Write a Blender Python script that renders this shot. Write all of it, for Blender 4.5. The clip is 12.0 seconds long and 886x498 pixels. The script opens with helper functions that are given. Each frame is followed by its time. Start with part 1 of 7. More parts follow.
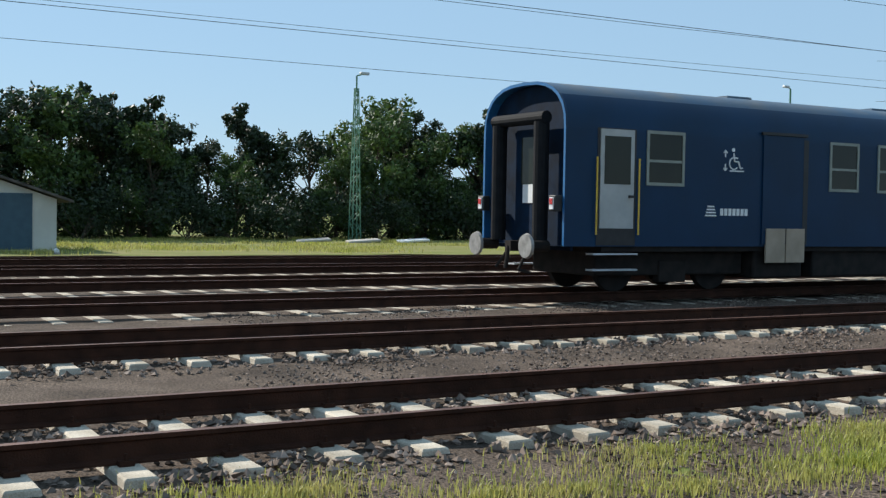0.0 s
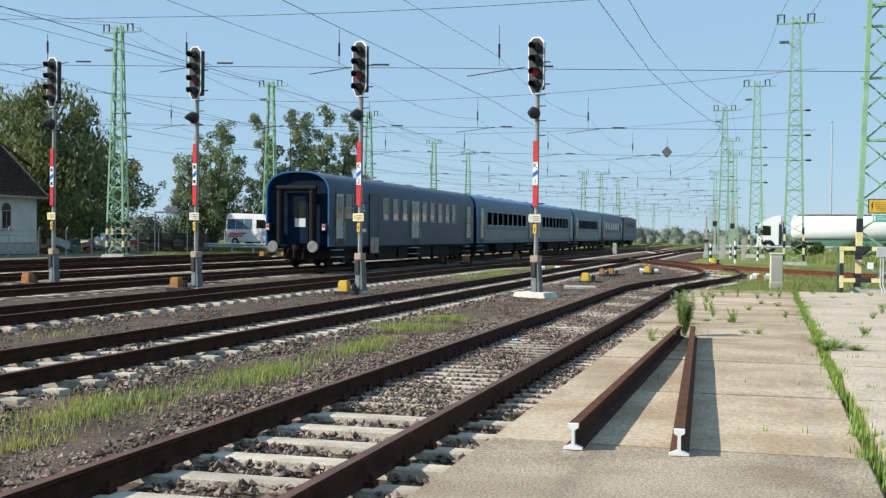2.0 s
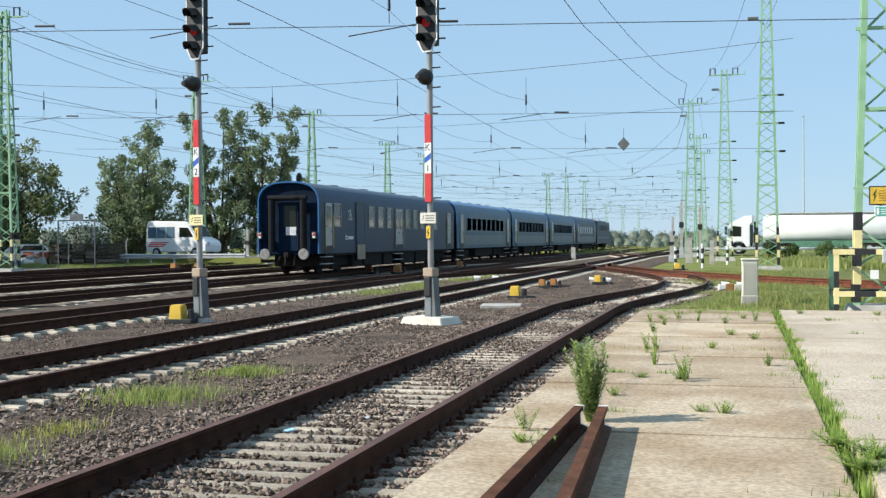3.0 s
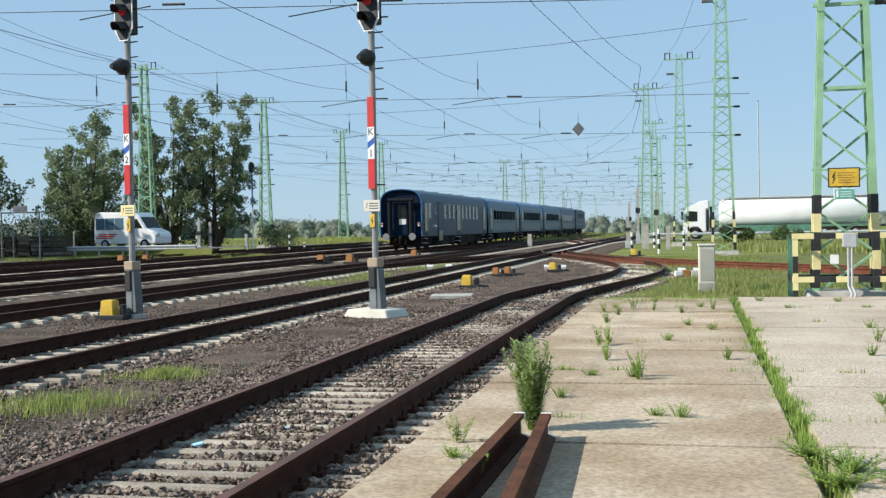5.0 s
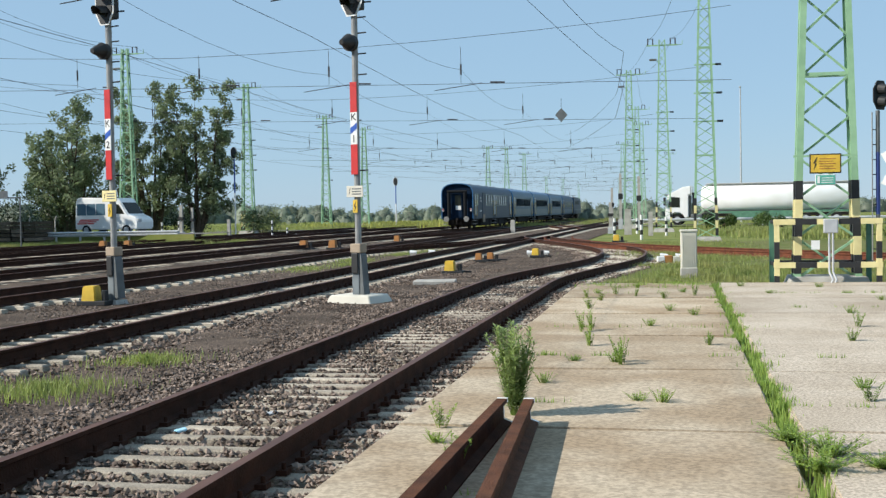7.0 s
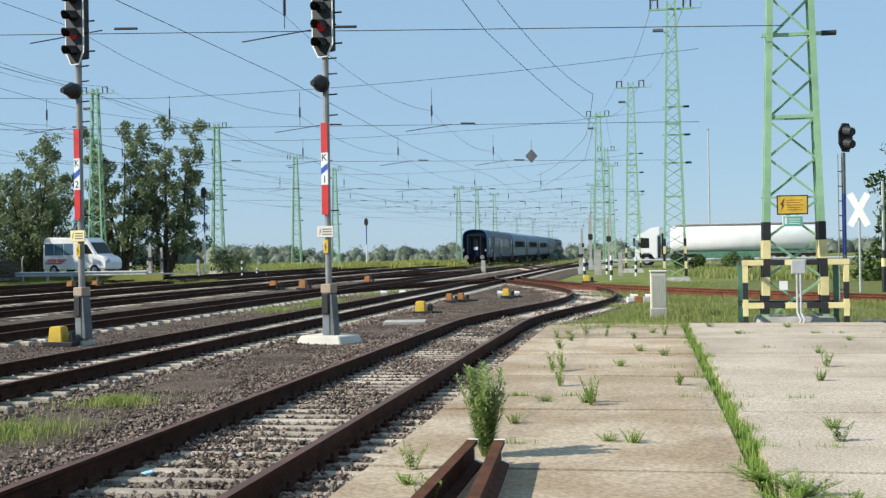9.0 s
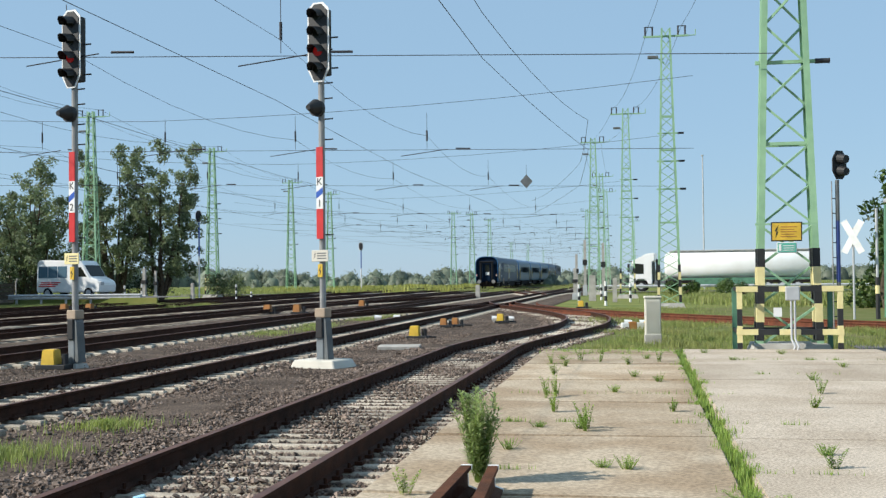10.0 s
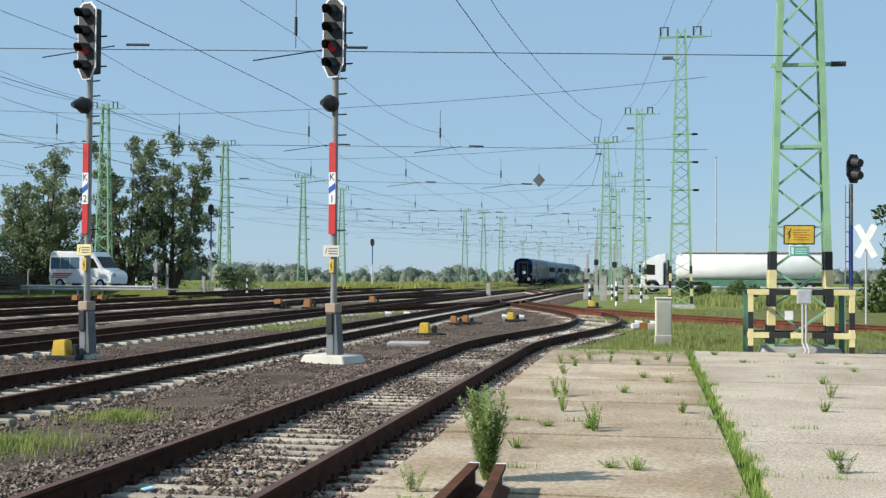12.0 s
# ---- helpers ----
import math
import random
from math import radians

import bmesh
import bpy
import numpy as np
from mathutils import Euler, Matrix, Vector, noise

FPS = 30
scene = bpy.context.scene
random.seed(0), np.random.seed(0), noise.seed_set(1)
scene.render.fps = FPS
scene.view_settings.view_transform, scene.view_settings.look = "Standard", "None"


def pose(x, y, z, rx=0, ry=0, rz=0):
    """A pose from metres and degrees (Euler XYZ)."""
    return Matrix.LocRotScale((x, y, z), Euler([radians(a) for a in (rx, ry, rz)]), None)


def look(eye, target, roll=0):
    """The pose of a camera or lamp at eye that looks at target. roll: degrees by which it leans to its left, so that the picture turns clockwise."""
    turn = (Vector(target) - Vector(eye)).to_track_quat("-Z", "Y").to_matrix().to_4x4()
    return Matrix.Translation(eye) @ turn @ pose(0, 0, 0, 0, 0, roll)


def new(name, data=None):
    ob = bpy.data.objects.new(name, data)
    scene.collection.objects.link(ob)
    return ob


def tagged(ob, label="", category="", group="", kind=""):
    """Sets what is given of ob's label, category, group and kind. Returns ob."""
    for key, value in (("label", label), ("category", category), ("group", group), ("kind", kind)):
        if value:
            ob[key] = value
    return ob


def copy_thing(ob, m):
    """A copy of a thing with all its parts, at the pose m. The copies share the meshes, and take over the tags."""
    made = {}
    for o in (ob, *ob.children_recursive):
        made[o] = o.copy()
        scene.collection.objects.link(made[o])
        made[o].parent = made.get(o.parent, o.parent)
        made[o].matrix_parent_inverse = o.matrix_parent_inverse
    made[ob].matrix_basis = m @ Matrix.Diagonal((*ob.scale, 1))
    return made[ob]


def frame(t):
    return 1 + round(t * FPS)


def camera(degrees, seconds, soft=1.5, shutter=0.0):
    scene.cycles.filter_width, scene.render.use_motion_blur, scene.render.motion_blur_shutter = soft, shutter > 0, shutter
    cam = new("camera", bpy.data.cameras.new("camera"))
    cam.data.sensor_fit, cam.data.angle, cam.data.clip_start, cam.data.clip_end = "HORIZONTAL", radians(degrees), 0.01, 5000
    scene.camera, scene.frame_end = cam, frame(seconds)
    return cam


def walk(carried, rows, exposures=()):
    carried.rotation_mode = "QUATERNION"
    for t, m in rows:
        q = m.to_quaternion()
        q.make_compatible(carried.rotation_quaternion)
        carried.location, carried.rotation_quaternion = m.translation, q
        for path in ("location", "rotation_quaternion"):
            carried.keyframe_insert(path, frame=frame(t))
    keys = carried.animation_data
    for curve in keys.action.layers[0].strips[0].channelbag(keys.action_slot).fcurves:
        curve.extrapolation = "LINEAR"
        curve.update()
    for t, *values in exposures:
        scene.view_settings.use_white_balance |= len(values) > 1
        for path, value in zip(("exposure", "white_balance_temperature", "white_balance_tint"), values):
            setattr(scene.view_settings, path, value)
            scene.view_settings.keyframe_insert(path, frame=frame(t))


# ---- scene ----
cam = camera(41.8, 12.0, soft=1.35)
PATH = [
    (0.0, pose(0, -25.96, 1.65, 88.24, -0.96, 59.97)),
    (0.5, pose(0, -25.96, 1.65, 88.58, -1.90, 37.65)),
    (0.8, pose(0, -25.96, 1.65, 88.74, -1.29, 27.22)),
    (1.0, pose(0, -25.93, 1.65, 88.85, -0.96, 22.47)),
    (1.5, pose(0, -17.56, 1.65, 89.03, -0.80, 18.10)),
    (2.0, pose(0, -9.35, 1.65, 89.25, -0.52, 15.60)),
    (2.5, pose(0, -4.05, 1.65, 89.35, -0.40, 14.59)),
    (3.0, pose(0, -1.07, 1.65, 89.54, 0.34, 14.23)),
    (5.0, pose(0, -0.00, 1.65, 88.93, 0.99, 12.18)),
    (5.5, pose(0, -0.00, 1.65, 88.88, 0.82, 10.98)),
    (6.0, pose(0, -0.00, 1.65, 88.99, 0.72, 11.70)),
    (6.5, pose(0, -0.00, 1.65, 88.46, 0.86, 10.78)),
    (7.0, pose(0, -0.00, 1.65, 88.21, 0.96, 11.34)),
    (9.0, pose(0, -0.00, 1.65, 90.18, 0.89, 9.89)),
    (9.5, pose(0, -0.00, 1.65, 90.83, 0.79, 9.59)),
    (10.0, pose(0, -0.00, 1.65, 91.40, 0.58, 9.62)),
    (10.5, pose(0, -0.00, 1.65, 91.72, 0.78, 10.08)),
    (11.0, pose(0, -0.00, 1.65, 91.47, 0.42, 9.72)),
    (11.5, pose(0, -0.00, 1.65, 91.28, -0.19, 9.95)),
    (12.0, pose(0, -0.00, 1.65, 91.27, -0.40, 10.16)),
]
walk(cam, PATH, exposures=[(0.0, 0.08), (1.0, 0.06), (1.5, 0.06), (2.5, 0.17), (3.0, 0.22), (5.0, 0.08), (7.0, 0.02), (9.0, 0.02), (12.0, -0.03)])

# ---- world, sun ----
SUN = Vector((-0.74, -0.34, 0.58)).normalized()
world = bpy.data.worlds.new("sky_world")
scene.world = world
world.use_nodes = True
wn = world.node_tree.nodes
wl = world.node_tree.links
sky = wn.new("ShaderNodeTexSky")
sky.sky_type = "NISHITA"
sky.sun_disc = False
sky.sun_elevation = math.asin(SUN.z)
sky.sun_rotation = math.atan2(SUN.x, SUN.y)
sky.air_density, sky.dust_density, sky.ozone_density = 1.0, 0.1, 3.0
wn["Background"].inputs["Strength"].default_value = 0.115
haze = wn.new("ShaderNodeMix")
haze.data_type = "RGBA"
haze.inputs["Factor"].default_value = 0.76
haze.inputs["B"].default_value = (3.15, 4.95, 6.8, 1)
wl.new(sky.outputs[0], haze.inputs["A"])
wl.new(haze.outputs["Result"], wn["Background"].inputs["Color"])
sun = new("sun", bpy.data.lights.new("sun", "SUN"))
sun.data.energy, sun.data.angle, sun.data.color = 6.0, radians(0.53), (1.0, 0.95, 0.86)
sun.matrix_world = look(SUN * 50, (0, 0, 0))


# ---- materials ----
def mat(name, c1, c2=None, rough=0.7, scale=6.0, metal=0.0, bump=0.0, bscale=40.0, rnd=0.0, coat=0.0, isl=0.0, world_space=False, detail=6.0, lo=0.35, hi=0.65, speck=0.0, sscale=90.0):
    """Two colours mixed by noise at two scales, with fine relief."""
    m = bpy.data.materials.new(name)
    m.use_nodes = True
    n, l = m.node_tree.nodes, m.node_tree.links
    p = n["Principled BSDF"]
    c2 = c2 or tuple(0.72 * v for v in c1)
    geo = n.new("ShaderNodeNewGeometry")
    tex = n.new("ShaderNodeTexCoord")
    vec = geo.outputs["Position"] if world_space else tex.outputs["Object"]
    big = n.new("ShaderNodeTexNoise")
    big.inputs["Scale"].default_value, big.inputs["Detail"].default_value = scale, detail
    l.new(vec, big.inputs["Vector"])
    ramp = n.new("ShaderNodeMapRange")
    ramp.inputs["From Min"].default_value, ramp.inputs["From Max"].default_value = lo, hi
    l.new(big.outputs[0], ramp.inputs[0])
    mix = n.new("ShaderNodeMix")
    mix.data_type = "RGBA"
    mix.inputs["A"].default_value, mix.inputs["B"].default_value = (*c1, 1), (*c2, 1)
    l.new(ramp.outputs[0], mix.inputs["Factor"])
    out = mix.outputs["Result"]
    if rnd or isl:
        hsv = n.new("ShaderNodeHueSaturation")
        mr = n.new("ShaderNodeMapRange")
        k = rnd or isl
        mr.inputs["To Min"].default_value, mr.inputs["To Max"].default_value = 1 - k, 1 + k
        if rnd:
            oi = n.new("ShaderNodeObjectInfo")
            l.new(oi.outputs["Random"], mr.inputs[0])
        else:
            l.new(geo.outputs["Random Per Island"], mr.inputs[0])
        l.new(mr.outputs[0], hsv.inputs["Value"])
        l.new(out, hsv.inputs["Color"])
        out = hsv.outputs[0]
    if speck:
        grit = n.new("ShaderNodeTexNoise")
        grit.inputs["Scale"].default_value, grit.inputs["Detail"].default_value = sscale, 3
        l.new(vec, grit.inputs["Vector"])
        gr = n.new("ShaderNodeMapRange")
        gr.inputs["From Min"].default_value, gr.inputs["From Max"].default_value = 0.36, 0.64
        gr.inputs["To Min"].default_value, gr.inputs["To Max"].default_value = 1 - speck, 1 + speck
        l.new(grit.outputs[0], gr.inputs[0])
        hv = n.new("ShaderNodeHueSaturation")
        l.new(gr.outputs[0], hv.inputs["Value"])
        l.new(out, hv.inputs["Color"])
        out = hv.outputs[0]
    l.new(out, p.inputs["Base Color"])
    p.inputs["Roughness"].default_value, p.inputs["Metallic"].default_value = rough, metal
    p.inputs["Coat Weight"].default_value = coat
    if rough >= 0.75:
        p.inputs["Specular IOR Level"].default_value = 0.12
    if bump:
        fine = n.new("ShaderNodeTexNoise")
        fine.inputs["Scale"].default_value, fine.inputs["Detail"].default_value = bscale, 5
        l.new(vec, fine.inputs["Vector"])
        b = n.new("ShaderNodeBump")
        b.inputs["Strength"].default_value, b.inputs["Distance"].default_value = bump, 0.02
        l.new(fine.outputs[0], b.inputs["Height"])
        l.new(b.outputs[0], p.inputs["Normal"])
    return m


def leaf_mat(name, c1, c2, trans=0.35):
    m = mat(name, c1, c2, rough=0.55, scale=0.6, isl=0.35, world_space=True)
    n, l = m.node_tree.nodes, m.node_tree.links
    p = n["Principled BSDF"]
    t = n.new("ShaderNodeBsdfTranslucent")
    src = p.inputs["Base Color"].links[0].from_socket
    l.new(src, t.inputs["Color"])
    mx = n.new("ShaderNodeMixShader")
    mx.inputs[0].default_value = trans
    l.new(p.outputs[0], mx.inputs[1])
    l.new(t.outputs[0], mx.inputs[2])
    l.new(mx.outputs[0], n["Material Output"].inputs["Surface"])
    return m


M_field = mat("meadow", (0.12, 0.16, 0.04), (0.22, 0.22, 0.07), 0.95, 0.35, bump=0.6, bscale=9, world_space=True)
M_bed = mat("dark_gravel_bed", (0.064, 0.048, 0.037), (0.130, 0.098, 0.076), 0.95, 0.9, bump=1.0, bscale=30, world_space=True, detail=9, speck=0.6, sscale=45)
M_stone = mat("ballast_stone", (0.25, 0.195, 0.16), (0.12, 0.09, 0.073), 0.9, 2.0, isl=0.55, world_space=True)
M_rust = mat("rusted_rail_steel", (0.034, 0.0155, 0.010), (0.062, 0.026, 0.016), 0.75, 5.0, 0.2, 0.4, 60)
M_loose = mat("orange_brown_rust", (0.13, 0.055, 0.03), (0.075, 0.034, 0.02), 0.8, 7.0, 0.1, 0.5, 60)
M_redrust = mat("bright_rust", (0.17, 0.06, 0.035), (0.1, 0.04, 0.026), 0.85, 5.0, 0.1, 0.4, 60)
M_head = mat("worn_rail_head", (0.14, 0.065, 0.042), (0.09, 0.042, 0.028), 0.6, 3.0, 0.2)
M_sleeper = mat("sleeper_concrete", (0.56, 0.50, 0.41), (0.37, 0.32, 0.25), 0.9, 3.0, bump=0.5, bscale=50, rnd=0.2, speck=0.15)
M_sleeper_old = mat("weathered_sleeper_concrete", (0.47, 0.41, 0.33), (0.31, 0.265, 0.21), 0.9, 4.0, bump=0.6, bscale=50, rnd=0.25, speck=0.25)
M_slab = mat("old_slab_concrete", (0.46, 0.375, 0.275), (0.34, 0.255, 0.17), 0.92, 0.9, bump=0.06, bscale=60, rnd=0.12, world_space=True, detail=14, speck=0.22, sscale=30, lo=0.4, hi=0.62)
M_slab_worn = mat("stained_worn_slab_concrete", (0.41, 0.34, 0.255), (0.265, 0.21, 0.15), 0.92, 1.1, bump=0.2, bscale=90, rnd=0.12, world_space=True, detail=14, speck=0.4, sscale=60, lo=0.38, hi=0.62)
M_slab_grey = mat("pitted_grey_slab_concrete", (0.49, 0.415, 0.33), (0.38, 0.31, 0.235), 0.92, 0.8, bump=0.08, bscale=60, rnd=0.08, world_space=True, detail=14, speck=0.28, sscale=45, lo=0.38, hi=0.64)
M_asphalt = mat("worn_asphalt", (0.17, 0.16, 0.15), (0.11, 0.105, 0.1), 0.9, 1.0, bump=0.5, world_space=True)
M_conc = mat("grey_concrete", (0.46, 0.44, 0.40), (0.34, 0.32, 0.29), 0.9, 3.0, bump=0.4)
M_green = mat("pale_green_mast_paint", (0.30, 0.50, 0.30), (0.23, 0.40, 0.24), 0.55, 2.5, bump=0.1)
M_dgreen = mat("dark_green_mast_paint", (0.10, 0.24, 0.15), (0.06, 0.15, 0.10), 0.6, 2.5)
M_post = mat("pale_grey_post_paint", (0.30, 0.30, 0.29), (0.22, 0.22, 0.22), 0.6, 5.0)
M_grey = mat("dark_grey_paint", (0.13, 0.14, 0.145), (0.09, 0.10, 0.10), 0.6, 5.0)
M_pedestal = mat("blue_grey_pedestal_paint", (0.17, 0.195, 0.21), (0.11, 0.125, 0.135), 0.6, 4.0)
M_white = mat("white_enamel", (0.8, 0.8, 0.79), (0.7, 0.7, 0.68), 0.45, 4.0)
M_red = mat("red_enamel", (0.58, 0.035, 0.035), (0.48, 0.03, 0.03), 0.4, 4.0)
M_blue = mat("blue_enamel", (0.03, 0.10, 0.42), (0.03, 0.08, 0.34), 0.4, 4.0)
M_black = mat("matt_black_paint", (0.014, 0.015, 0.016), (0.022, 0.022, 0.023), 0.6, 5.0)
M_yellow = mat("yellow_paint", (0.72, 0.47, 0.05), (0.6, 0.38, 0.04), 0.5, 5.0)
M_cream = mat("cream_yellow_paint", (0.78, 0.68, 0.34), (0.68, 0.58, 0.28), 0.6, 5.0)
M_litter = mat("pale_blue_plastic", (0.30, 0.58, 0.72), (0.45, 0.66, 0.76), 0.4, 20.0)
M_orange = mat("orange_paint", (0.42, 0.18, 0.045), (0.3, 0.13, 0.04), 0.7, 5.0)
M_teal = mat("teal_sign", (0.10, 0.42, 0.32), (0.09, 0.36, 0.28), 0.5, 5.0)
M_wire = mat("weathered_wire", (0.05, 0.05, 0.055), (0.035, 0.035, 0.04), 0.6, 1.0, 0.4)
M_coach = mat("dark_blue_coach_paint", (0.0026, 0.029, 0.075), (0.003, 0.024, 0.06), 0.42, 0.8, bump=0.03, bscale=2)
M_coach.node_tree.nodes["Principled BSDF"].inputs["Specular IOR Level"].default_value = 0.2
M_coach2 = mat("bright_blue_coach_paint", (0.02, 0.15, 0.36), (0.018, 0.12, 0.30), 0.35, 1.0, coat=0.2)
M_side = mat("dusty_grey_blue_side_paint", (0.02, 0.085, 0.15), (0.018, 0.07, 0.12), 0.4, 1.0, coat=0.05)
# Highlight along the end lip is painted in as a lighter blue.
M_rim = mat("sunlit_blue_end_rim", (0.025, 0.14, 0.34), (0.02, 0.12, 0.29), 0.35, 2.0, coat=0.2)
M_side.node_tree.nodes["Principled BSDF"].inputs["Specular IOR Level"].default_value = 0.15
M_band = mat("grey_white_coach_band", (0.115, 0.155, 0.18), (0.09, 0.125, 0.15), 0.4, 1.0, coat=0.05)
M_band.node_tree.nodes["Principled BSDF"].inputs["Specular IOR Level"].default_value = 0.15
M_roof = mat("dusty_coach_roof", (0.06, 0.115, 0.18), (0.12, 0.135, 0.15), 0.6, 1.2)
M_under = mat("sooty_underframe", (0.018, 0.016, 0.015), (0.03, 0.025, 0.022), 0.85, 4.0)
# Shade inside the recessed coach end is put into this darker blue.
M_endshade = mat("shaded_dark_blue_end", (0.004, 0.018, 0.045), (0.004, 0.010, 0.022), 0.75, 3.0)
M_rubber = mat("black_gangway_rubber", (0.009, 0.010, 0.012), (0.014, 0.015, 0.017), 0.75, 5.0)
M_disc = mat("worn_buffer_steel", (0.34, 0.33, 0.31), (0.2, 0.19, 0.18), 0.6, 6.0, 0.3)
M_glass = mat("tinted_window_glass", (0.022, 0.024, 0.017), (0.015, 0.018, 0.014), 0.08, 1.0)
M_glass.node_tree.nodes["Principled BSDF"].inputs["Specular IOR Level"].default_value = 0.22
M_frame = mat("pale_window_frame", (0.25, 0.27, 0.23), (0.20, 0.22, 0.19), 0.45, 5.0)
M_door = mat("off_white_door_paint", (0.42, 0.43, 0.42), (0.35, 0.36, 0.35), 0.6, 3.0)
M_wood = mat("bare_plywood", (0.42, 0.33, 0.25), (0.34, 0.27, 0.2), 0.8, 3.0)
M_plaster = mat("cream_plaster", (0.66, 0.63, 0.55), (0.56, 0.53, 0.46), 0.9, 0.8, bump=0.2)
M_plinth = mat("red_brown_plinth", (0.14, 0.05, 0.04), (0.10, 0.04, 0.035), 0.9, 2.0)
M_tile = mat("grey_brown_roof_tile", (0.15, 0.128, 0.11), (0.075, 0.064, 0.056), 0.9, 2.0, bump=0.4, bscale=25, isl=0.4)
M_tile2 = mat("dark_brown_roof_tile", (0.075, 0.052, 0.042), (0.05, 0.035, 0.03), 0.9, 2.0, bump=0.4, bscale=25, isl=0.35)
M_brick = mat("red_brick", (0.34, 0.10, 0.06), (0.26, 0.08, 0.05), 0.9, 6.0)
M_bark = mat("bark", (0.11, 0.085, 0.06), (0.06, 0.048, 0.035), 0.95, 6.0, bump=0.6)
M_timber = mat("grey_brown_old_timber", (0.24, 0.19, 0.145), (0.14, 0.11, 0.085), 0.9, 4.0, bump=0.5)
M_leafA = leaf_mat("broad_leaf", (0.075, 0.125, 0.025), (0.035, 0.07, 0.015), 0.3)
M_leafB = leaf_mat("grey_green_leaf", (0.22, 0.25, 0.11), (0.12, 0.155, 0.06), 0.5)
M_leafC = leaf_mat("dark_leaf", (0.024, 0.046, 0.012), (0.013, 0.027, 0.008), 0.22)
M_grass = leaf_mat("sunny_grass_blades", (0.34, 0.36, 0.07), (0.42, 0.38, 0.13), 0.4)
M_tuft = leaf_mat("lime_green_tufts", (0.31, 0.37, 0.09), (0.27, 0.31, 0.10), 0.4)
M_poplar = leaf_mat("poplar_leaf", (0.25, 0.305, 0.15), (0.145, 0.19, 0.10), 0.45)
M_flower = leaf_mat("yellow_meadow_flowers", (0.42, 0.40, 0.07), (0.24, 0.29, 0.08), 0.3)
M_sage = leaf_mat("sage_green_leaf", (0.36, 0.44, 0.17), (0.25, 0.34, 0.12), 0.45)
M_weed = leaf_mat("weed_green", (0.32, 0.43, 0.09), (0.23, 0.34, 0.07), 0.45)
M_meadow = leaf_mat("tall_meadow_blades", (0.23, 0.29, 0.075), (0.30, 0.30, 0.10), 0.4)
# Distance haze is mixed into this leaf colour, making it paler and greyer.
M_hedge = leaf_mat("haze_paled_hedge_leaf", (0.24, 0.275, 0.20), (0.15, 0.19, 0.135), 0.4)
M_tank = mat("white_tank_paint", (0.84, 0.84, 0.83), (0.77, 0.76, 0.73), 0.35, 0.8, coat=0.2)
M_tyre = mat("tyre_rubber", (0.02, 0.02, 0.02), (0.03, 0.03, 0.03), 0.85, 9.0)
M_galv = mat("galvanised_steel", (0.52, 0.53, 0.54), (0.42, 0.43, 0.44), 0.5, 4.0, 0.25)
M_navy = mat("navy_enamel", (0.02, 0.045, 0.20), (0.02, 0.04, 0.16), 0.45, 4.0)
M_redlamp = bpy.data.materials.new("red_signal_glow")
M_redlamp.use_nodes = True
pr = M_redlamp.node_tree.nodes["Principled BSDF"]
pr.inputs["Base Color"].default_value = (0.12, 0.006, 0.006, 1)
pr.inputs["Emission Color"].default_value = (1, 0.02, 0.02, 1)
pr.inputs["Emission Strength"].default_value = 0.1


# ---- mesh helpers ----
def part(name, bm, material, parent=None, label=""):
    """One mesh object from a bmesh, under a thing or a part."""
    me = bpy.data.meshes.new(name)
    bm.to_mesh(me)
    bm.free()
    me.materials.append(material)
    ob = new(name, me)
    ob.parent = parent
    if label:
        ob["label"] = label
    return ob


def from_arrays(name, verts, faces, material, parent=None, smooth=False):
    me = bpy.data.meshes.new(name)
    me.from_pydata([tuple(v) for v in verts], [], [tuple(f) for f in faces])
    me.materials.append(material)
    if smooth:
        me.polygons.foreach_set("use_smooth", [True] * len(me.polygons))
    ob = new(name, me)
    ob.parent = parent
    return ob


def thing(name, m=None):
    ob = new(name)
    if m is not None:
        ob.matrix_basis = m
    return ob


def add_box(bm, x0, x1, y0, y1, z0, z1):
    v = [bm.verts.new(p) for p in ((x0, y0, z0), (x1, y0, z0), (x1, y1, z0), (x0, y1, z0), (x0, y0, z1), (x1, y0, z1), (x1, y1, z1), (x0, y1, z1))]
    for f in ((3, 2, 1, 0), (4, 5, 6, 7), (0, 1, 5, 4), (1, 2, 6, 5), (2, 3, 7, 6), (3, 0, 4, 7)):
        bm.faces.new([v[i] for i in f])
    return v


def add_tube(bm, p, q, r, n=6, r2=None):
    p, q = Vector(p), Vector(q)
    d = (q - p).normalized()
    a = d.orthogonal().normalized()
    b = d.cross(a)
    r2 = r if r2 is None else r2
    ring = [[bm.verts.new(c + (a * math.cos(k * math.tau / n) + b * math.sin(k * math.tau / n)) * rr) for k in range(n)] for c, rr in ((p, r), (q, r2))]
    for k in range(n):
        bm.faces.new((ring[0][k], ring[0][(k + 1) % n], ring[1][(k + 1) % n], ring[1][k]))
    bm.faces.new(ring[0][::-1])
    bm.faces.new(ring[1])


def box(name, dims, material, parent=None, label="", bevel=0.0):
    bm = bmesh.new()
    add_box(bm, *dims)
    if bevel:
        bmesh.ops.bevel(bm, geom=bm.edges[:], offset=bevel, segments=2, profile=0.5, affect="EDGES")
    return part(name, bm, material, parent, label)


def tube(name, pts, r, material, parent=None, n=8, label="", r2=None):
    bm = bmesh.new()
    for p, q in zip(pts, pts[1:]):
        add_tube(bm, p, q, r, n, r2)
    return part(name, bm, material, parent, label)


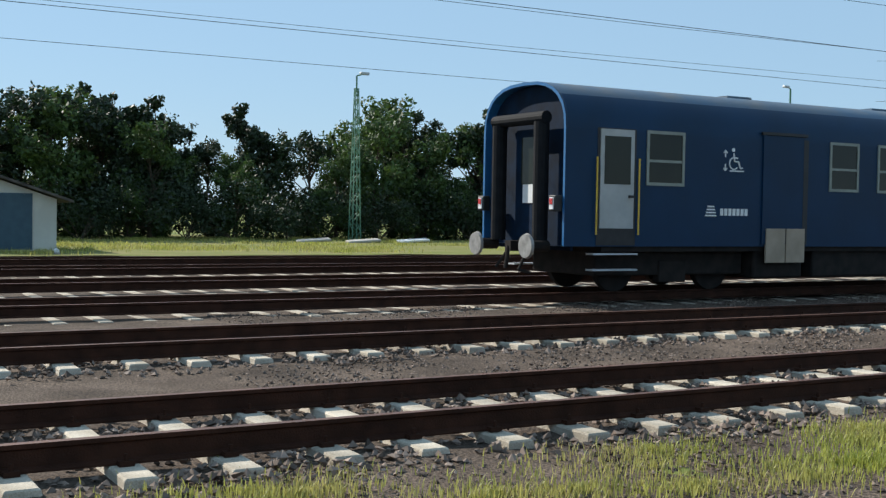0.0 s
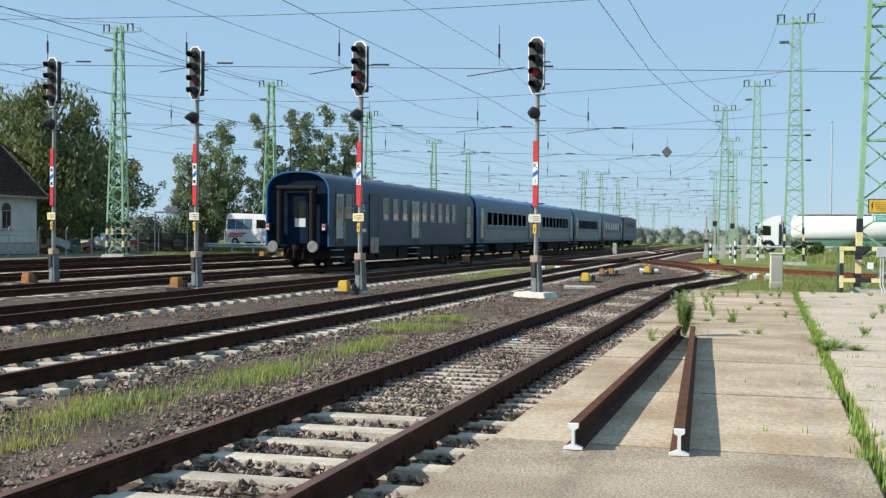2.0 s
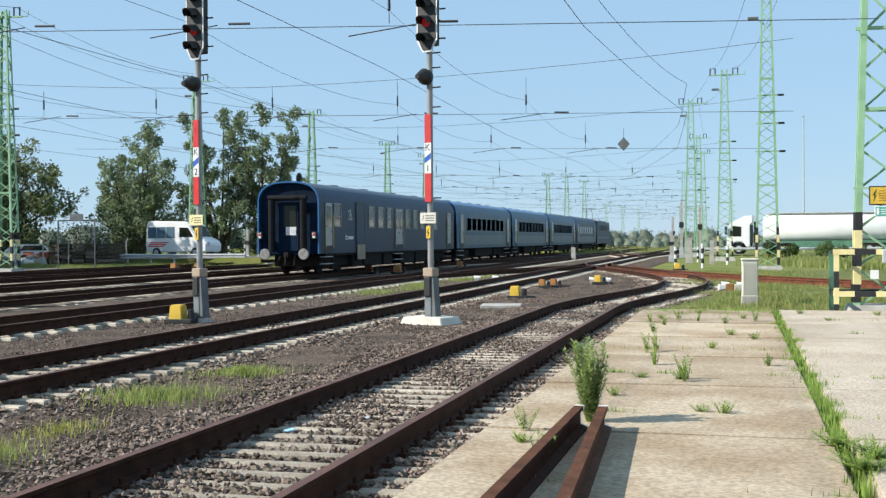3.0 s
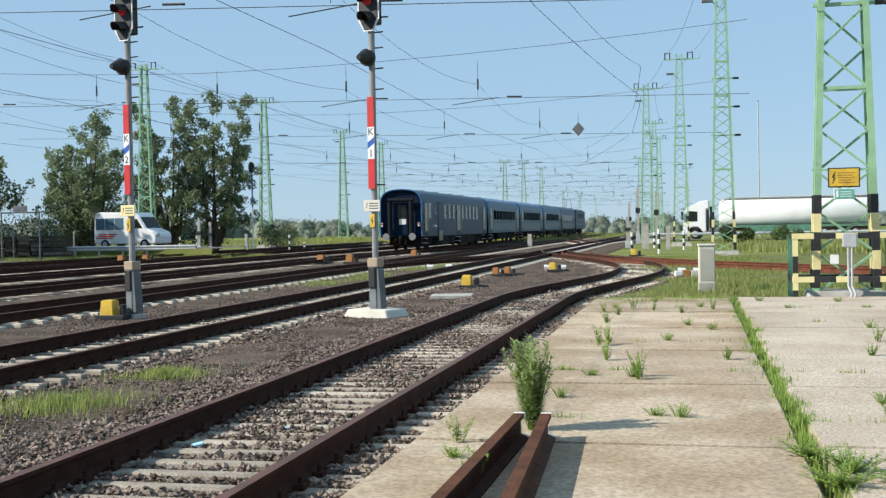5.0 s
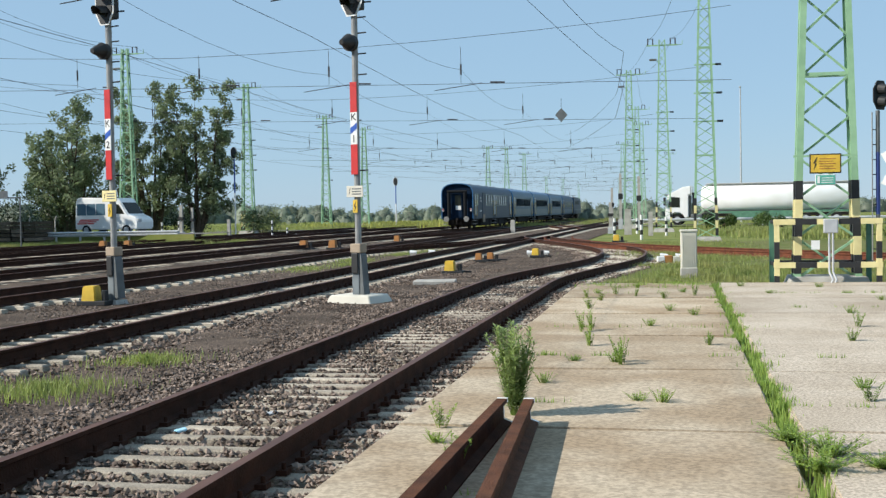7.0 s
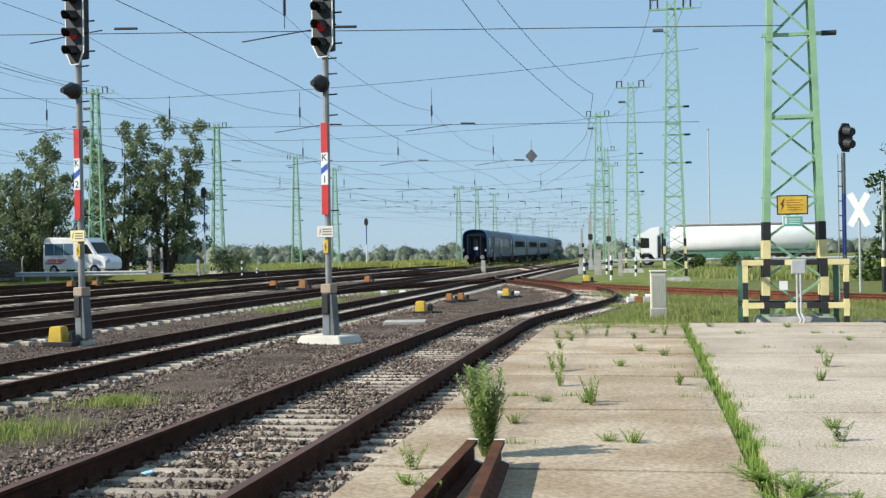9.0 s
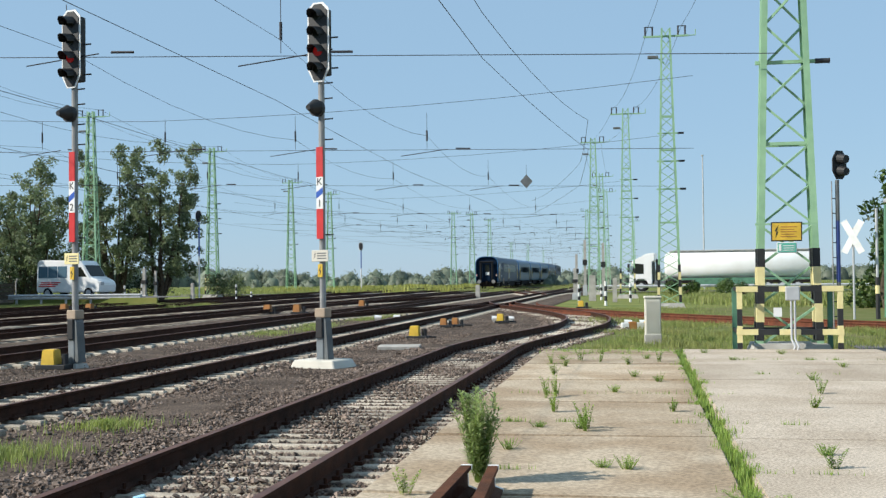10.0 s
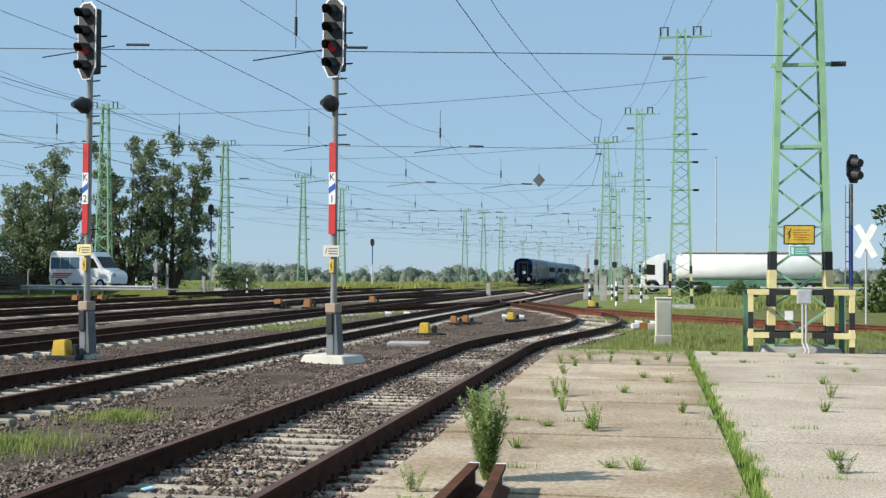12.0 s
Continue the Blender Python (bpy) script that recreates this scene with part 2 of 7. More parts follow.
def prism(name, poly, axis, a, b, material, parent=None, label="", bevel=0.0):
    """A polygon (two coordinates) pushed along an axis from a to b."""
    bm = bmesh.new()
    put = {"x": lambda u, v, w: (w, u, v), "y": lambda u, v, w: (u, w, v), "z": lambda u, v, w: (u, v, w)}[axis]
    r0 = [bm.verts.new(put(u, v, a)) for u, v in poly]
    r1 = [bm.verts.new(put(u, v, b)) for u, v in poly]
    k = len(poly)
    for i in range(k):
        bm.faces.new((r0[i], r0[(i + 1) % k], r1[(i + 1) % k], r1[i]))
    bm.faces.new(r0[::-1])
    bm.faces.new(r1)
    bmesh.ops.recalc_face_normals(bm, faces=bm.faces[:])
    if bevel:
        bmesh.ops.bevel(bm, geom=bm.edges[:], offset=bevel, segments=2, affect="EDGES")
    return part(name, bm, material, parent, label)


def lettering(name, text, size, m, material, parent):
    cu = bpy.data.curves.new(name, "FONT")
    cu.body, cu.size, cu.align_x, cu.align_y, cu.extrude = text, size, "CENTER", "CENTER", 0.002
    tmp = new(name, cu)
    bpy.context.view_layer.update()
    me = bpy.data.meshes.new_from_object(tmp)
    bpy.data.objects.remove(tmp)
    me.materials.append(material)
    ob = new(name, me)
    ob.parent = parent
    ob.matrix_basis = m
    return ob


# ---- the ground ----
def sheet(name, x0, x1, y0, y1, z, material, step=None, amp=0.0, parent=None):
    nx = max(1, int((x1 - x0) / step)) if step else 1
    ny = max(1, int((y1 - y0) / step)) if step else 1
    vs, fs = [], []
    for j in range(ny + 1):
        for i in range(nx + 1):
            x, y = x0 + (x1 - x0) * i / nx, y0 + (y1 - y0) * j / ny
            dz = amp * noise.noise((x * 0.9, y * 0.9, 0)) + amp * 0.6 * noise.noise((x * 3.1, y * 3.1, 4)) if amp else 0
            vs.append((x, y, z + dz))
    for j in range(ny):
        for i in range(nx):
            a = j * (nx + 1) + i
            fs.append((a, a + 1, a + nx + 2, a + nx + 1))
    return from_arrays(name, vs, fs, material, parent, smooth=True)


tagged(sheet("ground", -1500, 1500, -900, 3500, -0.09, M_field), "flat grassy plain reaching to the horizon", "ground", kind="structure")
tagged(sheet("track_bed", -41.0, -1.6, -70, 62, -0.065, M_bed, 0.3, 0.03), "dark brown gravel bed under the station tracks", "ground", kind="structure")
tagged(sheet("track_bed_far", -41.0, -5.0, 62, 420, -0.06, M_bed), "dark gravel bed of the tracks running into the distance", "ground", kind="structure")

TRACK_X = (-3.32, -8.25, -13.4, -18.7, -23.9, -29.2, -34.5)


def path_points(fn, y0, y1, step):
    n = max(1, int(round((y1 - y0) / step)))
    return [Vector((fn(y0 + (y1 - y0) * i / n), y0 + (y1 - y0) * i / n, 0)) for i in range(n + 1)]


RAIL = [(-0.066, 0.0), (0.066, 0.0), (0.066, 0.014), (0.012, 0.036), (0.010, 0.135), (0.036, 0.15), (0.036, 0.18), (-0.036, 0.18), (-0.036, 0.15), (-0.010, 0.135), (-0.012, 0.036), (-0.066, 0.014)]


def rail_mesh(pts, off, name, parent, foot, head, dz=0.0):
    """A flat-bottomed rail swept along pts, off metres to the right of the line."""
    vs, fs, mi = [], [], []
    k = len(RAIL)
    for i, p in enumerate(pts):
        d = (pts[min(i + 1, len(pts) - 1)] - pts[max(i - 1, 0)]).normalized()
        r = Vector((d.y, -d.x, 0))
        for u, v in RAIL:
            q = p + r * (off + u)
            vs.append((q.x, q.y, v + dz))
    for i in range(len(pts) - 1):
        for j in range(k):
            fs.append((i * k + j, i * k + (j + 1) % k, (i + 1) * k + (j + 1) % k, (i + 1) * k + j))
            mi.append(1 if j == 6 else 0)
    fs += [tuple(range(k - 1, -1, -1)), tuple((len(pts) - 1) * k + j for j in range(k))]
    mi += [0, 0]
    ob = from_arrays(name, vs, fs, foot, parent)
    ob.data.materials.append(head)
    ob.data.polygons.foreach_set("material_index", mi)
    return ob


def sleeper_mesh(length, width, material=None):
    bm = bmesh.new()
    L, W = length / 2, width / 2
    v = add_box(bm, -L, L, -W, W, -0.16, 0.0)
    for i in (4, 5, 6, 7):
        v[i].co.y *= 0.78
        v[i].co.x *= 0.985
    # sunken middle between the rail seats
    me = bpy.data.meshes.new("sleeper")
    bmesh.ops.bevel(bm, geom=[e for e in bm.edges if all(x.co.z > -0.01 for x in e.verts)], offset=0.012, segments=1, affect="EDGES")
    bm.to_mesh(me)
    bm.free()
    me.materials.append(material or M_sleeper)
    return me


SLEEPER = sleeper_mesh(2.5, 0.27)
SLEEPER_SLIM = sleeper_mesh(2.5, 0.18, M_sleeper_old)


def fastening_mesh():
    bm = bmesh.new()
    for sx in (-0.7535, 0.7535):
        for s in (-1, 1):
            add_box(bm, sx + s * 0.10 - 0.035, sx + s * 0.10 + 0.035, -0.05, 0.05, 0.0, 0.034)
            add_tube(bm, (sx + s * 0.10, 0, 0.03), (sx + s * 0.10, 0, 0.078), 0.016, 6)
    me = bpy.data.meshes.new("fastening")
    bm.to_mesh(me)
    bm.free()
    me.materials.append(M_rust)
    return me


CLIP = fastening_mesh()


def track(label, fn, y0, y1, near, spacing=0.6, steel=M_rust, head=M_head, zs=0.0, step=6.0):
    t = thing("track")
    tagged(t, label, "railway track", "tracks of the yard", "structure")
    pts = path_points(fn, y0, y1, step)
    for off in (-0.7535, 0.7535):
        rail_mesh(pts, off, "rail", t, steel, head)
    rest_v, rest_f = [], []
    base = [v.co.copy() for v in SLEEPER.vertices]
    polys = [tuple(p.vertices) for p in SLEEPER.polygons]
    y = y0 + 0.3
    rng = random.Random(len(label) + int(abs(y0)))
    first, later, switch = spacing if isinstance(spacing, tuple) else (spacing, spacing, 999)
    while y < y1:
        d = fn(y + 0.3) - fn(y - 0.3)
        m = pose(fn(y) + rng.uniform(-0.02, 0.02), y + rng.uniform(-0.012, 0.012), rng.uniform(-0.008, 0.004) + zs, 0, 0, -math.degrees(math.atan2(d, 0.6)) + rng.uniform(-0.6, 0.6))
        if near[0] <= y <= near[1]:
            s = new("sleeper", SLEEPER if y < switch else SLEEPER_SLIM)
            s.parent, s.matrix_basis = t, m
            c = new("fastening", CLIP)
            c.parent, c.matrix_basis = t, pose(fn(y), y, 0)
        else:
            k = len(rest_v)
            rest_v += [m @ v for v in base]
            rest_f += [tuple(k + i for i in f) for f in polys]
        y += first if y < switch else later
    if rest_v:
        tagged(from_arrays("sleepers", rest_v, rest_f, M_sleeper_old if zs < -0.05 else M_sleeper, t), "pale concrete sleepers farther along the track", kind="stuff")
    return t


def bend(y):
    """The first track: straight, then out to the right and back into its neighbour."""
    def ease(a, b):
        u = min(1, max(0, (y - a) / (b - a)))
        return u * u * (3 - 2 * u)
    return -3.32 + 1.55 * ease(24, 38) - 6.5 * ease(40, 72)


track("rust-brown rails on concrete sleepers beside the concrete slab", bend, -34, 72, (-26, 30), (0.7, 0.38, 0.6), step=1.0)
track("dark rails on pale concrete sleepers in dark gravel", lambda y: TRACK_X[1], -60, 400, (-26, 40), (0.7, 0.45, 6.0))
track("dark rails on pale concrete sleepers in dark gravel", lambda y: TRACK_X[2], -60, 400, (-20, 10), 0.7)
for tx in TRACK_X[3:]:
    track("dark rails on weathered concrete sleepers", lambda y, tx=tx: tx, -60, 400, (0, -1), 0.68, zs=-0.057)


def siding(y):
    u = (y - 34) / 34
    return 9.0 - 15.6 * (1 - (1 - u) ** 2) if u < 1 else -6.6


def crossover(a, b, y0, y1):
    def fn(y):
        u = min(1, max(0, (y - y0) / (y1 - y0)))
        return a + (b - a) * u * u * (3 - 2 * u)
    return fn


track("bright rust-red rails of an overgrown siding", siding, 35, 67, (0, -1), 0.7, M_redrust, M_redrust, zs=-0.05, step=1.0)
track("dark rails of a turnout between two tracks", crossover(-13.4, -8.25, 44, 66), 45, 65.5, (0, -1), 0.6, step=2.0)
track("dark rails of a turnout between two tracks", crossover(-8.25, -13.4, 92, 132), 94, 131, (0, -1), 0.6, step=2.0)
track("dark rails of a track diverging to the far platforms", crossover(-8.25, -3.4, 100, 170), 102, 260, (0, -1), 0.7, step=3.0)
track("dark rails of a turnout between two tracks", crossover(-18.7, -13.4, 68, 96), 69, 95, (0, -1), 0.6, step=2.0)


# ---- the concrete slab yard ----
def slab_yard():
    t = thing("pavement")
    tagged(t, "weathered concrete slab paving with grass in the joints", "pavement", kind="structure")
    rng = random.Random(5)
    for x0, x1 in ((-1.98, 0.70), (0.80, 4.6), (4.66, 8.4)):
        y = -40.0
        while y < 23.6:
            L = 3.0 if y > -30 else 5.0
            y1 = min(y + L, 24.0)
            if not (x0 > 4.6 and y > 15):
                bm = bmesh.new()
                v = add_box(bm, x0 + 0.012, x1 - 0.012, y + 0.02, y1 - 0.02, -0.08, 0.15)
                for i in (4, 5, 6, 7):
                    v[i].co.z += rng.uniform(-0.012, 0.008)
                top = [e for e in bm.edges if all(q.co.z > 0 for q in e.verts)]
                bmesh.ops.bevel(bm, geom=top, offset=0.018, segments=2, affect="EDGES")
                part("slab", bm, M_slab_worn if y < -1 else M_slab if x0 < 0 else M_slab_grey, t)
            y = y1
    return t


slab_yard()
tagged(sheet("verge", -1.7, 40, 24.0, 60, -0.03, mat("rough_verge", (0.10, 0.13, 0.03), (0.17, 0.16, 0.07), 0.95, 0.8, bump=0.7, bscale=14, world_space=True), 1.5, 0.05), "rough grassy verge beyond the slabs", "ground", kind="structure")
tagged(sheet("road", 4.7, 60, 15.2, 29.5, 0.0, M_asphalt), "worn asphalt lane leading to the crossing", "road", kind="structure")
tagged(sheet("house_path", -49.6, -41.0, 16.0, 76.0, -0.03, mat("trodden_grit", (0.20, 0.18, 0.15), (0.13, 0.13, 0.085), 0.95, 0.6, bump=0.4, world_space=True, speck=0.3)), "trodden grit strip in front of the houses", "path", kind="structure")
tagged(sheet("road_far", -60, 120, 115.0, 121.0, 0.05, M_asphalt), "asphalt road crossing the plain", "road", kind="structure")
tagged(sheet("yard_grass", -75, -41.0, -70, 16, -0.03, mat("dry_yard_grass", (0.15, 0.17, 0.045), (0.22, 0.20, 0.08), 0.95, 0.5, bump=0.6, bscale=12, world_space=True), 2.0, 0.04), "dry mown grass beside the tracks", "grass", kind="structure")


# ---- the train ----
def arch(w, z0, z1, zt, n=7, pull=1.0):
    """Half-round coach outline from the near sill over the roof to the far sill."""
    pts = [(w, z0), (w, z1)]
    for i in range(1, 2 * n):
        a = math.pi * i / (2 * n)
        pts.append((w * math.copysign(abs(math.cos(a)) ** 0.75, math.cos(a)), z1 + (zt - z1) * math.sin(a) ** 0.8))
    return pts + [(-w, z1), (-w, z0)]


def ring_frame(bm, x, y0, y1, z0, z1, w, d):
    """A window surround standing proud of a side wall."""
    for a, b, c, e in ((y0, y1, z1 - w, z1), (y0, y1, z0, z0 + w), (y0, y0 + w, z0 + w, z1 - w), (y1 - w, y1, z0 + w, z1 - w)):
        add_box(bm, min(x, x + d), max(x, x + d), a, b, c, e)


def coach_window(parent, side, y0, y1, z0, z1, bar=True, fm=None):
    x = side * 1.405
    g = box("window_pane", (min(x, x + side * 0.012), max(x, x + side * 0.012), y0 + 0.03, y1 - 0.03, z0 + 0.03, z1 - 0.03), M_glass, parent)
    bm = bmesh.new()
    ring_frame(bm, x, y0, y1, z0, z1, 0.06, side * 0.03)
    if bar:
        zm = z0 + (z1 - z0) * 0.45
        add_box(bm, min(x, x + side * 0.028), max(x, x + side * 0.028), y0 + 0.05, y1 - 0.05, zm - 0.025, zm + 0.025)
    part("window_frame", bm, fm or M_frame, g)


def bogie(parent, y):
    b = box("bogie_frame", (-1.05, 1.05, y - 1.9, y + 1.9, 0.5, 0.98), M_under, parent, bevel=0.04)
    for dy in (-1.25, 1.25):
        for sx in (-1, 1):
            bm = bmesh.new()
            add_tube(bm, (sx * 0.68, y + dy, 0.64), (sx * 0.82, y + dy, 0.64), 0.46, 20)
            add_tube(bm, (sx * 0.82, y + dy, 0.64), (sx * 1.0, y + dy, 0.64), 0.13, 10)
            part("wheel", bm, M_under, b)
    for sx in (-1, 1):
        box("spring_box", (sx * 1.0 - 0.09, sx * 1.0 + 0.09, y - 0.35, y + 0.35, 0.36, 0.8), M_under, b, bevel=0.03)


def buffers(parent, y, s):
    for sx in (-0.88, 0.88):
        bm = bmesh.new()
        add_tube(bm, (sx, y, 1.07), (sx, y + s * 0.45, 1.07), 0.11, 12)
        b = part("buffer_sleeve", bm, M_under, parent)
        bm = bmesh.new()
        add_tube(bm, (sx, y + s * 0.45, 1.07), (sx, y + s * 0.50, 1.07), 0.24, 20, 0.22)
        part("buffer_disc", bm, M_disc, b, "worn grey steel buffer plate")


def coach_end(parent, y, s, rear):
    """Gangway, end door and lamps on the end wall at y; s points outwards."""
    e = prism("end_wall", arch(1.34, 1.0, 3.24, 4.12), "y", min(y - s * 0.26, y - s * 0.20), max(y - s * 0.26, y - s * 0.20), M_endshade, parent)
    for sx in (-0.72, 0.72):
        bm = bmesh.new()
        add_tube(bm, (sx, y + s * 0.06, 1.15), (sx, y + s * 0.06, 3.4), 0.15, 14)
        part("gangway_cushion", bm, M_rubber, e)
    bm = bmesh.new()
    add_tube(bm, (-0.88, y + s * 0.06, 3.48), (0.88, y + s * 0.06, 3.48), 0.12, 14)
    part("gangway_cushion", bm, M_rubber, e)
    d = box("end_door", (-0.42, 0.42, min(y - s * 0.19, y - s * 0.14), max(y - s * 0.19, y - s * 0.14), 1.2, 3.3), M_endshade, e)
    yy = y - s * 0.135
    box("window_pane", (-0.22, 0.32, min(yy, yy + s * 0.01), max(yy, yy + s * 0.01), 2.25, 3.15), M_glass, d)
    if rear:
        box("notice", (-0.15, 0.32, min(yy, yy + s * 0.012), max(yy, yy + s * 0.012), 1.88, 2.24), M_white, d, "white paper notice")
        for sx in (-1.24, 1.24):
            b = box("tail_lamp_case", (sx - 0.11, sx + 0.11, min(y, y + s * 0.16), max(y, y + s * 0.16), 1.72, 2.02), M_black, e, bevel=0.02)
            box("tail_lamp", (sx - 0.06, sx + 0.06, min(y + s * 0.16, y + s * 0.18), max(y + s * 0.16, y + s * 0.18), 1.76, 1.98), M_white, b)
            box("red_lens", (sx - 0.045, sx + 0.045, min(y + s * 0.18, y + s * 0.19), max(y + s * 0.18, y + s * 0.19), 1.85, 1.96), M_red, b)
    bm = bmesh.new()
    add_box(bm, -0.1, 0.1, min(y, y + s * 0.3), max(y, y + s * 0.3), 0.95, 1.15)
    add_tube(bm, (0, y + s * 0.28, 1.05), (0, y + s * 0.34, 0.62), 0.04, 8)
    add_tube(bm, (0.33, y + s * 0.05, 1.0), (0.38, y + s * 0.3, 0.6), 0.03, 8)
    add_tube(bm, (0.38, y + s * 0.3, 0.6), (0.5, y + s * 0.1, 0.55), 0.03, 8)
    add_tube(bm, (-0.33, y + s * 0.05, 1.0), (-0.4, y + s * 0.3, 0.62), 0.03, 8)
    part("coupling", bm, M_under, e)
    buffers(parent, y, s)


def shell(parent, L, paint, roof, rimmed=True, zt=4.2):
    """Sides and roof of a coach with an open end lip."""
    w, z0, z1 = 1.41, 1.08, 3.25
    out = arch(w, z0, z1, zt)
    inn = arch(w - 0.06, z0 + 0.02, z1, zt - 0.06)
    cut = 4
    k = len(out)
    vs, fs, mi = [], [], []
    ys = [0.0, 0.06, L - 0.06, L]
    for y in ys:
        vs += [(x, y, z) for x, z in out]
    for j in range(3):
        for i in range(k - 1):
            fs.append((j * k + i, j * k + i + 1, (j + 1) * k + i + 1, (j + 1) * k + i))
            mi.append(1 if cut <= i < k - 1 - cut else 0)
    n0 = len(vs)
    for y in (0.0, 0.3, L - 0.3, L):
        vs += [(x, y, z) for x, z in inn]
    for a in (0, 2):
        for i in range(k - 1):
            fs.append((n0 + a * k + i + 1, n0 + a * k + i, n0 + (a + 1) * k + i, n0 + (a + 1) * k + i + 1))
            mi.append(2)
    for oy, iy in ((0, 0), (3, 3)):
        for i in range(k - 1):
            fs.append((oy * k + i, oy * k + i + 1, n0 + iy * k + i + 1, n0 + iy * k + i))
            mi.append(2)
    fs.append((0, k - 1, 3 * k + k - 1, 3 * k))
    mi.append(0)
    b = from_arrays("body", vs, fs, paint, parent)
    b.data.materials.append(roof)
    b.data.materials.append(M_rim)
    b.data.polygons.foreach_set("material_index", mi)
    b.data.polygons.foreach_set("use_smooth", [j < 3 * (k - 1) and 1 <= j % (k - 1) < k - 2 for j in range(len(mi))])
    return b


def entrance(parent, side, y0, y1, leaves=1):
    x = side * 1.41
    lw = (y1 - y0) / leaves
    bm = bmesh.new()
    add_box(bm, min(x, x + side * 0.01), max(x, x + side * 0.01), y0 - 0.05, y1 + 0.05, 1.1, 3.3)
    f = part("doorway", bm, M_black, parent)
    for i in range(leaves):
        a, b = y0 + i * lw, y0 + (i + 1) * lw
        d = box("door_leaf", (min(x + side * 0.01, x + side * 0.03), max(x + side * 0.01, x + side * 0.03), a + 0.01, b - 0.01, 1.42, 3.28), M_door, f, "off-white door leaf")
        box("door_pane", (min(x + side * 0.03, x + side * 0.037), max(x + side * 0.03, x + side * 0.037), a + 0.1, b - 0.1, 2.25, 3.15), M_glass, d)
        box("door_handle", (min(x + side * 0.03, x + side * 0.07), max(x + side * 0.03, x + side * 0.07), b - 0.14, b - 0.04, 2.0, 2.05), M_black, d)
    for yy in (y0 - 0.09, y1 + 0.09):
        tube("grab_rail", [(x + side * 0.06, yy, 1.3), (x + side * 0.06, yy, 2.75)], 0.018, M_yellow, f, 6)
    for z in (0.62, 0.92):
        box("step", (min(x - side * 0.2, x + side * 0.02), max(x - side * 0.2, x + side * 0.02), y0 - 0.12, y1 + 0.12, z, z + 0.03), M_galv, f)


def coach_first():
    c = thing("railway_coach")
    tagged(c, "dark blue passenger coach with wheelchair lift door, last of the train", "railway coach", "train")
    L = 24.3
    shell(c, L, M_coach, M_roof)
    coach_end(c, 0.0, -1, True)
    coach_end(c, L, 1, False)
    for side in (1, -1):
        entrance(c, side, 0.78, 1.6)
        for y0, y1 in ((1.9, 2.85), (6.9, 7.8), (8.4, 9.3), (9.9, 10.8), (13.3, 14.2), (14.8, 15.7), (16.3, 17.2), (17.8, 18.7), (19.2, 20.1)):
            coach_window(c, side, y0, y1, 2.25, 3.3)
        entrance(c, side, 11.4, 12.7, 2)
        entrance(c, side, 22.5, 23.4)
        x = side * 1.412
        r = box("lift_door", (min(x, x + side * 0.03), max(x, x + side * 0.03), 4.95, 6.1, 1.12, 3.35), M_coach, c)
        box("door_rail", (min(x, x + side * 0.05), max(x, x + side * 0.05), 4.9, 6.2, 3.36, 3.42), M_black, r)
        box("door_slot", (min(x, x + side * 0.034), max(x, x + side * 0.034), 6.1, 6.24, 1.12, 3.3), M_black, r)
        for a in (5.05, 5.62):
            box("lift_board", (min(x + side * 0.01, x + side * 0.06), max(x + side * 0.01, x + side * 0.06), a, a + 0.53, 0.75, 1.45), M_wood, r, "bare wooden lift board")
        pictogram(c, side)
    for y in (2.9, L - 2.9):
        bogie(c, y)
    for i, (a, b) in enumerate(((4.9, 6.3), (6.6, 9.4), (9.8, 11.3), (12.8, 15.5), (15.8, 19.2))):
        box("underfloor_box", (-1.28, 1.28, a, b, 0.42, 1.06), M_under, c, bevel=0.05)
    box("side_skirt", (-1.36, 1.36, 0.9, L - 0.9, 0.98, 1.085), M_under, c)
    for y in (5.0, 9.5, 14.5, 19.0):
        bm = bmesh.new()
        add_box(bm, -0.3, 0.3, y, y + 0.7, 4.16, 4.25)
        part("roof_vent", bm, M_roof, c)
    return c


SHORT = 18.0


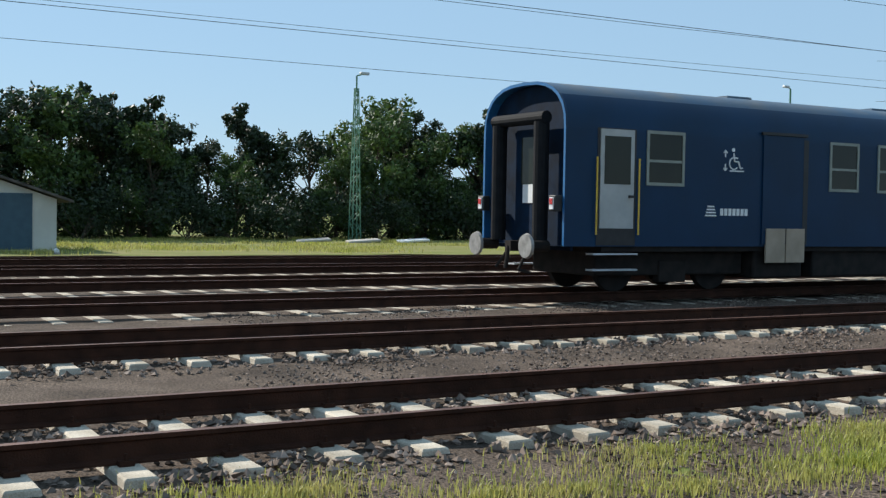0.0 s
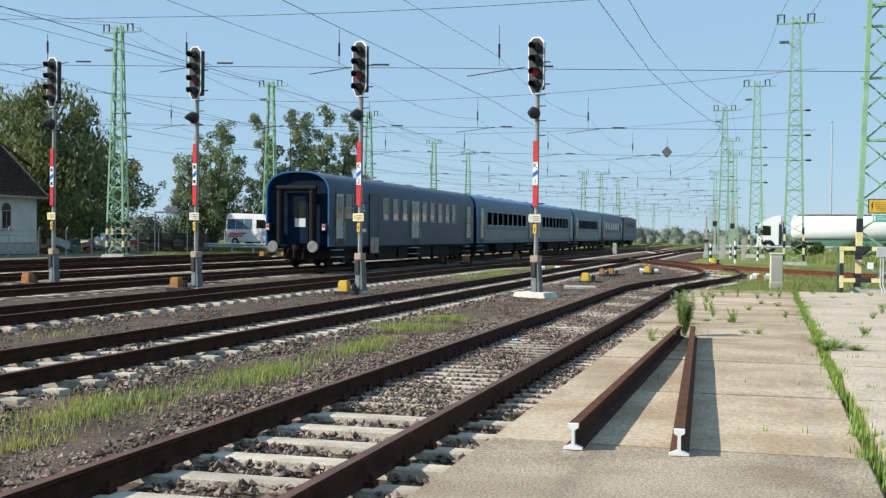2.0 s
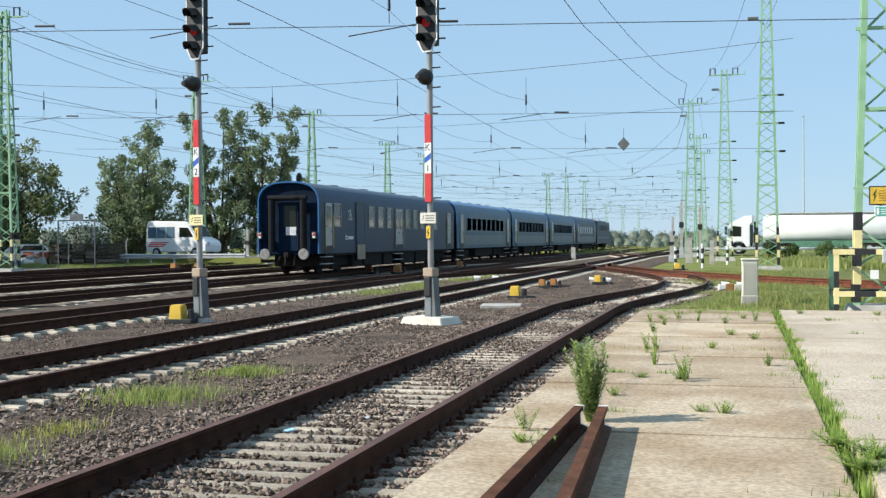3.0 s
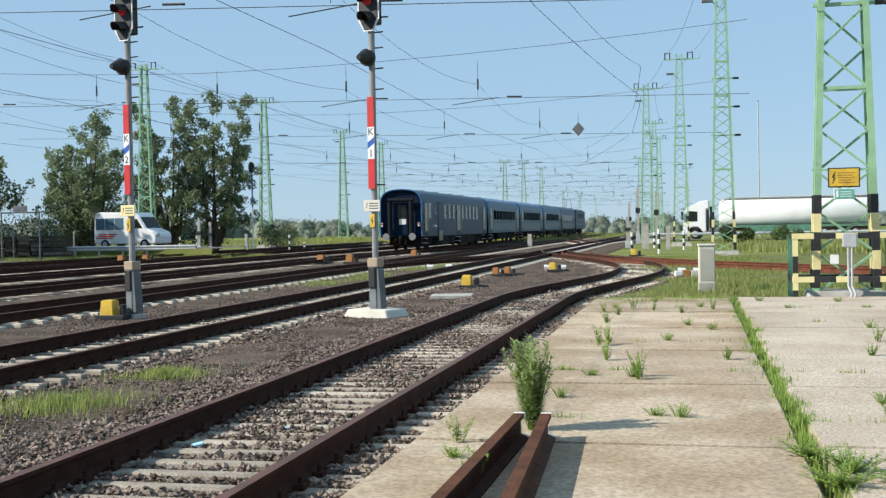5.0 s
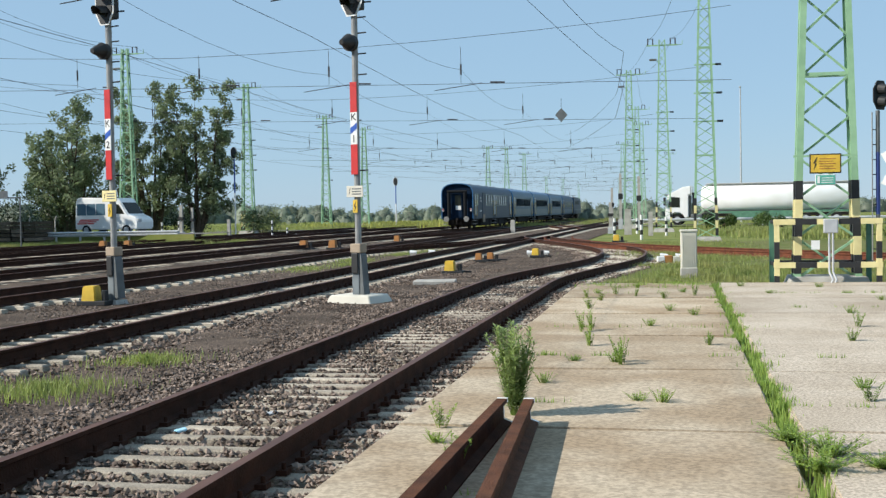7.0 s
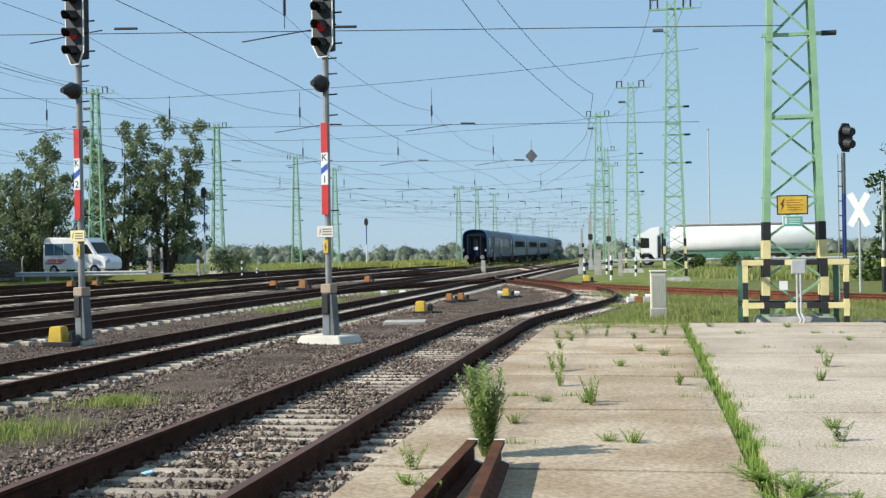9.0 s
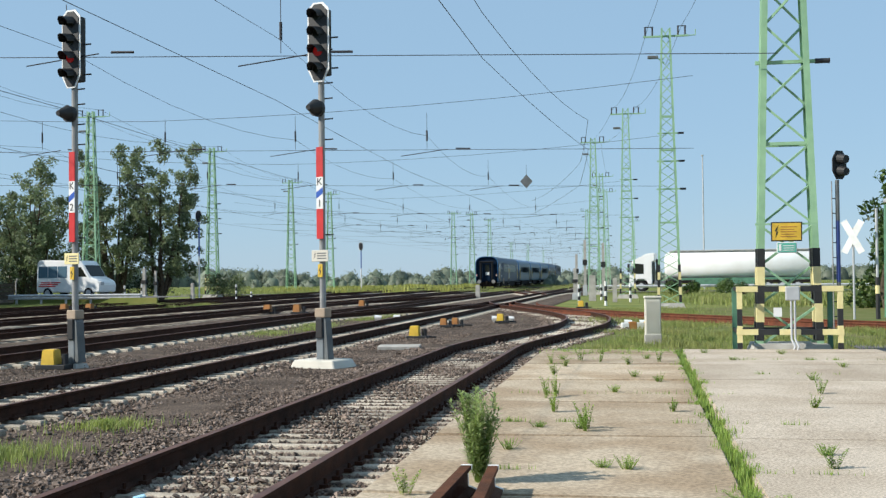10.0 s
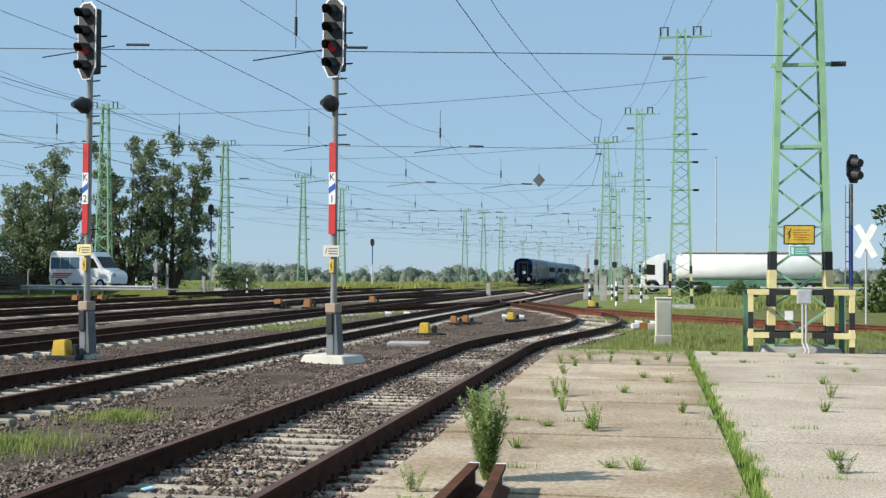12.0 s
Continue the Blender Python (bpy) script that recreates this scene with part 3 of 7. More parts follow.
def pictogram(parent, side):
    """Wheelchair sign with up and down arrows, and a plain white mark below."""
    x = side * 1.413
    bm = bmesh.new()
    seg = 18
    for i in range(seg):
        a0, a1 = math.radians(70 + 250 * i / seg), math.radians(70 + 250 * (i + 1) / seg)
        add_tube(bm, (x, 4.15 + 0.17 * math.cos(a0), 2.72 + 0.17 * math.sin(a0)), (x, 4.15 + 0.17 * math.cos(a1), 2.72 + 0.17 * math.sin(a1)), 0.022, 4)
    for p, q in (((4.14, 3.02), (4.18, 2.78)), ((4.18, 2.78), (4.33, 2.78)), ((4.33, 2.78), (4.42, 2.58)), ((4.42, 2.58), (4.5, 2.6)), ((4.16, 2.9), (4.3, 2.88)), ((4.0, 2.5), (4.55, 2.5))):
        add_tube(bm, (x, p[0], p[1]), (x, q[0], q[1]), 0.026, 4)
    add_tube(bm, (x - side * 0.01, 4.13, 3.12), (x + side * 0.01, 4.13, 3.12), 0.06, 10)
    small = Matrix.Translation((0, 4.15, 2.8)) @ Matrix.Diagonal((1, 0.68, 0.68, 1)) @ Matrix.Translation((0, -4.15, -2.8))
    part("wheelchair_sign", bm, M_white, parent, "white wheelchair pictogram").matrix_basis = small
    for y, s in ((3.82, 1), (3.82, -1)):
        bm = bmesh.new()
        z = 2.8 + s * 0.1
        add_tube(bm, (x, y, z), (x, y, z + s * 0.2), 0.02, 4)
        add_tube(bm, (x, y, z + s * 0.2), (x, y - 0.07, z + s * 0.12), 0.02, 4)
        add_tube(bm, (x, y, z + s * 0.2), (x, y + 0.07, z + s * 0.12), 0.02, 4)
        part("arrow_sign", bm, M_white, parent, "white arrow").matrix_basis = small
    bm = bmesh.new()
    for i in range(4):
        add_box(bm, min(x, x + side * 0.004), max(x, x + side * 0.004), 3.42 + 0.02 * i, 3.72 - 0.02 * i, 1.68 + i * 0.06, 1.71 + i * 0.06)
    for i in range(7):
        add_box(bm, min(x, x + side * 0.004), max(x, x + side * 0.004), 3.82 + i * 0.11, 3.9 + i * 0.11, 1.7, 1.84)
    part("white_mark", bm, M_white, parent, "plain white bars of a mark")


def coach_other(label, lower, roof, n=10, band=True):
    c = thing("railway_coach")
    tagged(c, label, "railway coach", "train")
    L = SHORT
    shell(c, L, lower, roof)
    coach_end(c, 0.0, -1, False)
    coach_end(c, L, 1, False)
    for side in (1, -1):
        x = side * 1.411
        if band:
            box("window_band", (min(x, x + side * 0.006), max(x, x + side * 0.006), 0.3, L - 0.3, 2.05, 3.25), M_side, c)
        box("lower_band", (min(x, x + side * 0.008), max(x, x + side * 0.008), 2.2, L - 2.2, 1.3, 1.95), M_band, c, "pale grey painted band")
        for i in range(n):
            y0 = 2.7 + i * (L - 5.4) / n
            coach_window(c, side, y0, y0 + 1.3, 2.2, 3.12, False, M_band)
        entrance(c, side, 0.8, 1.65)
        entrance(c, side, L - 1.65, L - 0.8)
    for y in (2.9, L - 2.9):
        bogie(c, y)
    for k in range(5):
        box("roof_vent", (-0.22, 0.22, 2.5 + k * 3.2, 2.95 + k * 3.2, 4.14, 4.27), M_roof, c, bevel=0.03)
    box("underfloor_box", (-1.2, 1.2, 6.2, L - 6.2, 0.5, 1.07), M_under, c, bevel=0.05)
    return c


def locomotive():
    c = thing("electric_locomotive")
    tagged(c, "blue boxy electric locomotive with raised pantograph", "locomotive", "train")
    L = 15.5
    prism("body", [(0.1, 1.05), (L - 0.1, 1.05), (L, 1.9), (L - 0.7, 3.85), (0.7, 3.85), (0, 1.9)], "x", -1.45, 1.45, M_coach, c, bevel=0.06)
    box("roof_deck", (-1.1, 1.1, 1.5, L - 1.5, 3.85, 4.02), M_roof, c, bevel=0.03)
    for side in (1, -1):
        x = side * 1.452
        for i in range(6):
            box("side_louvre", (min(x, x + side * 0.02), max(x, x + side * 0.02), 3.0 + i * 1.6, 4.2 + i * 1.6, 2.7, 3.4), M_black, c)
        box("stripe", (min(x, x + side * 0.01), max(x, x + side * 0.01), 0.6, L - 0.6, 1.7, 1.85), M_band, c)
    for y0 in (3.0, L - 4.2):
        p = thing("pantograph_base")
        p.parent = c
        up = y0 < 5
        top = 5.5 if up else 4.35
        bm = bmesh.new()
        for sx in (-0.5, 0.5):
            add_tube(bm, (sx, y0, 4.05), (sx * 0.7, y0 + 1.6, (4.05 + top) / 2), 0.03, 6)
            add_tube(bm, (sx * 0.7, y0 + 1.6, (4.05 + top) / 2), (sx * 0.6, y0 + 0.4, top), 0.03, 6)
        add_box(bm, -0.95, 0.95, y0 + 0.3, y0 + 0.5, top, top + 0.05)
        part("pantograph_arm", bm, M_wire, p)
        for sx in (-0.6, 0.6):
            bm = bmesh.new()
            for k in range(3):
                add_tube(bm, (sx, y0, 4.02 + k * 0.07), (sx, y0, 4.07 + k * 0.07), 0.09, 10)
            part("insulator", bm, M_brick, p)
    for y in (3.2, L - 3.2):
        bogie(c, y)
    for y, s in ((0.0, -1), (L, 1)):
        buffers(c, y, s)
    return c


TRAIN = [(coach_first(), 0.0)]
STEP = SHORT + 0.9
TRAIN.append((coach_other("blue and dusty grey passenger coach with tinted windows", M_side, M_coach2, 8), 25.2))
TRAIN.append((coach_other("blue and dusty grey passenger coach with tinted windows", M_side, M_coach2, 8), 25.2 + STEP))
TRAIN.append((coach_other("grey-blue passenger coach with a dark roof", M_side, M_roof, 8), 25.2 + 2 * STEP))
TRAIN.append((coach_other("dark blue passenger coach behind the locomotive", M_coach, M_roof, 6, False), 25.2 + 3 * STEP))
TRAIN.append((locomotive(), 25.2 + 4 * STEP))


# ---- colour-light signals ----
def signal(x, y, digit, dark=False, turn=-18):
    s = thing("railway_signal", pose(x, y, 0, 0, 0, turn))
    tagged(s, "tall colour-light signal with black head and red and white post", "railway signal", "row of signals")
    bm = bmesh.new()
    f = 1.0 if digit == "1" else 0.42
    v = add_box(bm, -0.52 * f, 0.52 * f, -0.42 * f, 0.42 * f, -0.08, 0.09 if digit == "1" else 0.03)
    for q in v[4:]:
        q.co.x *= 0.85
        q.co.y *= 0.85
    bmesh.ops.bevel(bm, geom=bm.edges[:], offset=0.02, segments=1, affect="EDGES")
    part("footing", bm, M_plaster if digit == "1" else M_conc, s)
    b = box("pedestal", (-0.10, 0.07, -0.10, 0.10, 0.02, 0.98), M_pedestal, s, bevel=0.02)
    box("pedestal_cap", (-0.12, 0.12, -0.12, 0.12, 0.9, 1.08), M_wood, b, bevel=0.02)
    box("cable_case", (-0.09, 0.06, -0.135, -0.10, 0.5, 0.9), M_black, b, "small black cable case", 0.015)
    prism("pedestal_wing", [(0.09, 0.05), (0.18, 0.05), (0.12, 0.85), (0.09, 0.9)], "y", -0.1, 0.1, M_grey, b)
    tube("post", [(0, 0, 1.0), (0, 0, 6.5)], 0.062, M_post, s, 12)
    for z in (2.5, 4.35, 4.75, 5.15, 5.45, 6.1):
        tube("step_iron", [(0.05, 0.03, z), (0.24, 0.03, z)], 0.014, M_black, s, 6)
    for z in (5.75, 6.35):
        tube("step_iron", [(0.1, 0.1, z), (0.3, 0.14, z)], 0.016, M_black, s, 6)
    # banded board
    z = 2.42
    for h, m in ((0.58, M_red), (0.2, M_white), (0.22, M_blue), (0.2, M_white), (0.58, M_red)):
        if m is M_blue:
            q = box("band", (-0.075, 0.075, -0.09, -0.07, z, z + h), M_white, s)
            prism("blue_slash", [(-0.075, z), (0.075, z + 0.1), (0.075, z + h), (-0.075, z + h - 0.1)], "y", -0.094, -0.09, M_blue, q)
        else:
            q = box("band", (-0.075, 0.075, -0.09, -0.07, z, z + h), m, s)
            if m is M_white:
                if digit not in "12":
                    box("text_bar", (-0.045, 0.045, -0.093, -0.09, z + 0.05, z + 0.15), M_black, q)
                    z += h
                    continue
                lettering("letter", digit if z < 3.2 else "K", 0.2, pose(0, -0.092, z + h / 2, 90, 0, 0), M_black, q)
        z += h
    p = box("warning_plate", (-0.19, 0.19, -0.10, -0.08, 1.98, 2.2), M_cream if digit in "24" else M_plaster, s, "small pale warning plate", 0.008)
    bm = bmesh.new()
    for k in range(3):
        add_box(bm, -0.06, 0.15, -0.104, -0.10, 2.03 + k * 0.05, 2.05 + k * 0.05)
    part("text_block", bm, M_grey, p)
    prism("flash", [(-0.14, 2.03), (-0.1, 2.09), (-0.12, 2.1), (-0.09, 2.16), (-0.13, 2.11), (-0.11, 2.1)], "y", -0.104, -0.10, M_black, p)
    g = box("flash_plate", (-0.05, 0.05, -0.09, -0.075, 1.68, 1.93), M_yellow, s)
    prism("flash", [(-0.02, 1.7), (0.03, 1.8), (0.0, 1.81), (0.02, 1.9), (-0.03, 1.8), (0.0, 1.79)], "y", -0.094, -0.09, M_black, g)
    # auxiliary lamp
    bm = bmesh.new()
    add_tube(bm, (-0.03, -0.06, 4.95), (-0.03, -0.16, 4.95), 0.16, 16)
    add_tube(bm, (-0.03, -0.16, 4.97), (-0.03, -0.42, 4.93), 0.155, 14, 0.05)
    part("auxiliary_lamp", bm, M_black, s)
    # head
    def outline(g):
        w, z0, z1, c = 0.21 + g, 5.5 - g, 6.98 + g, 0.13
        return [(-w * 0.45, z0), (w * 0.45, z0), (w, z0 + 0.24), (w, z1 - c), (w - c, z1), (-w + c, z1), (-w, z1 - c), (-w, z0 + 0.24)]
    h = prism("backing_board", outline(0.035), "y", -0.10, -0.085, M_white, s, "black backing board with white edge")
    prism("board_face", outline(0.0), "y", -0.115, -0.10, M_black, h)
    box("lamp_housing", (-0.15, 0.15, -0.085, 0.16, 5.6, 6.9), M_black, h, bevel=0.03)
    for i in range(4):
        z = 5.72 + i * 0.345
        bm = bmesh.new()
        n = 14
        for k in range(n):
            a0, a1 = math.radians(-10 + 200 * k / n), math.radians(-10 + 200 * (k + 1) / n)
            q = [Vector((0.135 * math.cos(a0), -0.115, z + 0.135 * math.sin(a0))), Vector((0.135 * math.cos(a1), -0.115, z + 0.135 * math.sin(a1)))]
            r = [Vector((0.12 * math.cos(a0), -0.40 + 0.1 * (1 - math.sin(max(a0, 0))), z - 0.03 + 0.12 * math.sin(a0))), Vector((0.12 * math.cos(a1), -0.40 + 0.1 * (1 - math.sin(max(a1, 0))), z - 0.03 + 0.12 * math.sin(a1)))]
            bm.faces.new([bm.verts.new(v) for v in (q[0], q[1], r[1], r[0])])
        bmesh.ops.remove_doubles(bm, verts=bm.verts[:], dist=0.001)
        bmesh.ops.solidify(bm, geom=bm.faces[:], thickness=0.008)
        part("hood", bm, M_black, h)
        bm = bmesh.new()
        add_tube(bm, (0, -0.115, z), (0, -0.13, z), 0.10, 16)
        part("lens", bm, M_redlamp if i == 1 else M_glass, h, "dim red lens" if i == 1 else "")
    return s


for x, y, d in ((-6.06, 21.8, "1"), (-11.0, 21.4, "2"), (-16.0, 21.25, "3"), (-21.4, 22.2, "4"), (-26.5, 22.0, "5")):
    signal(x, y, d)


# ---- lattice masts ----
def lattice_mast(x, y, h, wb, wt, paint, arms=True, striped=False, panel=0.55, label="tall green lattice mast of the overhead line", stout=1.0, deep=0.55):
    """Four tapering angle legs, shallower than wide, with one zigzag of flat bars on each face."""
    t = thing("lattice_mast", pose(x, y, 0))
    tagged(t, label, "lattice mast", "overhead line masts")
    z0 = 0.15
    n = int((h - z0) / panel)
    leg_r = max(0.04, wb * 0.05) * stout

    def half(z):
        return (wb + (wt - wb) * (z - z0) / (h - z0)) / 2
    for sx in (-1, 1):
        for sy in (-1, 1):
            bm = bmesh.new()
            for ux0, ux1, uy0, uy1 in ((-1, 1, -1, -0.72), (-1, -0.72, -0.72, 1)):
                v = add_box(bm, 0, 1, 0, 1, 0, 1)
                for q in v:
                    k = 0.8 if q.co.z > 0.5 else 1.0
                    w, z = (half(h), h) if q.co.z > 0.5 else (half(z0), z0)
                    ux, uy = (ux1 if q.co.x > 0.5 else ux0), (uy1 if q.co.y > 0.5 else uy0)
                    q.co = Vector((sx * w - sx * ux * leg_r * k, sy * w * deep + (uy if sy < 0 else -uy) * leg_r * k, z))
            bmesh.ops.recalc_face_normals(bm, faces=bm.faces[:])
            leg = part("leg", bm, paint, t)
            if striped:
                for k in range(5):
                    a = 0.26 + k * 0.385
                    w = half(a + 0.19)
                    g = leg_r + 0.006
                    box("stripe", (sx * w - g, sx * w + g, sy * w * deep - g, sy * w * deep + g, a, a + 0.385), M_cream if k % 2 else M_black, leg)
    zs = [z0 + (h - z0) * i / n for i in range(n + 1)]
    r = max(0.018, wb * 0.024) * stout
    for face in range(4):
        bm = bmesh.new()
        for i in range(n):
            a, b = zs[i], zs[i + 1]
            wa, wc = half(a), half(b)
            k = 1 if (i + (face in (1, 3))) % 2 else -1
            p = {0: (k * wa, -wa * deep), 1: (k * wa, wa * deep), 2: (-wa, k * wa * deep), 3: (wa, k * wa * deep)}[face]
            q = {0: (-k * wc, -wc * deep), 1: (-k * wc, wc * deep), 2: (-wc, -k * wc * deep), 3: (wc, -k * wc * deep)}[face]
            add_tube(bm, (*p, a), (*q, b), r, 4)
        part("lattice", bm, paint, t)
    for f in (0.30, 0.56, 0.68):
        z = h * f
        w = half(z) + leg_r
        bm = bmesh.new()
        for s in (-1, 1):
            add_box(bm, -w, w, s * half(z) * deep - 0.03, s * half(z) * deep + 0.03, z, z + 0.07)
        part("cross_strap", bm, paint, t)
    bm = bmesh.new()
    f = half(0) + 0.25
    v = add_box(bm, -f, f, -f * 0.8, f * 0.8, -0.1, 0.2)
    for q in v[4:]:
        q.co.x *= 0.85
        q.co.y *= 0.85
    part("footing", bm, M_conc, t)
    if arms:
        a = box("crossarm", (-1.15, 1.15, -0.05, 0.05, h - 0.45, h - 0.36), paint, t)
        for sx in (-1.05, -0.68, 0.62, 0.98):
            bm = bmesh.new()
            add_tube(bm, (sx, 0, h - 0.36), (sx, 0, h + 0.08), 0.045, 8)
            part("insulator", bm, M_wire, a)
        for sx in (-1.05, 0.62):
            bm = bmesh.new()
            add_tube(bm, (sx - 0.05, 0, h + 0.1), (sx + 0.42, 0, h + 0.1), 0.025, 6)
            part("insulator_cap", bm, M_wire, a)
        tube("arm_hook", [(1.12, 0, h - 0.4), (1.5, 0, h - 0.4), (1.5, 0, h - 0.1)], 0.025, paint, a, 6)
        l = box("yard_lamp", (-0.95, -0.4, -0.12, 0.12, h - 1.55, h - 1.40), M_grey, t, "flat grey floodlight", 0.03)
        tube("lamp_arm", [(-0.45, 0, h - 1.5), (-0.1, 0, h - 1.8)], 0.03, paint, l, 6)
    for z in (h * 0.42, h * 0.52, h * 0.62):
        b = box("wire_bracket", (-half(z) - 0.16, half(z) + 0.38, -0.04, 0.04, z, z + 0.07), paint, t)
        bm = bmesh.new()
        add_tube(bm, (half(z) + 0.2, 0, z + 0.035), (half(z) + 0.5, 0, z + 0.035), 0.055, 8)
        part("insulator", bm, M_wire, b)
    return t


lattice_mast(3.07, 25.3, 14.5, 1.22, 0.36, M_green, striped=True, panel=0.83, stout=1.15, deep=0.3)
for x, y in ((1.5, 60.8), (-0.9, 89.5), (-4.1, 108), (-4.6, 145.7), (-4.8, 172.4), (-9.8, 222.7), (-1.3, 267)):
    lattice_mast(x, y, 14.4, 1.12, 0.40, M_green, striped=y < 100)
for x, y in ((-43, 31.6), (-39, 54.9), (-40.6, 81.5), (-40.6, 106.6), (-44.1, 143.6), (-44.8, 165.2), (-35.5, 221.9), (-32.5, 226.4), (-32.2, 251.2), (-46.3, 424), (-44, 463), (-45.9, 563), (-22, 470), (-14, 520)):
    lattice_mast(x, y, 18.0 if y < 40 else 14.4, 1.2, 0.42, M_dgreen if y < 40 else M_green, striped=40 < y < 120, panel=0.6 if y < 200 else 1.0)


# ---- trees ----
LEAF_SETS = {}


def crown_leaves(name, lobes, n, size, material, parent, seed, droop=0.0):
    """Many small leaves round the given lobes (x, y, z, radius), thin inside."""
    rng = np.random.default_rng(seed)
    w = np.array([l[3] ** 2 for l in lobes])
    pick = rng.choice(len(lobes), n, p=w / w.sum())
    L = np.array(lobes)[pick]
    d = rng.normal(size=(n, 3))
    d /= np.linalg.norm(d, axis=1)[:, None]
    r = L[:, 3] * rng.uniform(0.25, 1.0, n) ** 0.45 * (1 + 0.25 * rng.normal(size=n) * 0.5)
    c = L[:, :3] + d * r[:, None]
    c[:, 2] -= droop * rng.uniform(0, 1, n) * L[:, 3]
    a = rng.normal(size=(n, 3))
    a /= np.linalg.norm(a, axis=1)[:, None]
    b = np.cross(a, d + 0.4 * rng.normal(size=(n, 3)))
    b /= np.linalg.norm(b, axis=1)[:, None] + 1e-6
    s = size * rng.uniform(0.6, 1.3, n)[:, None]
    if droop:
        a[:, 2] -= 1.2
        a /= np.linalg.norm(a, axis=1)[:, None]
    vs = np.empty((n, 4, 3))
    vs[:, 0], vs[:, 1], vs[:, 2], vs[:, 3] = c - a * s, c + b * s * 0.5, c + a * s, c - b * s * 0.5
    return from_arrays(name, vs.reshape(-1, 3).tolist(), np.arange(4 * n).reshape(-1, 4).tolist(), material, parent)


def tree(h, spread, leaf, n, size, seed, lobes=9, trunk=0.2, low=0.25, droop=0.0, label="", slim=1.0, lr=(0.26, 0.46)):
    rng = random.Random(seed)
    t = thing("tree")
    tagged(t, label or "leafy green tree with an uneven crown", "tree", "trees round the yard")
    L = []
    bm = bmesh.new()
    p = Vector((0, 0, -0.1))
    k = 5
    for i in range(k):
        q = Vector((rng.uniform(-0.25, 0.25), rng.uniform(-0.25, 0.25), h * 0.8 * (i + 1) / k))
        add_tube(bm, p, q, trunk * (1 - i / k * 0.75), 8, trunk * (1 - (i + 1) / k * 0.75))
        p = q
    for i in range(lobes):
        f = low + (0.93 - low) * (i + rng.random()) / lobes
        a = rng.uniform(0, math.tau)
        reach = spread * (1.0 - abs(f - 0.5) * 0.9) * rng.uniform(0.35, 0.95)
        c = Vector((math.cos(a) * reach, math.sin(a) * reach * slim, h * f))
        root = Vector((0, 0, h * max(0.1, f - 0.22)))
        add_tube(bm, root, c, trunk * 0.35, 5, trunk * 0.1)
        rad = spread * rng.uniform(*lr)
        L.append((*c, rad))
        for j in range(3):
            o = Vector((rng.uniform(-1, 1), rng.uniform(-1, 1), rng.uniform(-0.6, 1))) * rad * 1.15
            L.append((*(c + o), rad * rng.uniform(0.3, 0.55)))
            add_tube(bm, c, c + o, trunk * 0.1, 4, trunk * 0.04)
    part("trunk", bm, M_bark, t)
    crown_leaves("crown", L, n, size, leaf, t, seed, droop)
    return t


def place_trees(base, spots):
    first = True
    for x, y, rz, s in spots:
        m = pose(x, y, 0, 0, 0, rz)
        if first:
            base.matrix_basis = m @ Matrix.Diagonal((s, s, s, 1))
            first = False
        else:
            c = copy_thing(base, m)
            c.scale = (s, s, s)


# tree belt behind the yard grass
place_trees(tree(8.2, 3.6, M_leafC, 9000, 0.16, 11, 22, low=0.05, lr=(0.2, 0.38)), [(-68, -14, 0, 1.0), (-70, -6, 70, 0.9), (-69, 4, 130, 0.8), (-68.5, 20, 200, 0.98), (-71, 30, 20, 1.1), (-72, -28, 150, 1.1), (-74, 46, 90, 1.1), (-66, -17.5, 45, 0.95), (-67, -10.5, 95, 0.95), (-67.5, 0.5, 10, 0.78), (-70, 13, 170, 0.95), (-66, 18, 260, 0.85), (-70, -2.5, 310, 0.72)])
place_trees(tree(7.4, 3.2, M_leafA, 9000, 0.15, 12, 22, low=0.05, lr=(0.18, 0.36)), [(-65.5, 7, 0, 1.0), (-66, -2, 80, 0.62), (-66.5, 15.5, 120, 0.95), (-66, -20, 200, 0.95), (-67, 24, 300, 0.9), (-64, 12, 40, 0.5), (-72, 10, 10, 1.2), (-73, -10, 190, 1.1), (-80, 40, 100, 1.1), (-65, -7.5, 220, 0.8), (-65.5, 10.5, 330, 0.85), (-66, -13, 30, 1.0), (-64.5, 3.8, 250, 0.62)])
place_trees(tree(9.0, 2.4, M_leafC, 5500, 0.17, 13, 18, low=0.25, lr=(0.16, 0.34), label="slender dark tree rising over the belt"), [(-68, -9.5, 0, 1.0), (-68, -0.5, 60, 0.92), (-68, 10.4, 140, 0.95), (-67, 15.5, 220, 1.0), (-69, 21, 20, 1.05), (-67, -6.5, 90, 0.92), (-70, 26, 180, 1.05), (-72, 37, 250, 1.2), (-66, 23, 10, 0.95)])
# willows behind the houses
place_trees(tree(10.0, 4.2, M_leafB, 11000, 0.17, 14, 24, trunk=0.3, low=0.2, droop=0.9, lr=(0.16, 0.34), label="tall grey-green willow with drooping twigs"), [(-52.2, 66.6, 0, 1.3), (-54.5, 69.5, 100, 1.2), (-75, 80, 90, 1.45), (-66, 92, 30, 1.0)])
# broad trees beyond the scrap yard
place_trees(tree(9.0, 4.6, M_leafB, 12000, 0.15, 15, 30, trunk=0.25, low=0.08, lr=(0.15, 0.3), label="broad poplar with grey-green leaves"), [(-60, 86, 0, 1.1), (-66, 83, 100, 1.1), (-60, 75, 60, 1.0), (-72, 92, 170, 1.2), (-78, 100, 300, 1.1)])


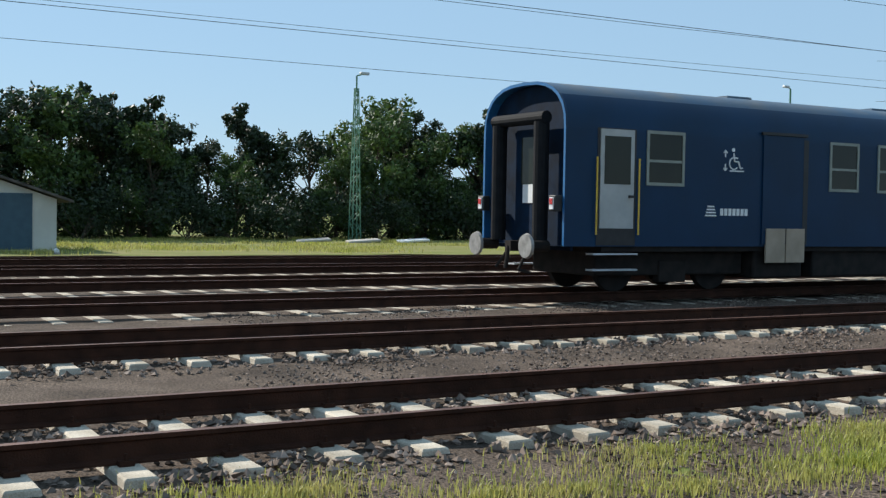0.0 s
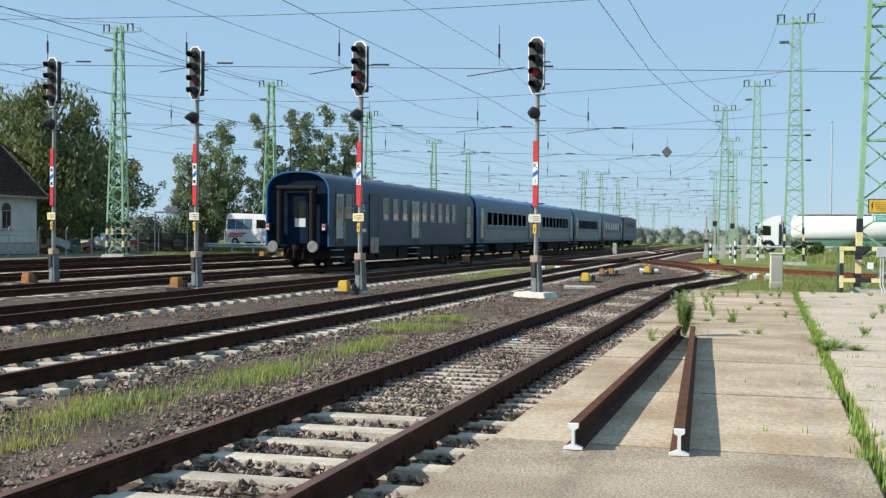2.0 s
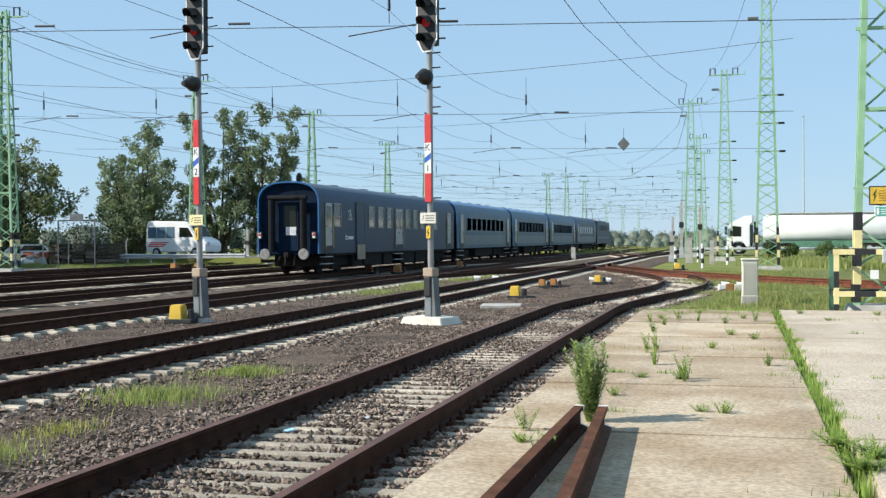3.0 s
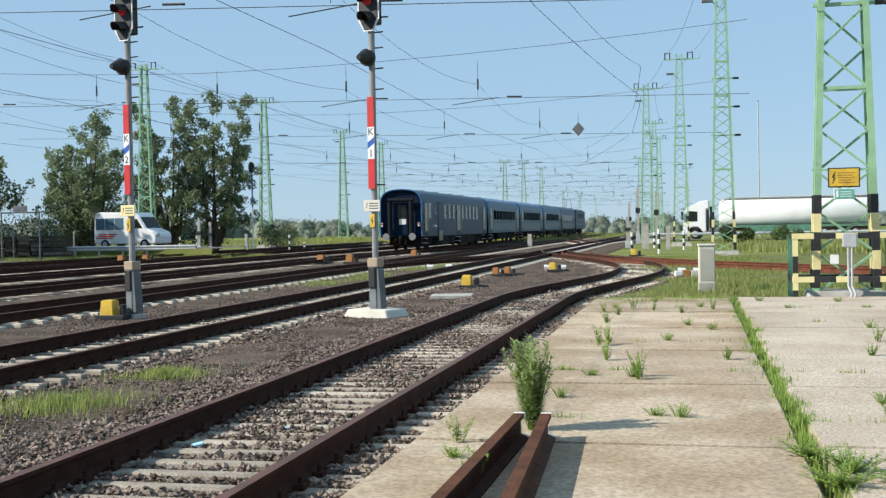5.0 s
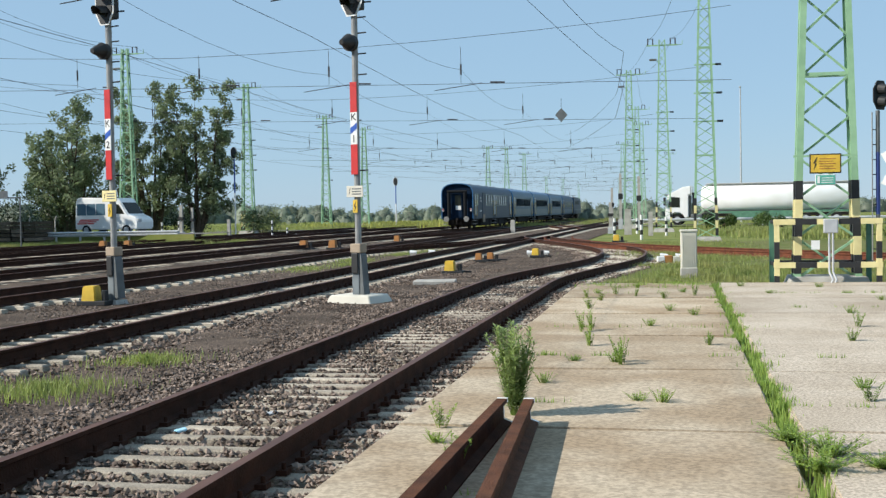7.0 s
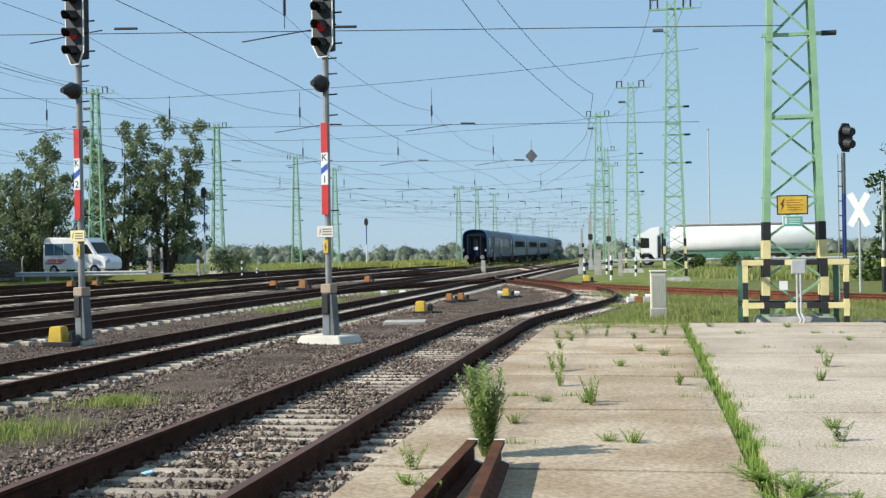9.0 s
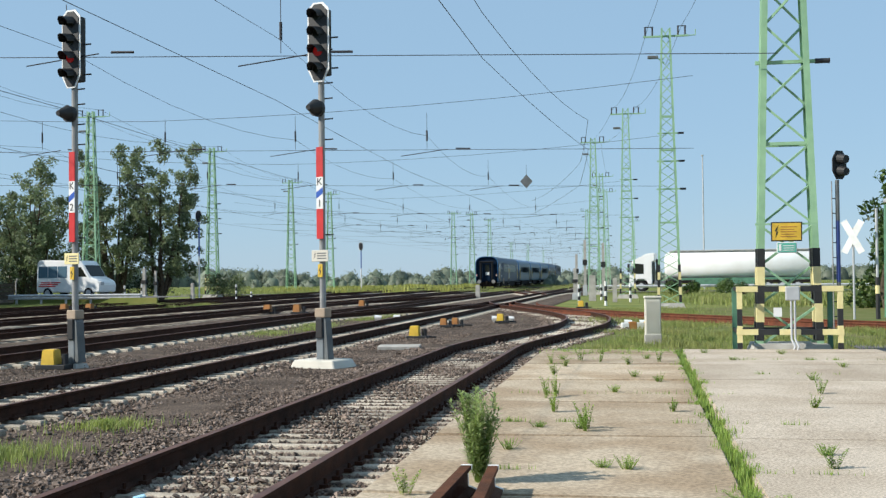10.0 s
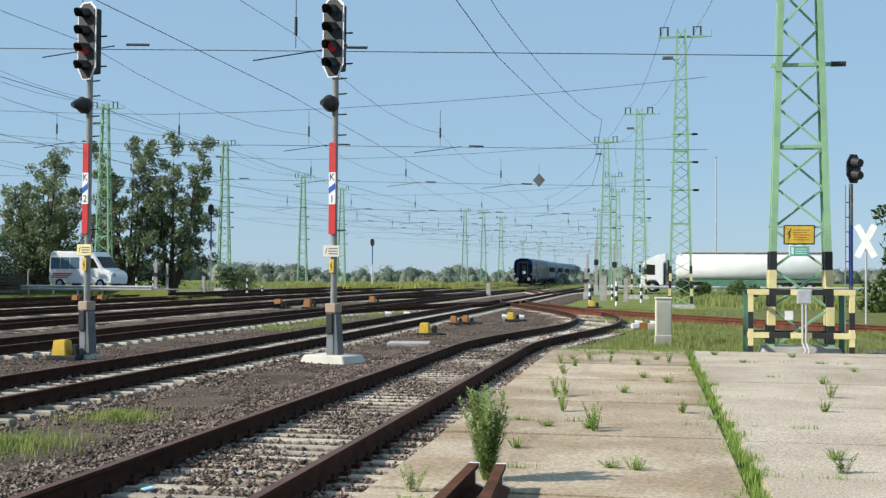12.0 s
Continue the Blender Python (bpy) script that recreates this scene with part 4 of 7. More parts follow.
def poplar(h, spread, stems, n, size, seed, label):
    """Several rising stems, each hung with small separate clumps, so that sky shows between them."""
    rng = random.Random(seed)
    t = thing("tree")
    tagged(t, label, "tree", "trees round the yard")
    bm = bmesh.new()
    L = []
    for i in range(stems):
        a = math.tau * i / stems + rng.uniform(-0.5, 0.5)
        top = h * (1.0 if i == 0 else rng.uniform(0.62, 0.97))
        out = spread * (0.12 if i == 0 else rng.uniform(0.35, 0.75))
        p = Vector((0, 0, -0.1))
        pts = [p]
        for k in range(1, 7):
            f = k / 6
            q = Vector((math.cos(a) * out * f ** 0.8 + rng.uniform(-0.15, 0.15), math.sin(a) * out * f ** 0.8 + rng.uniform(-0.15, 0.15), top * f))
            add_tube(bm, p, q, 0.17 * (1.05 - f), 6, 0.17 * (1.05 - f - 1 / 6) + 0.012)
            p = q
            pts.append(q)
        for k in range(15):
            f = 0.14 + 0.86 * (k + rng.random()) / 15
            j = min(5, int(f * 6))
            root = pts[j].lerp(pts[j + 1], f * 6 - j)
            b = a + rng.uniform(-1.9, 1.9)
            ln = spread * rng.uniform(0.15, 0.75) * (1.25 - f)
            tip = root + Vector((math.cos(b) * ln, math.sin(b) * ln, ln * rng.uniform(0.2, 0.9)))
            add_tube(bm, root, tip, 0.035, 4, 0.012)
            for u in (0.55, 1.0):
                c = root.lerp(tip, u) + Vector((rng.uniform(-0.25, 0.25), rng.uniform(-0.25, 0.25), rng.uniform(-0.15, 0.3)))
                L.append((*c, rng.uniform(0.2, 0.5)))
        L.append((*pts[-1], 0.3))
    part("trunk", bm, M_bark, t)
    crown_leaves("crown", L, n, size, M_poplar, t, seed, 0.0)
    return t


place_trees(poplar(11.2, 3.7, 8, 15500, 0.115, 16, "poplar with airy grey-green crown beside the road"), [(-43.8, 92.5, 0, 1.16), (-40.2, 93.5, 140, 1.2)])
place_trees(poplar(9.0, 3.8, 8, 12500, 0.115, 17, "young poplar with a ragged crown"), [(-51.2, 92, 0, 1.3), (-54.5, 96, 90, 1.0), (-47.6, 95, 200, 0.72)])
place_trees(tree(6.0, 3.0, M_leafA, 7000, 0.16, 18, 11, low=0.05, label="dense dark green tree beside the crossing"), [(11.6, 58, 0, 0.95), (14.5, 62, 90, 1.1), (18, 70, 200, 1.2)])


# ---- houses ----
def pitched_house(x0, x1, y0, y1, eave, ridge, tile, hip, label, name="house", over=0.45):
    """Gabled house with its ridge along y and clipped gables; walls have thickness."""
    hs = thing(name)
    tagged(hs, label, "house", "station buildings")
    xm = (x0 + x1) / 2
    cut = ridge - hip
    f = (ridge - cut) / (ridge - eave)
    half = (x1 - x0) / 2
    for yy, s in ((y0, 1), (y1, -1)):
        poly = [(x0, 0.0), (x1, 0.0), (x1, eave), (xm + half * f, cut), (xm - half * f, cut), (x0, eave)]
        prism("gable_wall", poly, "y", min(yy, yy + s * 0.35), max(yy, yy + s * 0.35), M_plaster, hs)
    return hs, xm, cut, f, half


def roof_rows(parent, corners, rows, material, thick=0.05):
    """Overlapping rows of tiles on a quad: corners are eave a, eave b, ridge b, ridge a."""
    a, b, c, d = [Vector(v) for v in corners]
    nrm = (b - a).cross(d - a).normalized()
    vs, fs = [], []
    for i in range(rows):
        f0, f1 = i / rows, (i + 1.12) / rows
        p0, p1 = a.lerp(d, f0), b.lerp(c, f0)
        q0, q1 = a.lerp(d, min(1, f1)), b.lerp(c, min(1, f1))
        n = max(4, int((p1 - p0).length / 0.30))
        for j in range(n):
            g0, g1 = j / n, (j + 1) / n - 0.004
            w = [p0.lerp(p1, g0) + nrm * thick * 1.5, p0.lerp(p1, g1) + nrm * thick * 1.5, q0.lerp(q1, g1) + nrm * 0.01, q0.lerp(q1, g0) + nrm * 0.01, p0.lerp(p1, g0) + nrm * thick * 0.3, p0.lerp(p1, g1) + nrm * thick * 0.3]
            jj = ((i * 7 + j * 13) % 10) * 0.0015
            w = [v + nrm * jj for v in w]
            k = len(vs)
            vs += w
            fs += [(k, k + 1, k + 2, k + 3), (k + 4, k + 5, k + 1, k)]
    tagged(from_arrays("roof_tiles", vs, fs, material, parent), "overlapping rows of weathered roof tiles", kind="stuff")


def half_roofs(parent, xm, half, f, o, ez, cut, ridge, ya, yb, ra, rb, low, up, tile):
    """Both slopes of a half-hipped roof: full length below the clip, drawn in above it."""
    for s in (1, -1):
        xe, xc = xm + s * (half + o), xm + s * (half * f + 0.02)
        q = [((xe, ya, ez), (xe, yb, ez), (xc, yb, cut), (xc, ya, cut)), ((xc, ya, cut), (xc, yb, cut), (xm, rb, ridge), (xm, ra, ridge))]
        for k, c in zip((low, up), q):
            if s < 0:
                c = (c[1], c[0], c[3], c[2])
            roof_rows(parent, c, k, tile)
            deck = bmesh.new()
            top = [deck.verts.new((p[0], p[1], p[2] - 0.02)) for p in c]
            bot = [deck.verts.new((p[0], p[1], p[2] - 0.14)) for p in c]
            deck.faces.new(top)
            deck.faces.new(bot[::-1])
            for i in range(4):
                deck.faces.new((bot[i], bot[(i + 1) % 4], top[(i + 1) % 4], top[i]))
            part("roof_deck", deck, M_wood, parent)


def window_in(parent, x, y0, y1, z0, z1, arched=False, axis="x", s=1):
    """A dark window with frame and sill on a wall facing +x (or -y)."""
    def bx(name, u0, u1, v0, v1, d0, d1, m, par):
        if axis == "x":
            return box(name, (x + d0, x + d1, u0, u1, v0, v1), m, par)
        return box(name, (u0, u1, x - d1, x - d0, v0, v1), m, par)
    f = bx("window", y0, y1, z0, z1, 0.0, 0.02, M_frame if not arched else M_wood, parent)
    ym = (y0 + y1) / 2
    for a, b in ((y0 + 0.07, ym - 0.03), (ym + 0.03, y1 - 0.07)):
        bx("pane", a, b, z0 + 0.07, z1 - 0.07, 0.02, 0.026, M_glass, f)
    bx("sill", y0 - 0.08, y1 + 0.08, z0 - 0.08, z0, 0.0, 0.12, M_conc, f)
    if arched and axis == "x":
        pts = [(ym + (y1 - y0) / 2 * math.cos(math.pi * i / 10), z1 + (y1 - y0) / 2 * math.sin(math.pi * i / 10)) for i in range(11)]
        prism("arch_pane", pts, "x", x, x + 0.022, M_glass, f)
    return f


def house_one():
    x0, x1, y0, y1, eave, ridge = -58.0, -50.0, 23.8, 38.0, 4.3, 7.4
    hs, xm, cut, f, half = pitched_house(x0, x1, y0, y1, eave, ridge, M_tile, 0.9, "white plastered house with a grey tiled half-hipped roof")
    box("long_wall", (x1 - 0.35, x1 - 0.003, y0 + 0.35, y1 - 0.35, 0, eave), M_plaster, hs)
    box("long_wall", (x0 + 0.003, x0 + 0.35, y0 + 0.35, y1 - 0.35, 0, eave), M_plaster, hs)
    box("plinth", (x1 - 0.3, x1 + 0.05, y0 - 0.05, y1 + 0.05, 0, 1.25), M_plinth, hs)
    box("plinth", (x0, x1 - 0.3, y0 - 0.05, y0 + 0.1, 0, 0.9), M_plinth, hs)
    o = 0.5
    sl = (ridge - eave) / half
    ex1, ez = x1 + o, eave - o * sl
    g = 1.3
    r = thing("roof")
    r.parent = hs
    half_roofs(r, xm, half, f, o, ez, cut, ridge, y0 - 0.4, y1 + 0.4, y0 + g, y1 - g, 12, 5, M_tile)
    for yy, yr, s in ((y0 - 0.4, y0 + g, 1), (y1 + 0.4, y1 - g, -1)):
        a, b, c = (xm - half * f - 0.15, yy, cut - 0.05), (xm + half * f + 0.15, yy, cut - 0.05), (xm, yr, ridge)
        bm = bmesh.new()
        top = [bm.verts.new(v) for v in (a, b, c)]
        low = [bm.verts.new((v[0], v[1], v[2] - 0.1)) for v in (a, b, c)]
        bm.faces.new(top)
        bm.faces.new(low[::-1])
        for i in range(3):
            bm.faces.new((top[i], low[i], low[(i + 1) % 3], top[(i + 1) % 3]))
        bmesh.ops.recalc_face_normals(bm, faces=bm.faces[:])
        part("hip", bm, M_tile, r)
        for q, w in ((((x1 + o, yy, ez)), (xm + half * f + 0.15, yy, cut - 0.05)), (((x0 - o, yy, ez)), (xm - half * f - 0.15, yy, cut - 0.05))):
            tube("verge_board", [q, w], 0.09, M_wood, r, 4)
    tube("ridge_cap", [(xm, y0 + g, ridge + 0.03), (xm, y1 - g, ridge + 0.03)], 0.11, M_tile, r, 8)
    box("eave_board", (x1 + o - 0.14, x1 + o - 0.04, y0 - 0.35, y1 + 0.35, ez - 0.22, ez - 0.02), M_wood, r)
    for a, b in ((31.0, 32.3), (34.2, 35.5)):
        window_in(hs, x1, a, b, 1.35, 3.1)
    window_in(hs, y0, -54.6, -53.3, 1.7, 3.1, axis="y")
    box("meter_box", (x1, x1 + 0.18, 29.3, 29.8, 1.7, 2.3), M_grey, hs, bevel=0.02)
    box("string_course", (-56.5, -50.3, y0 - 0.05, y0, 3.5, 3.6), M_conc, hs)


def house_two():
    x0, x1, y0, y1, eave, ridge = -60.0, -50.0, 44.3, 62.3, 4.35, 9.3
    hs, xm, cut, f, half = pitched_house(x0, x1, y0, y1, eave, ridge, M_tile2, 1.5, "white house with dark brown roof, brick chimney and arched porch")
    arches = [(50.3, 51.9), (52.6, 54.2), (54.9, 56.5)]
    # wall in pieces round the arched openings
    ya = y0 + 0.35
    for a, b in arches + [(y1 - 0.35, None)]:
        box("long_wall", (x1 - 0.35, x1 - 0.003, ya, a, 0, eave), M_plaster, hs)
        if b is None:
            break
        n = 10
        top = [(a, eave), (a, 2.6)] + [((a + b) / 2 - (b - a) / 2 * math.cos(math.pi * i / n), 2.6 + (b - a) / 2 * math.sin(math.pi * i / n)) for i in range(1, n)] + [(b, 2.6), (b, eave)]
        prism("arch_wall", top, "x", x1 - 0.35, x1 - 0.003, M_plaster, hs)
        ya = b
    box("porch_back_wall", (x1 - 2.6, x1 - 2.3, 49.5, 57.2, 0, eave), M_plaster, hs)
    box("porch_door", (x1 - 2.3, x1 - 2.24, 52.6, 53.7, 0.2, 2.4), M_wood, hs)
    box("long_wall", (x0 + 0.003, x0 + 0.35, y0 + 0.35, y1 - 0.35, 0, eave), M_plaster, hs)
    for a, b in ((y0 - 0.05, 50.2), (56.6, y1 + 0.05)):
        box("plinth", (x1 - 0.3, x1 + 0.05, a, b, 0, 0.8), M_conc, hs)
    o = 0.6
    sl = (ridge - eave) / half
    ex1, ez = x1 + o, eave - o * sl + 0.25
    g = 2.0
    r = thing("roof")
    r.parent = hs
    half_roofs(r, xm, half, f, o, ez, cut, ridge, y0 - 0.5, y1 + 0.5, y0 + g, y1 - g, 16, 7, M_tile2)
    for yy, yr in ((y0 - 0.5, y0 + g), (y1 + 0.5, y1 - g)):
        a, b, c = (xm - half * f - 0.15, yy, cut - 0.05), (xm + half * f + 0.15, yy, cut - 0.05), (xm, yr, ridge)
        bm = bmesh.new()
        top = [bm.verts.new(v) for v in (a, b, c)]
        low = [bm.verts.new((v[0], v[1], v[2] - 0.1)) for v in (a, b, c)]
        bm.faces.new(top)
        bm.faces.new(low[::-1])
        for i in range(3):
            bm.faces.new((top[i], low[i], low[(i + 1) % 3], top[(i + 1) % 3]))
        bmesh.ops.recalc_face_normals(bm, faces=bm.faces[:])
        part("hip", bm, M_tile2, r)
        for sx in (1, -1):
            tube("verge_board", [(xm + sx * (half + o), yy, ez), (xm + sx * (half * f + 0.15), yy, cut - 0.05)], 0.09, M_wood, r, 4)
    tube("ridge_cap", [(xm, y0 + g, ridge + 0.03), (xm, y1 - g, ridge + 0.03)], 0.12, M_tile2, r, 8)
    c = box("chimney", (xm - 0.1, xm + 0.75, 50.0, 50.9, ridge - 1.2, ridge + 1.0), M_brick, hs, "red brick chimney")
    box("chimney_cap", (xm - 0.18, xm + 0.83, 49.92, 50.98, ridge + 1.0, ridge + 1.12), M_brick, c)
    for a, b in ((46.6, 47.7), (58.4, 59.4)):
        window_in(hs, x1, a, b, 1.7, 3.0, True)
    bm = bmesh.new()
    add_tube(bm, (xm, y0 - 0.03, 6.6), (xm, y0 + 0.02, 6.6), 0.5, 20)
    part("round_window", bm, M_glass, hs)
    for y in (49.4, 57.4):
        bm = bmesh.new()
        add_tube(bm, (x1, y, 2.9), (x1 + 0.2, y, 3.0), 0.03, 6)
        add_box(bm, x1 + 0.12, x1 + 0.3, y - 0.1, y + 0.1, 2.65, 2.98)
        part("wall_lantern", bm, M_black, hs)
    tube("downpipe", [(x1 + 0.08, y0 + 0.15, 0.1), (x1 + 0.08, y0 + 0.15, 3.7), (x1 + 0.5, y0 + 0.15, 4.1)], 0.06, M_galv, hs)


house_one()
house_two()


# ---- ballast stones and grass ----
def stones(name, spots, size, seed, label):
    """Angular stones as low faceted lumps, each its own island."""
    rng = np.random.default_rng(seed)
    n = len(spots)
    base = np.array([(1, 0, 0), (-1, 0, 0), (0, 1, 0), (0, -1, 0), (0, 0, 1), (0, 0, -1)], float)
    tri = np.array([(0, 2, 4), (2, 1, 4), (1, 3, 4), (3, 0, 4), (2, 0, 5), (1, 2, 5), (3, 1, 5), (0, 3, 5)])
    v = base[None] * rng.uniform(0.55, 1.25, (n, 6, 1)) + rng.normal(0, 0.22, (n, 6, 3))
    v[:, :, 2] *= 0.75
    a = rng.uniform(0, math.tau, n)
    c, s = np.cos(a)[:, None], np.sin(a)[:, None]
    x, y = v[:, :, 0] * c - v[:, :, 1] * s, v[:, :, 0] * s + v[:, :, 1] * c
    v[:, :, 0], v[:, :, 1] = x, y
    v *= (size * rng.uniform(0.55, 1.35, n))[:, None, None]
    v += np.asarray(spots)[:, None, :]
    f = tri[None] + 6 * np.arange(n)[:, None, None]
    ob = from_arrays(name, v.reshape(-1, 3).tolist(), f.reshape(-1, 3).tolist(), M_stone)
    return tagged(ob, label, "gravel", kind="stuff")


def bed_spots(cx, x0, x1, y0, y1, density, pitch, start, gap, z, seed):
    rng = np.random.default_rng(seed)
    n = int((x1 - x0) * (y1 - y0) * density)
    x, y = rng.uniform(x0, x1, n), rng.uniform(y0, y1, n)
    off = np.abs((y - start + pitch / 2) % pitch - pitch / 2)
    bury = 0.03 * np.clip((np.abs(x - cx) - 1.2) / 0.6, 0, 1)
    under = (np.abs(np.abs(x - cx) - 0.7535) < 0.1)
    keep = ~((np.abs(x - cx) < 1.27) & (off < gap)) & ~under
    zz = z - bury + rng.uniform(-0.02, 0.018, n) + 0.02 * np.sin(y * 1.7 + x * 2.3)
    return np.stack([x, y, zz], 1)[keep]


def follow_bend(spots):
    spots[:, 0] += np.array([bend(y) + 3.32 for y in spots[:, 1]])
    return spots


stones("ballast", np.concatenate([
    follow_bend(bed_spots(-3.32, -5.0, -1.9, 27, 62, 130, 0.38, 1.3, 0.05, -0.012, 12)),
    bed_spots(-3.32, -5.15, -2.02, -27, 0.95, 210, 0.7, -33.7, 0.13, -0.03, 1)]), 0.034, 3, "angular grey-brown ballast stones round the near track")
stones("ballast", bed_spots(-3.32, -5.35, -2.02, 0.95, 27, 500, 0.38, 1.3, 0.06, -0.004, 2), 0.024, 33, "small angular ballast stones packed round the near track")
stones("ballast", np.concatenate([
    bed_spots(-8.25, -10.0, -6.55, -27, 8, 120, 0.7, -59.7, 0.135, -0.032, 4), bed_spots(-8.25, -10.0, -6.55, 8, 40, 100, 0.45, 6.1, 0.1, -0.03, 14),
    bed_spots(-13.4, -15.2, -11.7, -24, 12, 70, 0.7, -59.7, 0.14, -0.04, 5)]), 0.038, 6, "brown ballast stones round the middle tracks")
stones("gravel", np.concatenate([bed_spots(0, -7.0, -4.9, -27, 34, 210, 900, 0, 0, -0.03, 7), bed_spots(0, -12.5, -9.5, -22, 34, 130, 900, 0, 0, -0.03, 9), bed_spots(0, -18, -14.5, -20, 12, 90, 900, 0, 0, -0.03, 19), bed_spots(0, -7.0, -1.8, 34, 62, 50, 900, 0, 0, -0.03, 23)]), 0.02, 8, "fine dark gravel between the tracks")


def blades(name, patches, h, w, material, seed, label, lean=0.35):
    """Grass blades in patches (x, y, rx, ry, count)."""
    rng = np.random.default_rng(seed)
    P = []
    for x, y, rx, ry, n in patches:
        r = np.abs(rng.normal(size=n)) * 0.62
        a = rng.uniform(0, math.tau, n)
        P.append(np.stack([x + rx * r * np.cos(a), y + ry * r * np.sin(a), np.full(n, -0.05)], 1))
    P = np.concatenate(P)
    n = len(P)
    keepers = np.array([noise.noise((p[0] * 1.3, p[1] * 1.3, seed)) > rng.uniform(-0.75, 0.25) for p in P])
    P = P[keepers]
    n = len(P)
    a = rng.uniform(0, math.tau, n)
    H = h * rng.uniform(0.45, 1.35, n)
    side = np.stack([np.cos(a), np.sin(a), np.zeros(n)], 1) * w
    d = np.stack([np.cos(a + 1.3), np.sin(a + 1.3), np.zeros(n)], 1) * (lean * H * rng.uniform(0.1, 1.2, n))[:, None]
    up = np.zeros((n, 3))
    up[:, 2] = H + 0.05
    v = np.stack([P - side, P + side, P + side * 0.7 + d * 0.4 + up * 0.6, P - side * 0.7 + d * 0.4 + up * 0.6, P + d + up], 1)
    k = 5 * np.arange(n)[:, None]
    f4 = (k + np.array([0, 1, 2, 3])).tolist()
    f3 = (k + np.array([3, 2, 4])).tolist()
    ob = from_arrays(name, v.reshape(-1, 3).tolist(), f4 + f3, material)
    return tagged(ob, label, "grass", kind="stuff")


rg = random.Random(3)
strip = [(rg.uniform(-6.7, -5.3), rg.uniform(-27, -11), 0.48, 1.1, 620) for _ in range(54)]
strip += [(rg.uniform(-6.5, -5.6), rg.uniform(-13, 9), 0.35, 0.8, 300) for _ in range(15)]
strip += [(rg.uniform(-11.9, -10.8), rg.uniform(-8, 10), 0.4, 1.0, 220) for _ in range(22)]
blades("grass_strip", strip, 0.022, 0.005, M_grass, 21, "short sunlit yellow-green grass between the tracks", 1.6)
blades("grass_strip", [(-6.1, 10.4, 0.75, 0.8, 1500), (-6.1, 12.6, 0.6, 0.5, 900), (-5.7, 6.5, 0.4, 1.4, 900), (-5.7, 3.4, 0.5, 1.8, 1500), (-6.0, 0.5, 0.5, 1.6, 1200), (-5.8, -4, 0.5, 2.0, 1200), (-6.2, -8.5, 0.4, 1.5, 800)] + [(rg.uniform(-11.9, -10.7), rg.uniform(33, 58), 0.6, 2.0, 500) for _ in range(18)], 0.06, 0.005, M_tuft, 22, "fresh green grass tufts between the tracks", 1.0)
verge = [(rg.uniform(-1.0, 9.5), rg.uniform(24.2, 36), 0.8, 0.9, 420) for _ in range(90)]
verge += [(rg.uniform(-1.6, 2.5), rg.uniform(36, 60), 1.5, 2.0, 500) for _ in range(40)]
blades("verge_grass", verge, 0.11, 0.007, M_meadow, 23, "uneven green grass on the verge beyond the slabs")
far_field = [(rg.uniform(3, 60), rg.uniform(64, 112), 2.5, 5, 420) for _ in range(70)] + [(rg.uniform(-80, -46), rg.uniform(86, 230), 3, 6, 420) for _ in range(70)] + [(rg.uniform(4, 45), rg.uniform(128, 230), 4, 9, 420) for _ in range(60)]
blades("meadow_flowers", [(rg.uniform(-46, -22), rg.uniform(125, 200), 2.5, 5, 330) for _ in range(32)], 0.55, 0.035, M_flower, 28, "yellow-flowering weeds in the tall meadow")
blades("meadow_grass", far_field + [(rg.uniform(-50, -10), rg.uniform(120, 215), 3, 7, 450) for _ in range(70)], 0.3, 0.025, M_meadow, 24, "tall yellow-green meadow grass beyond the tracks")
blades("bank_grass", [(rg.uniform(-50, -27), rg.uniform(66, 73.2), 1.2, 0.8, 420) for _ in range(60)], 0.16, 0.014, M_meadow, 29, "sunlit green grass in front of the road barrier")
yard = [(rg.uniform(-66, -42), rg.uniform(-26, 16), 2, 2, 320) for _ in range(90)]
blades("yard_grass_blades", yard, 0.12, 0.014, M_grass, 25, "dry mown grass beside the tracks")
joint = [(0.75 + rg.uniform(-0.09, 0.09), y * 0.45, 0.11, 0.3, rg.choice((30, 80, 170))) for y in range(-20, 53)] + [(0.75 + rg.uniform(-0.1, 0.1), y, 0.14, 0.25, 200) for y in (8.4, 9.1, 10.3, 11.5, 12.6, 14.0, 15.0, 16.5, 18, 20)]
joint += [(rg.uniform(-1.8, 4.4), 3.0 * k + rg.uniform(-0.03, 0.03), rg.uniform(0.05, 0.3), 0.025, rg.choice((12, 25, 60))) for k in range(0, 8) for _ in range(11)]
joint += [(rg.uniform(-1.7, 0.6), rg.uniform(22.2, 24.0), 0.35, 0.25, 160) for _ in range(12)]
ob = blades("joint_grass", joint, 0.085, 0.008, M_weed, 26, "bright green grass growing from the slab joint")
ob.location.z = 0.1


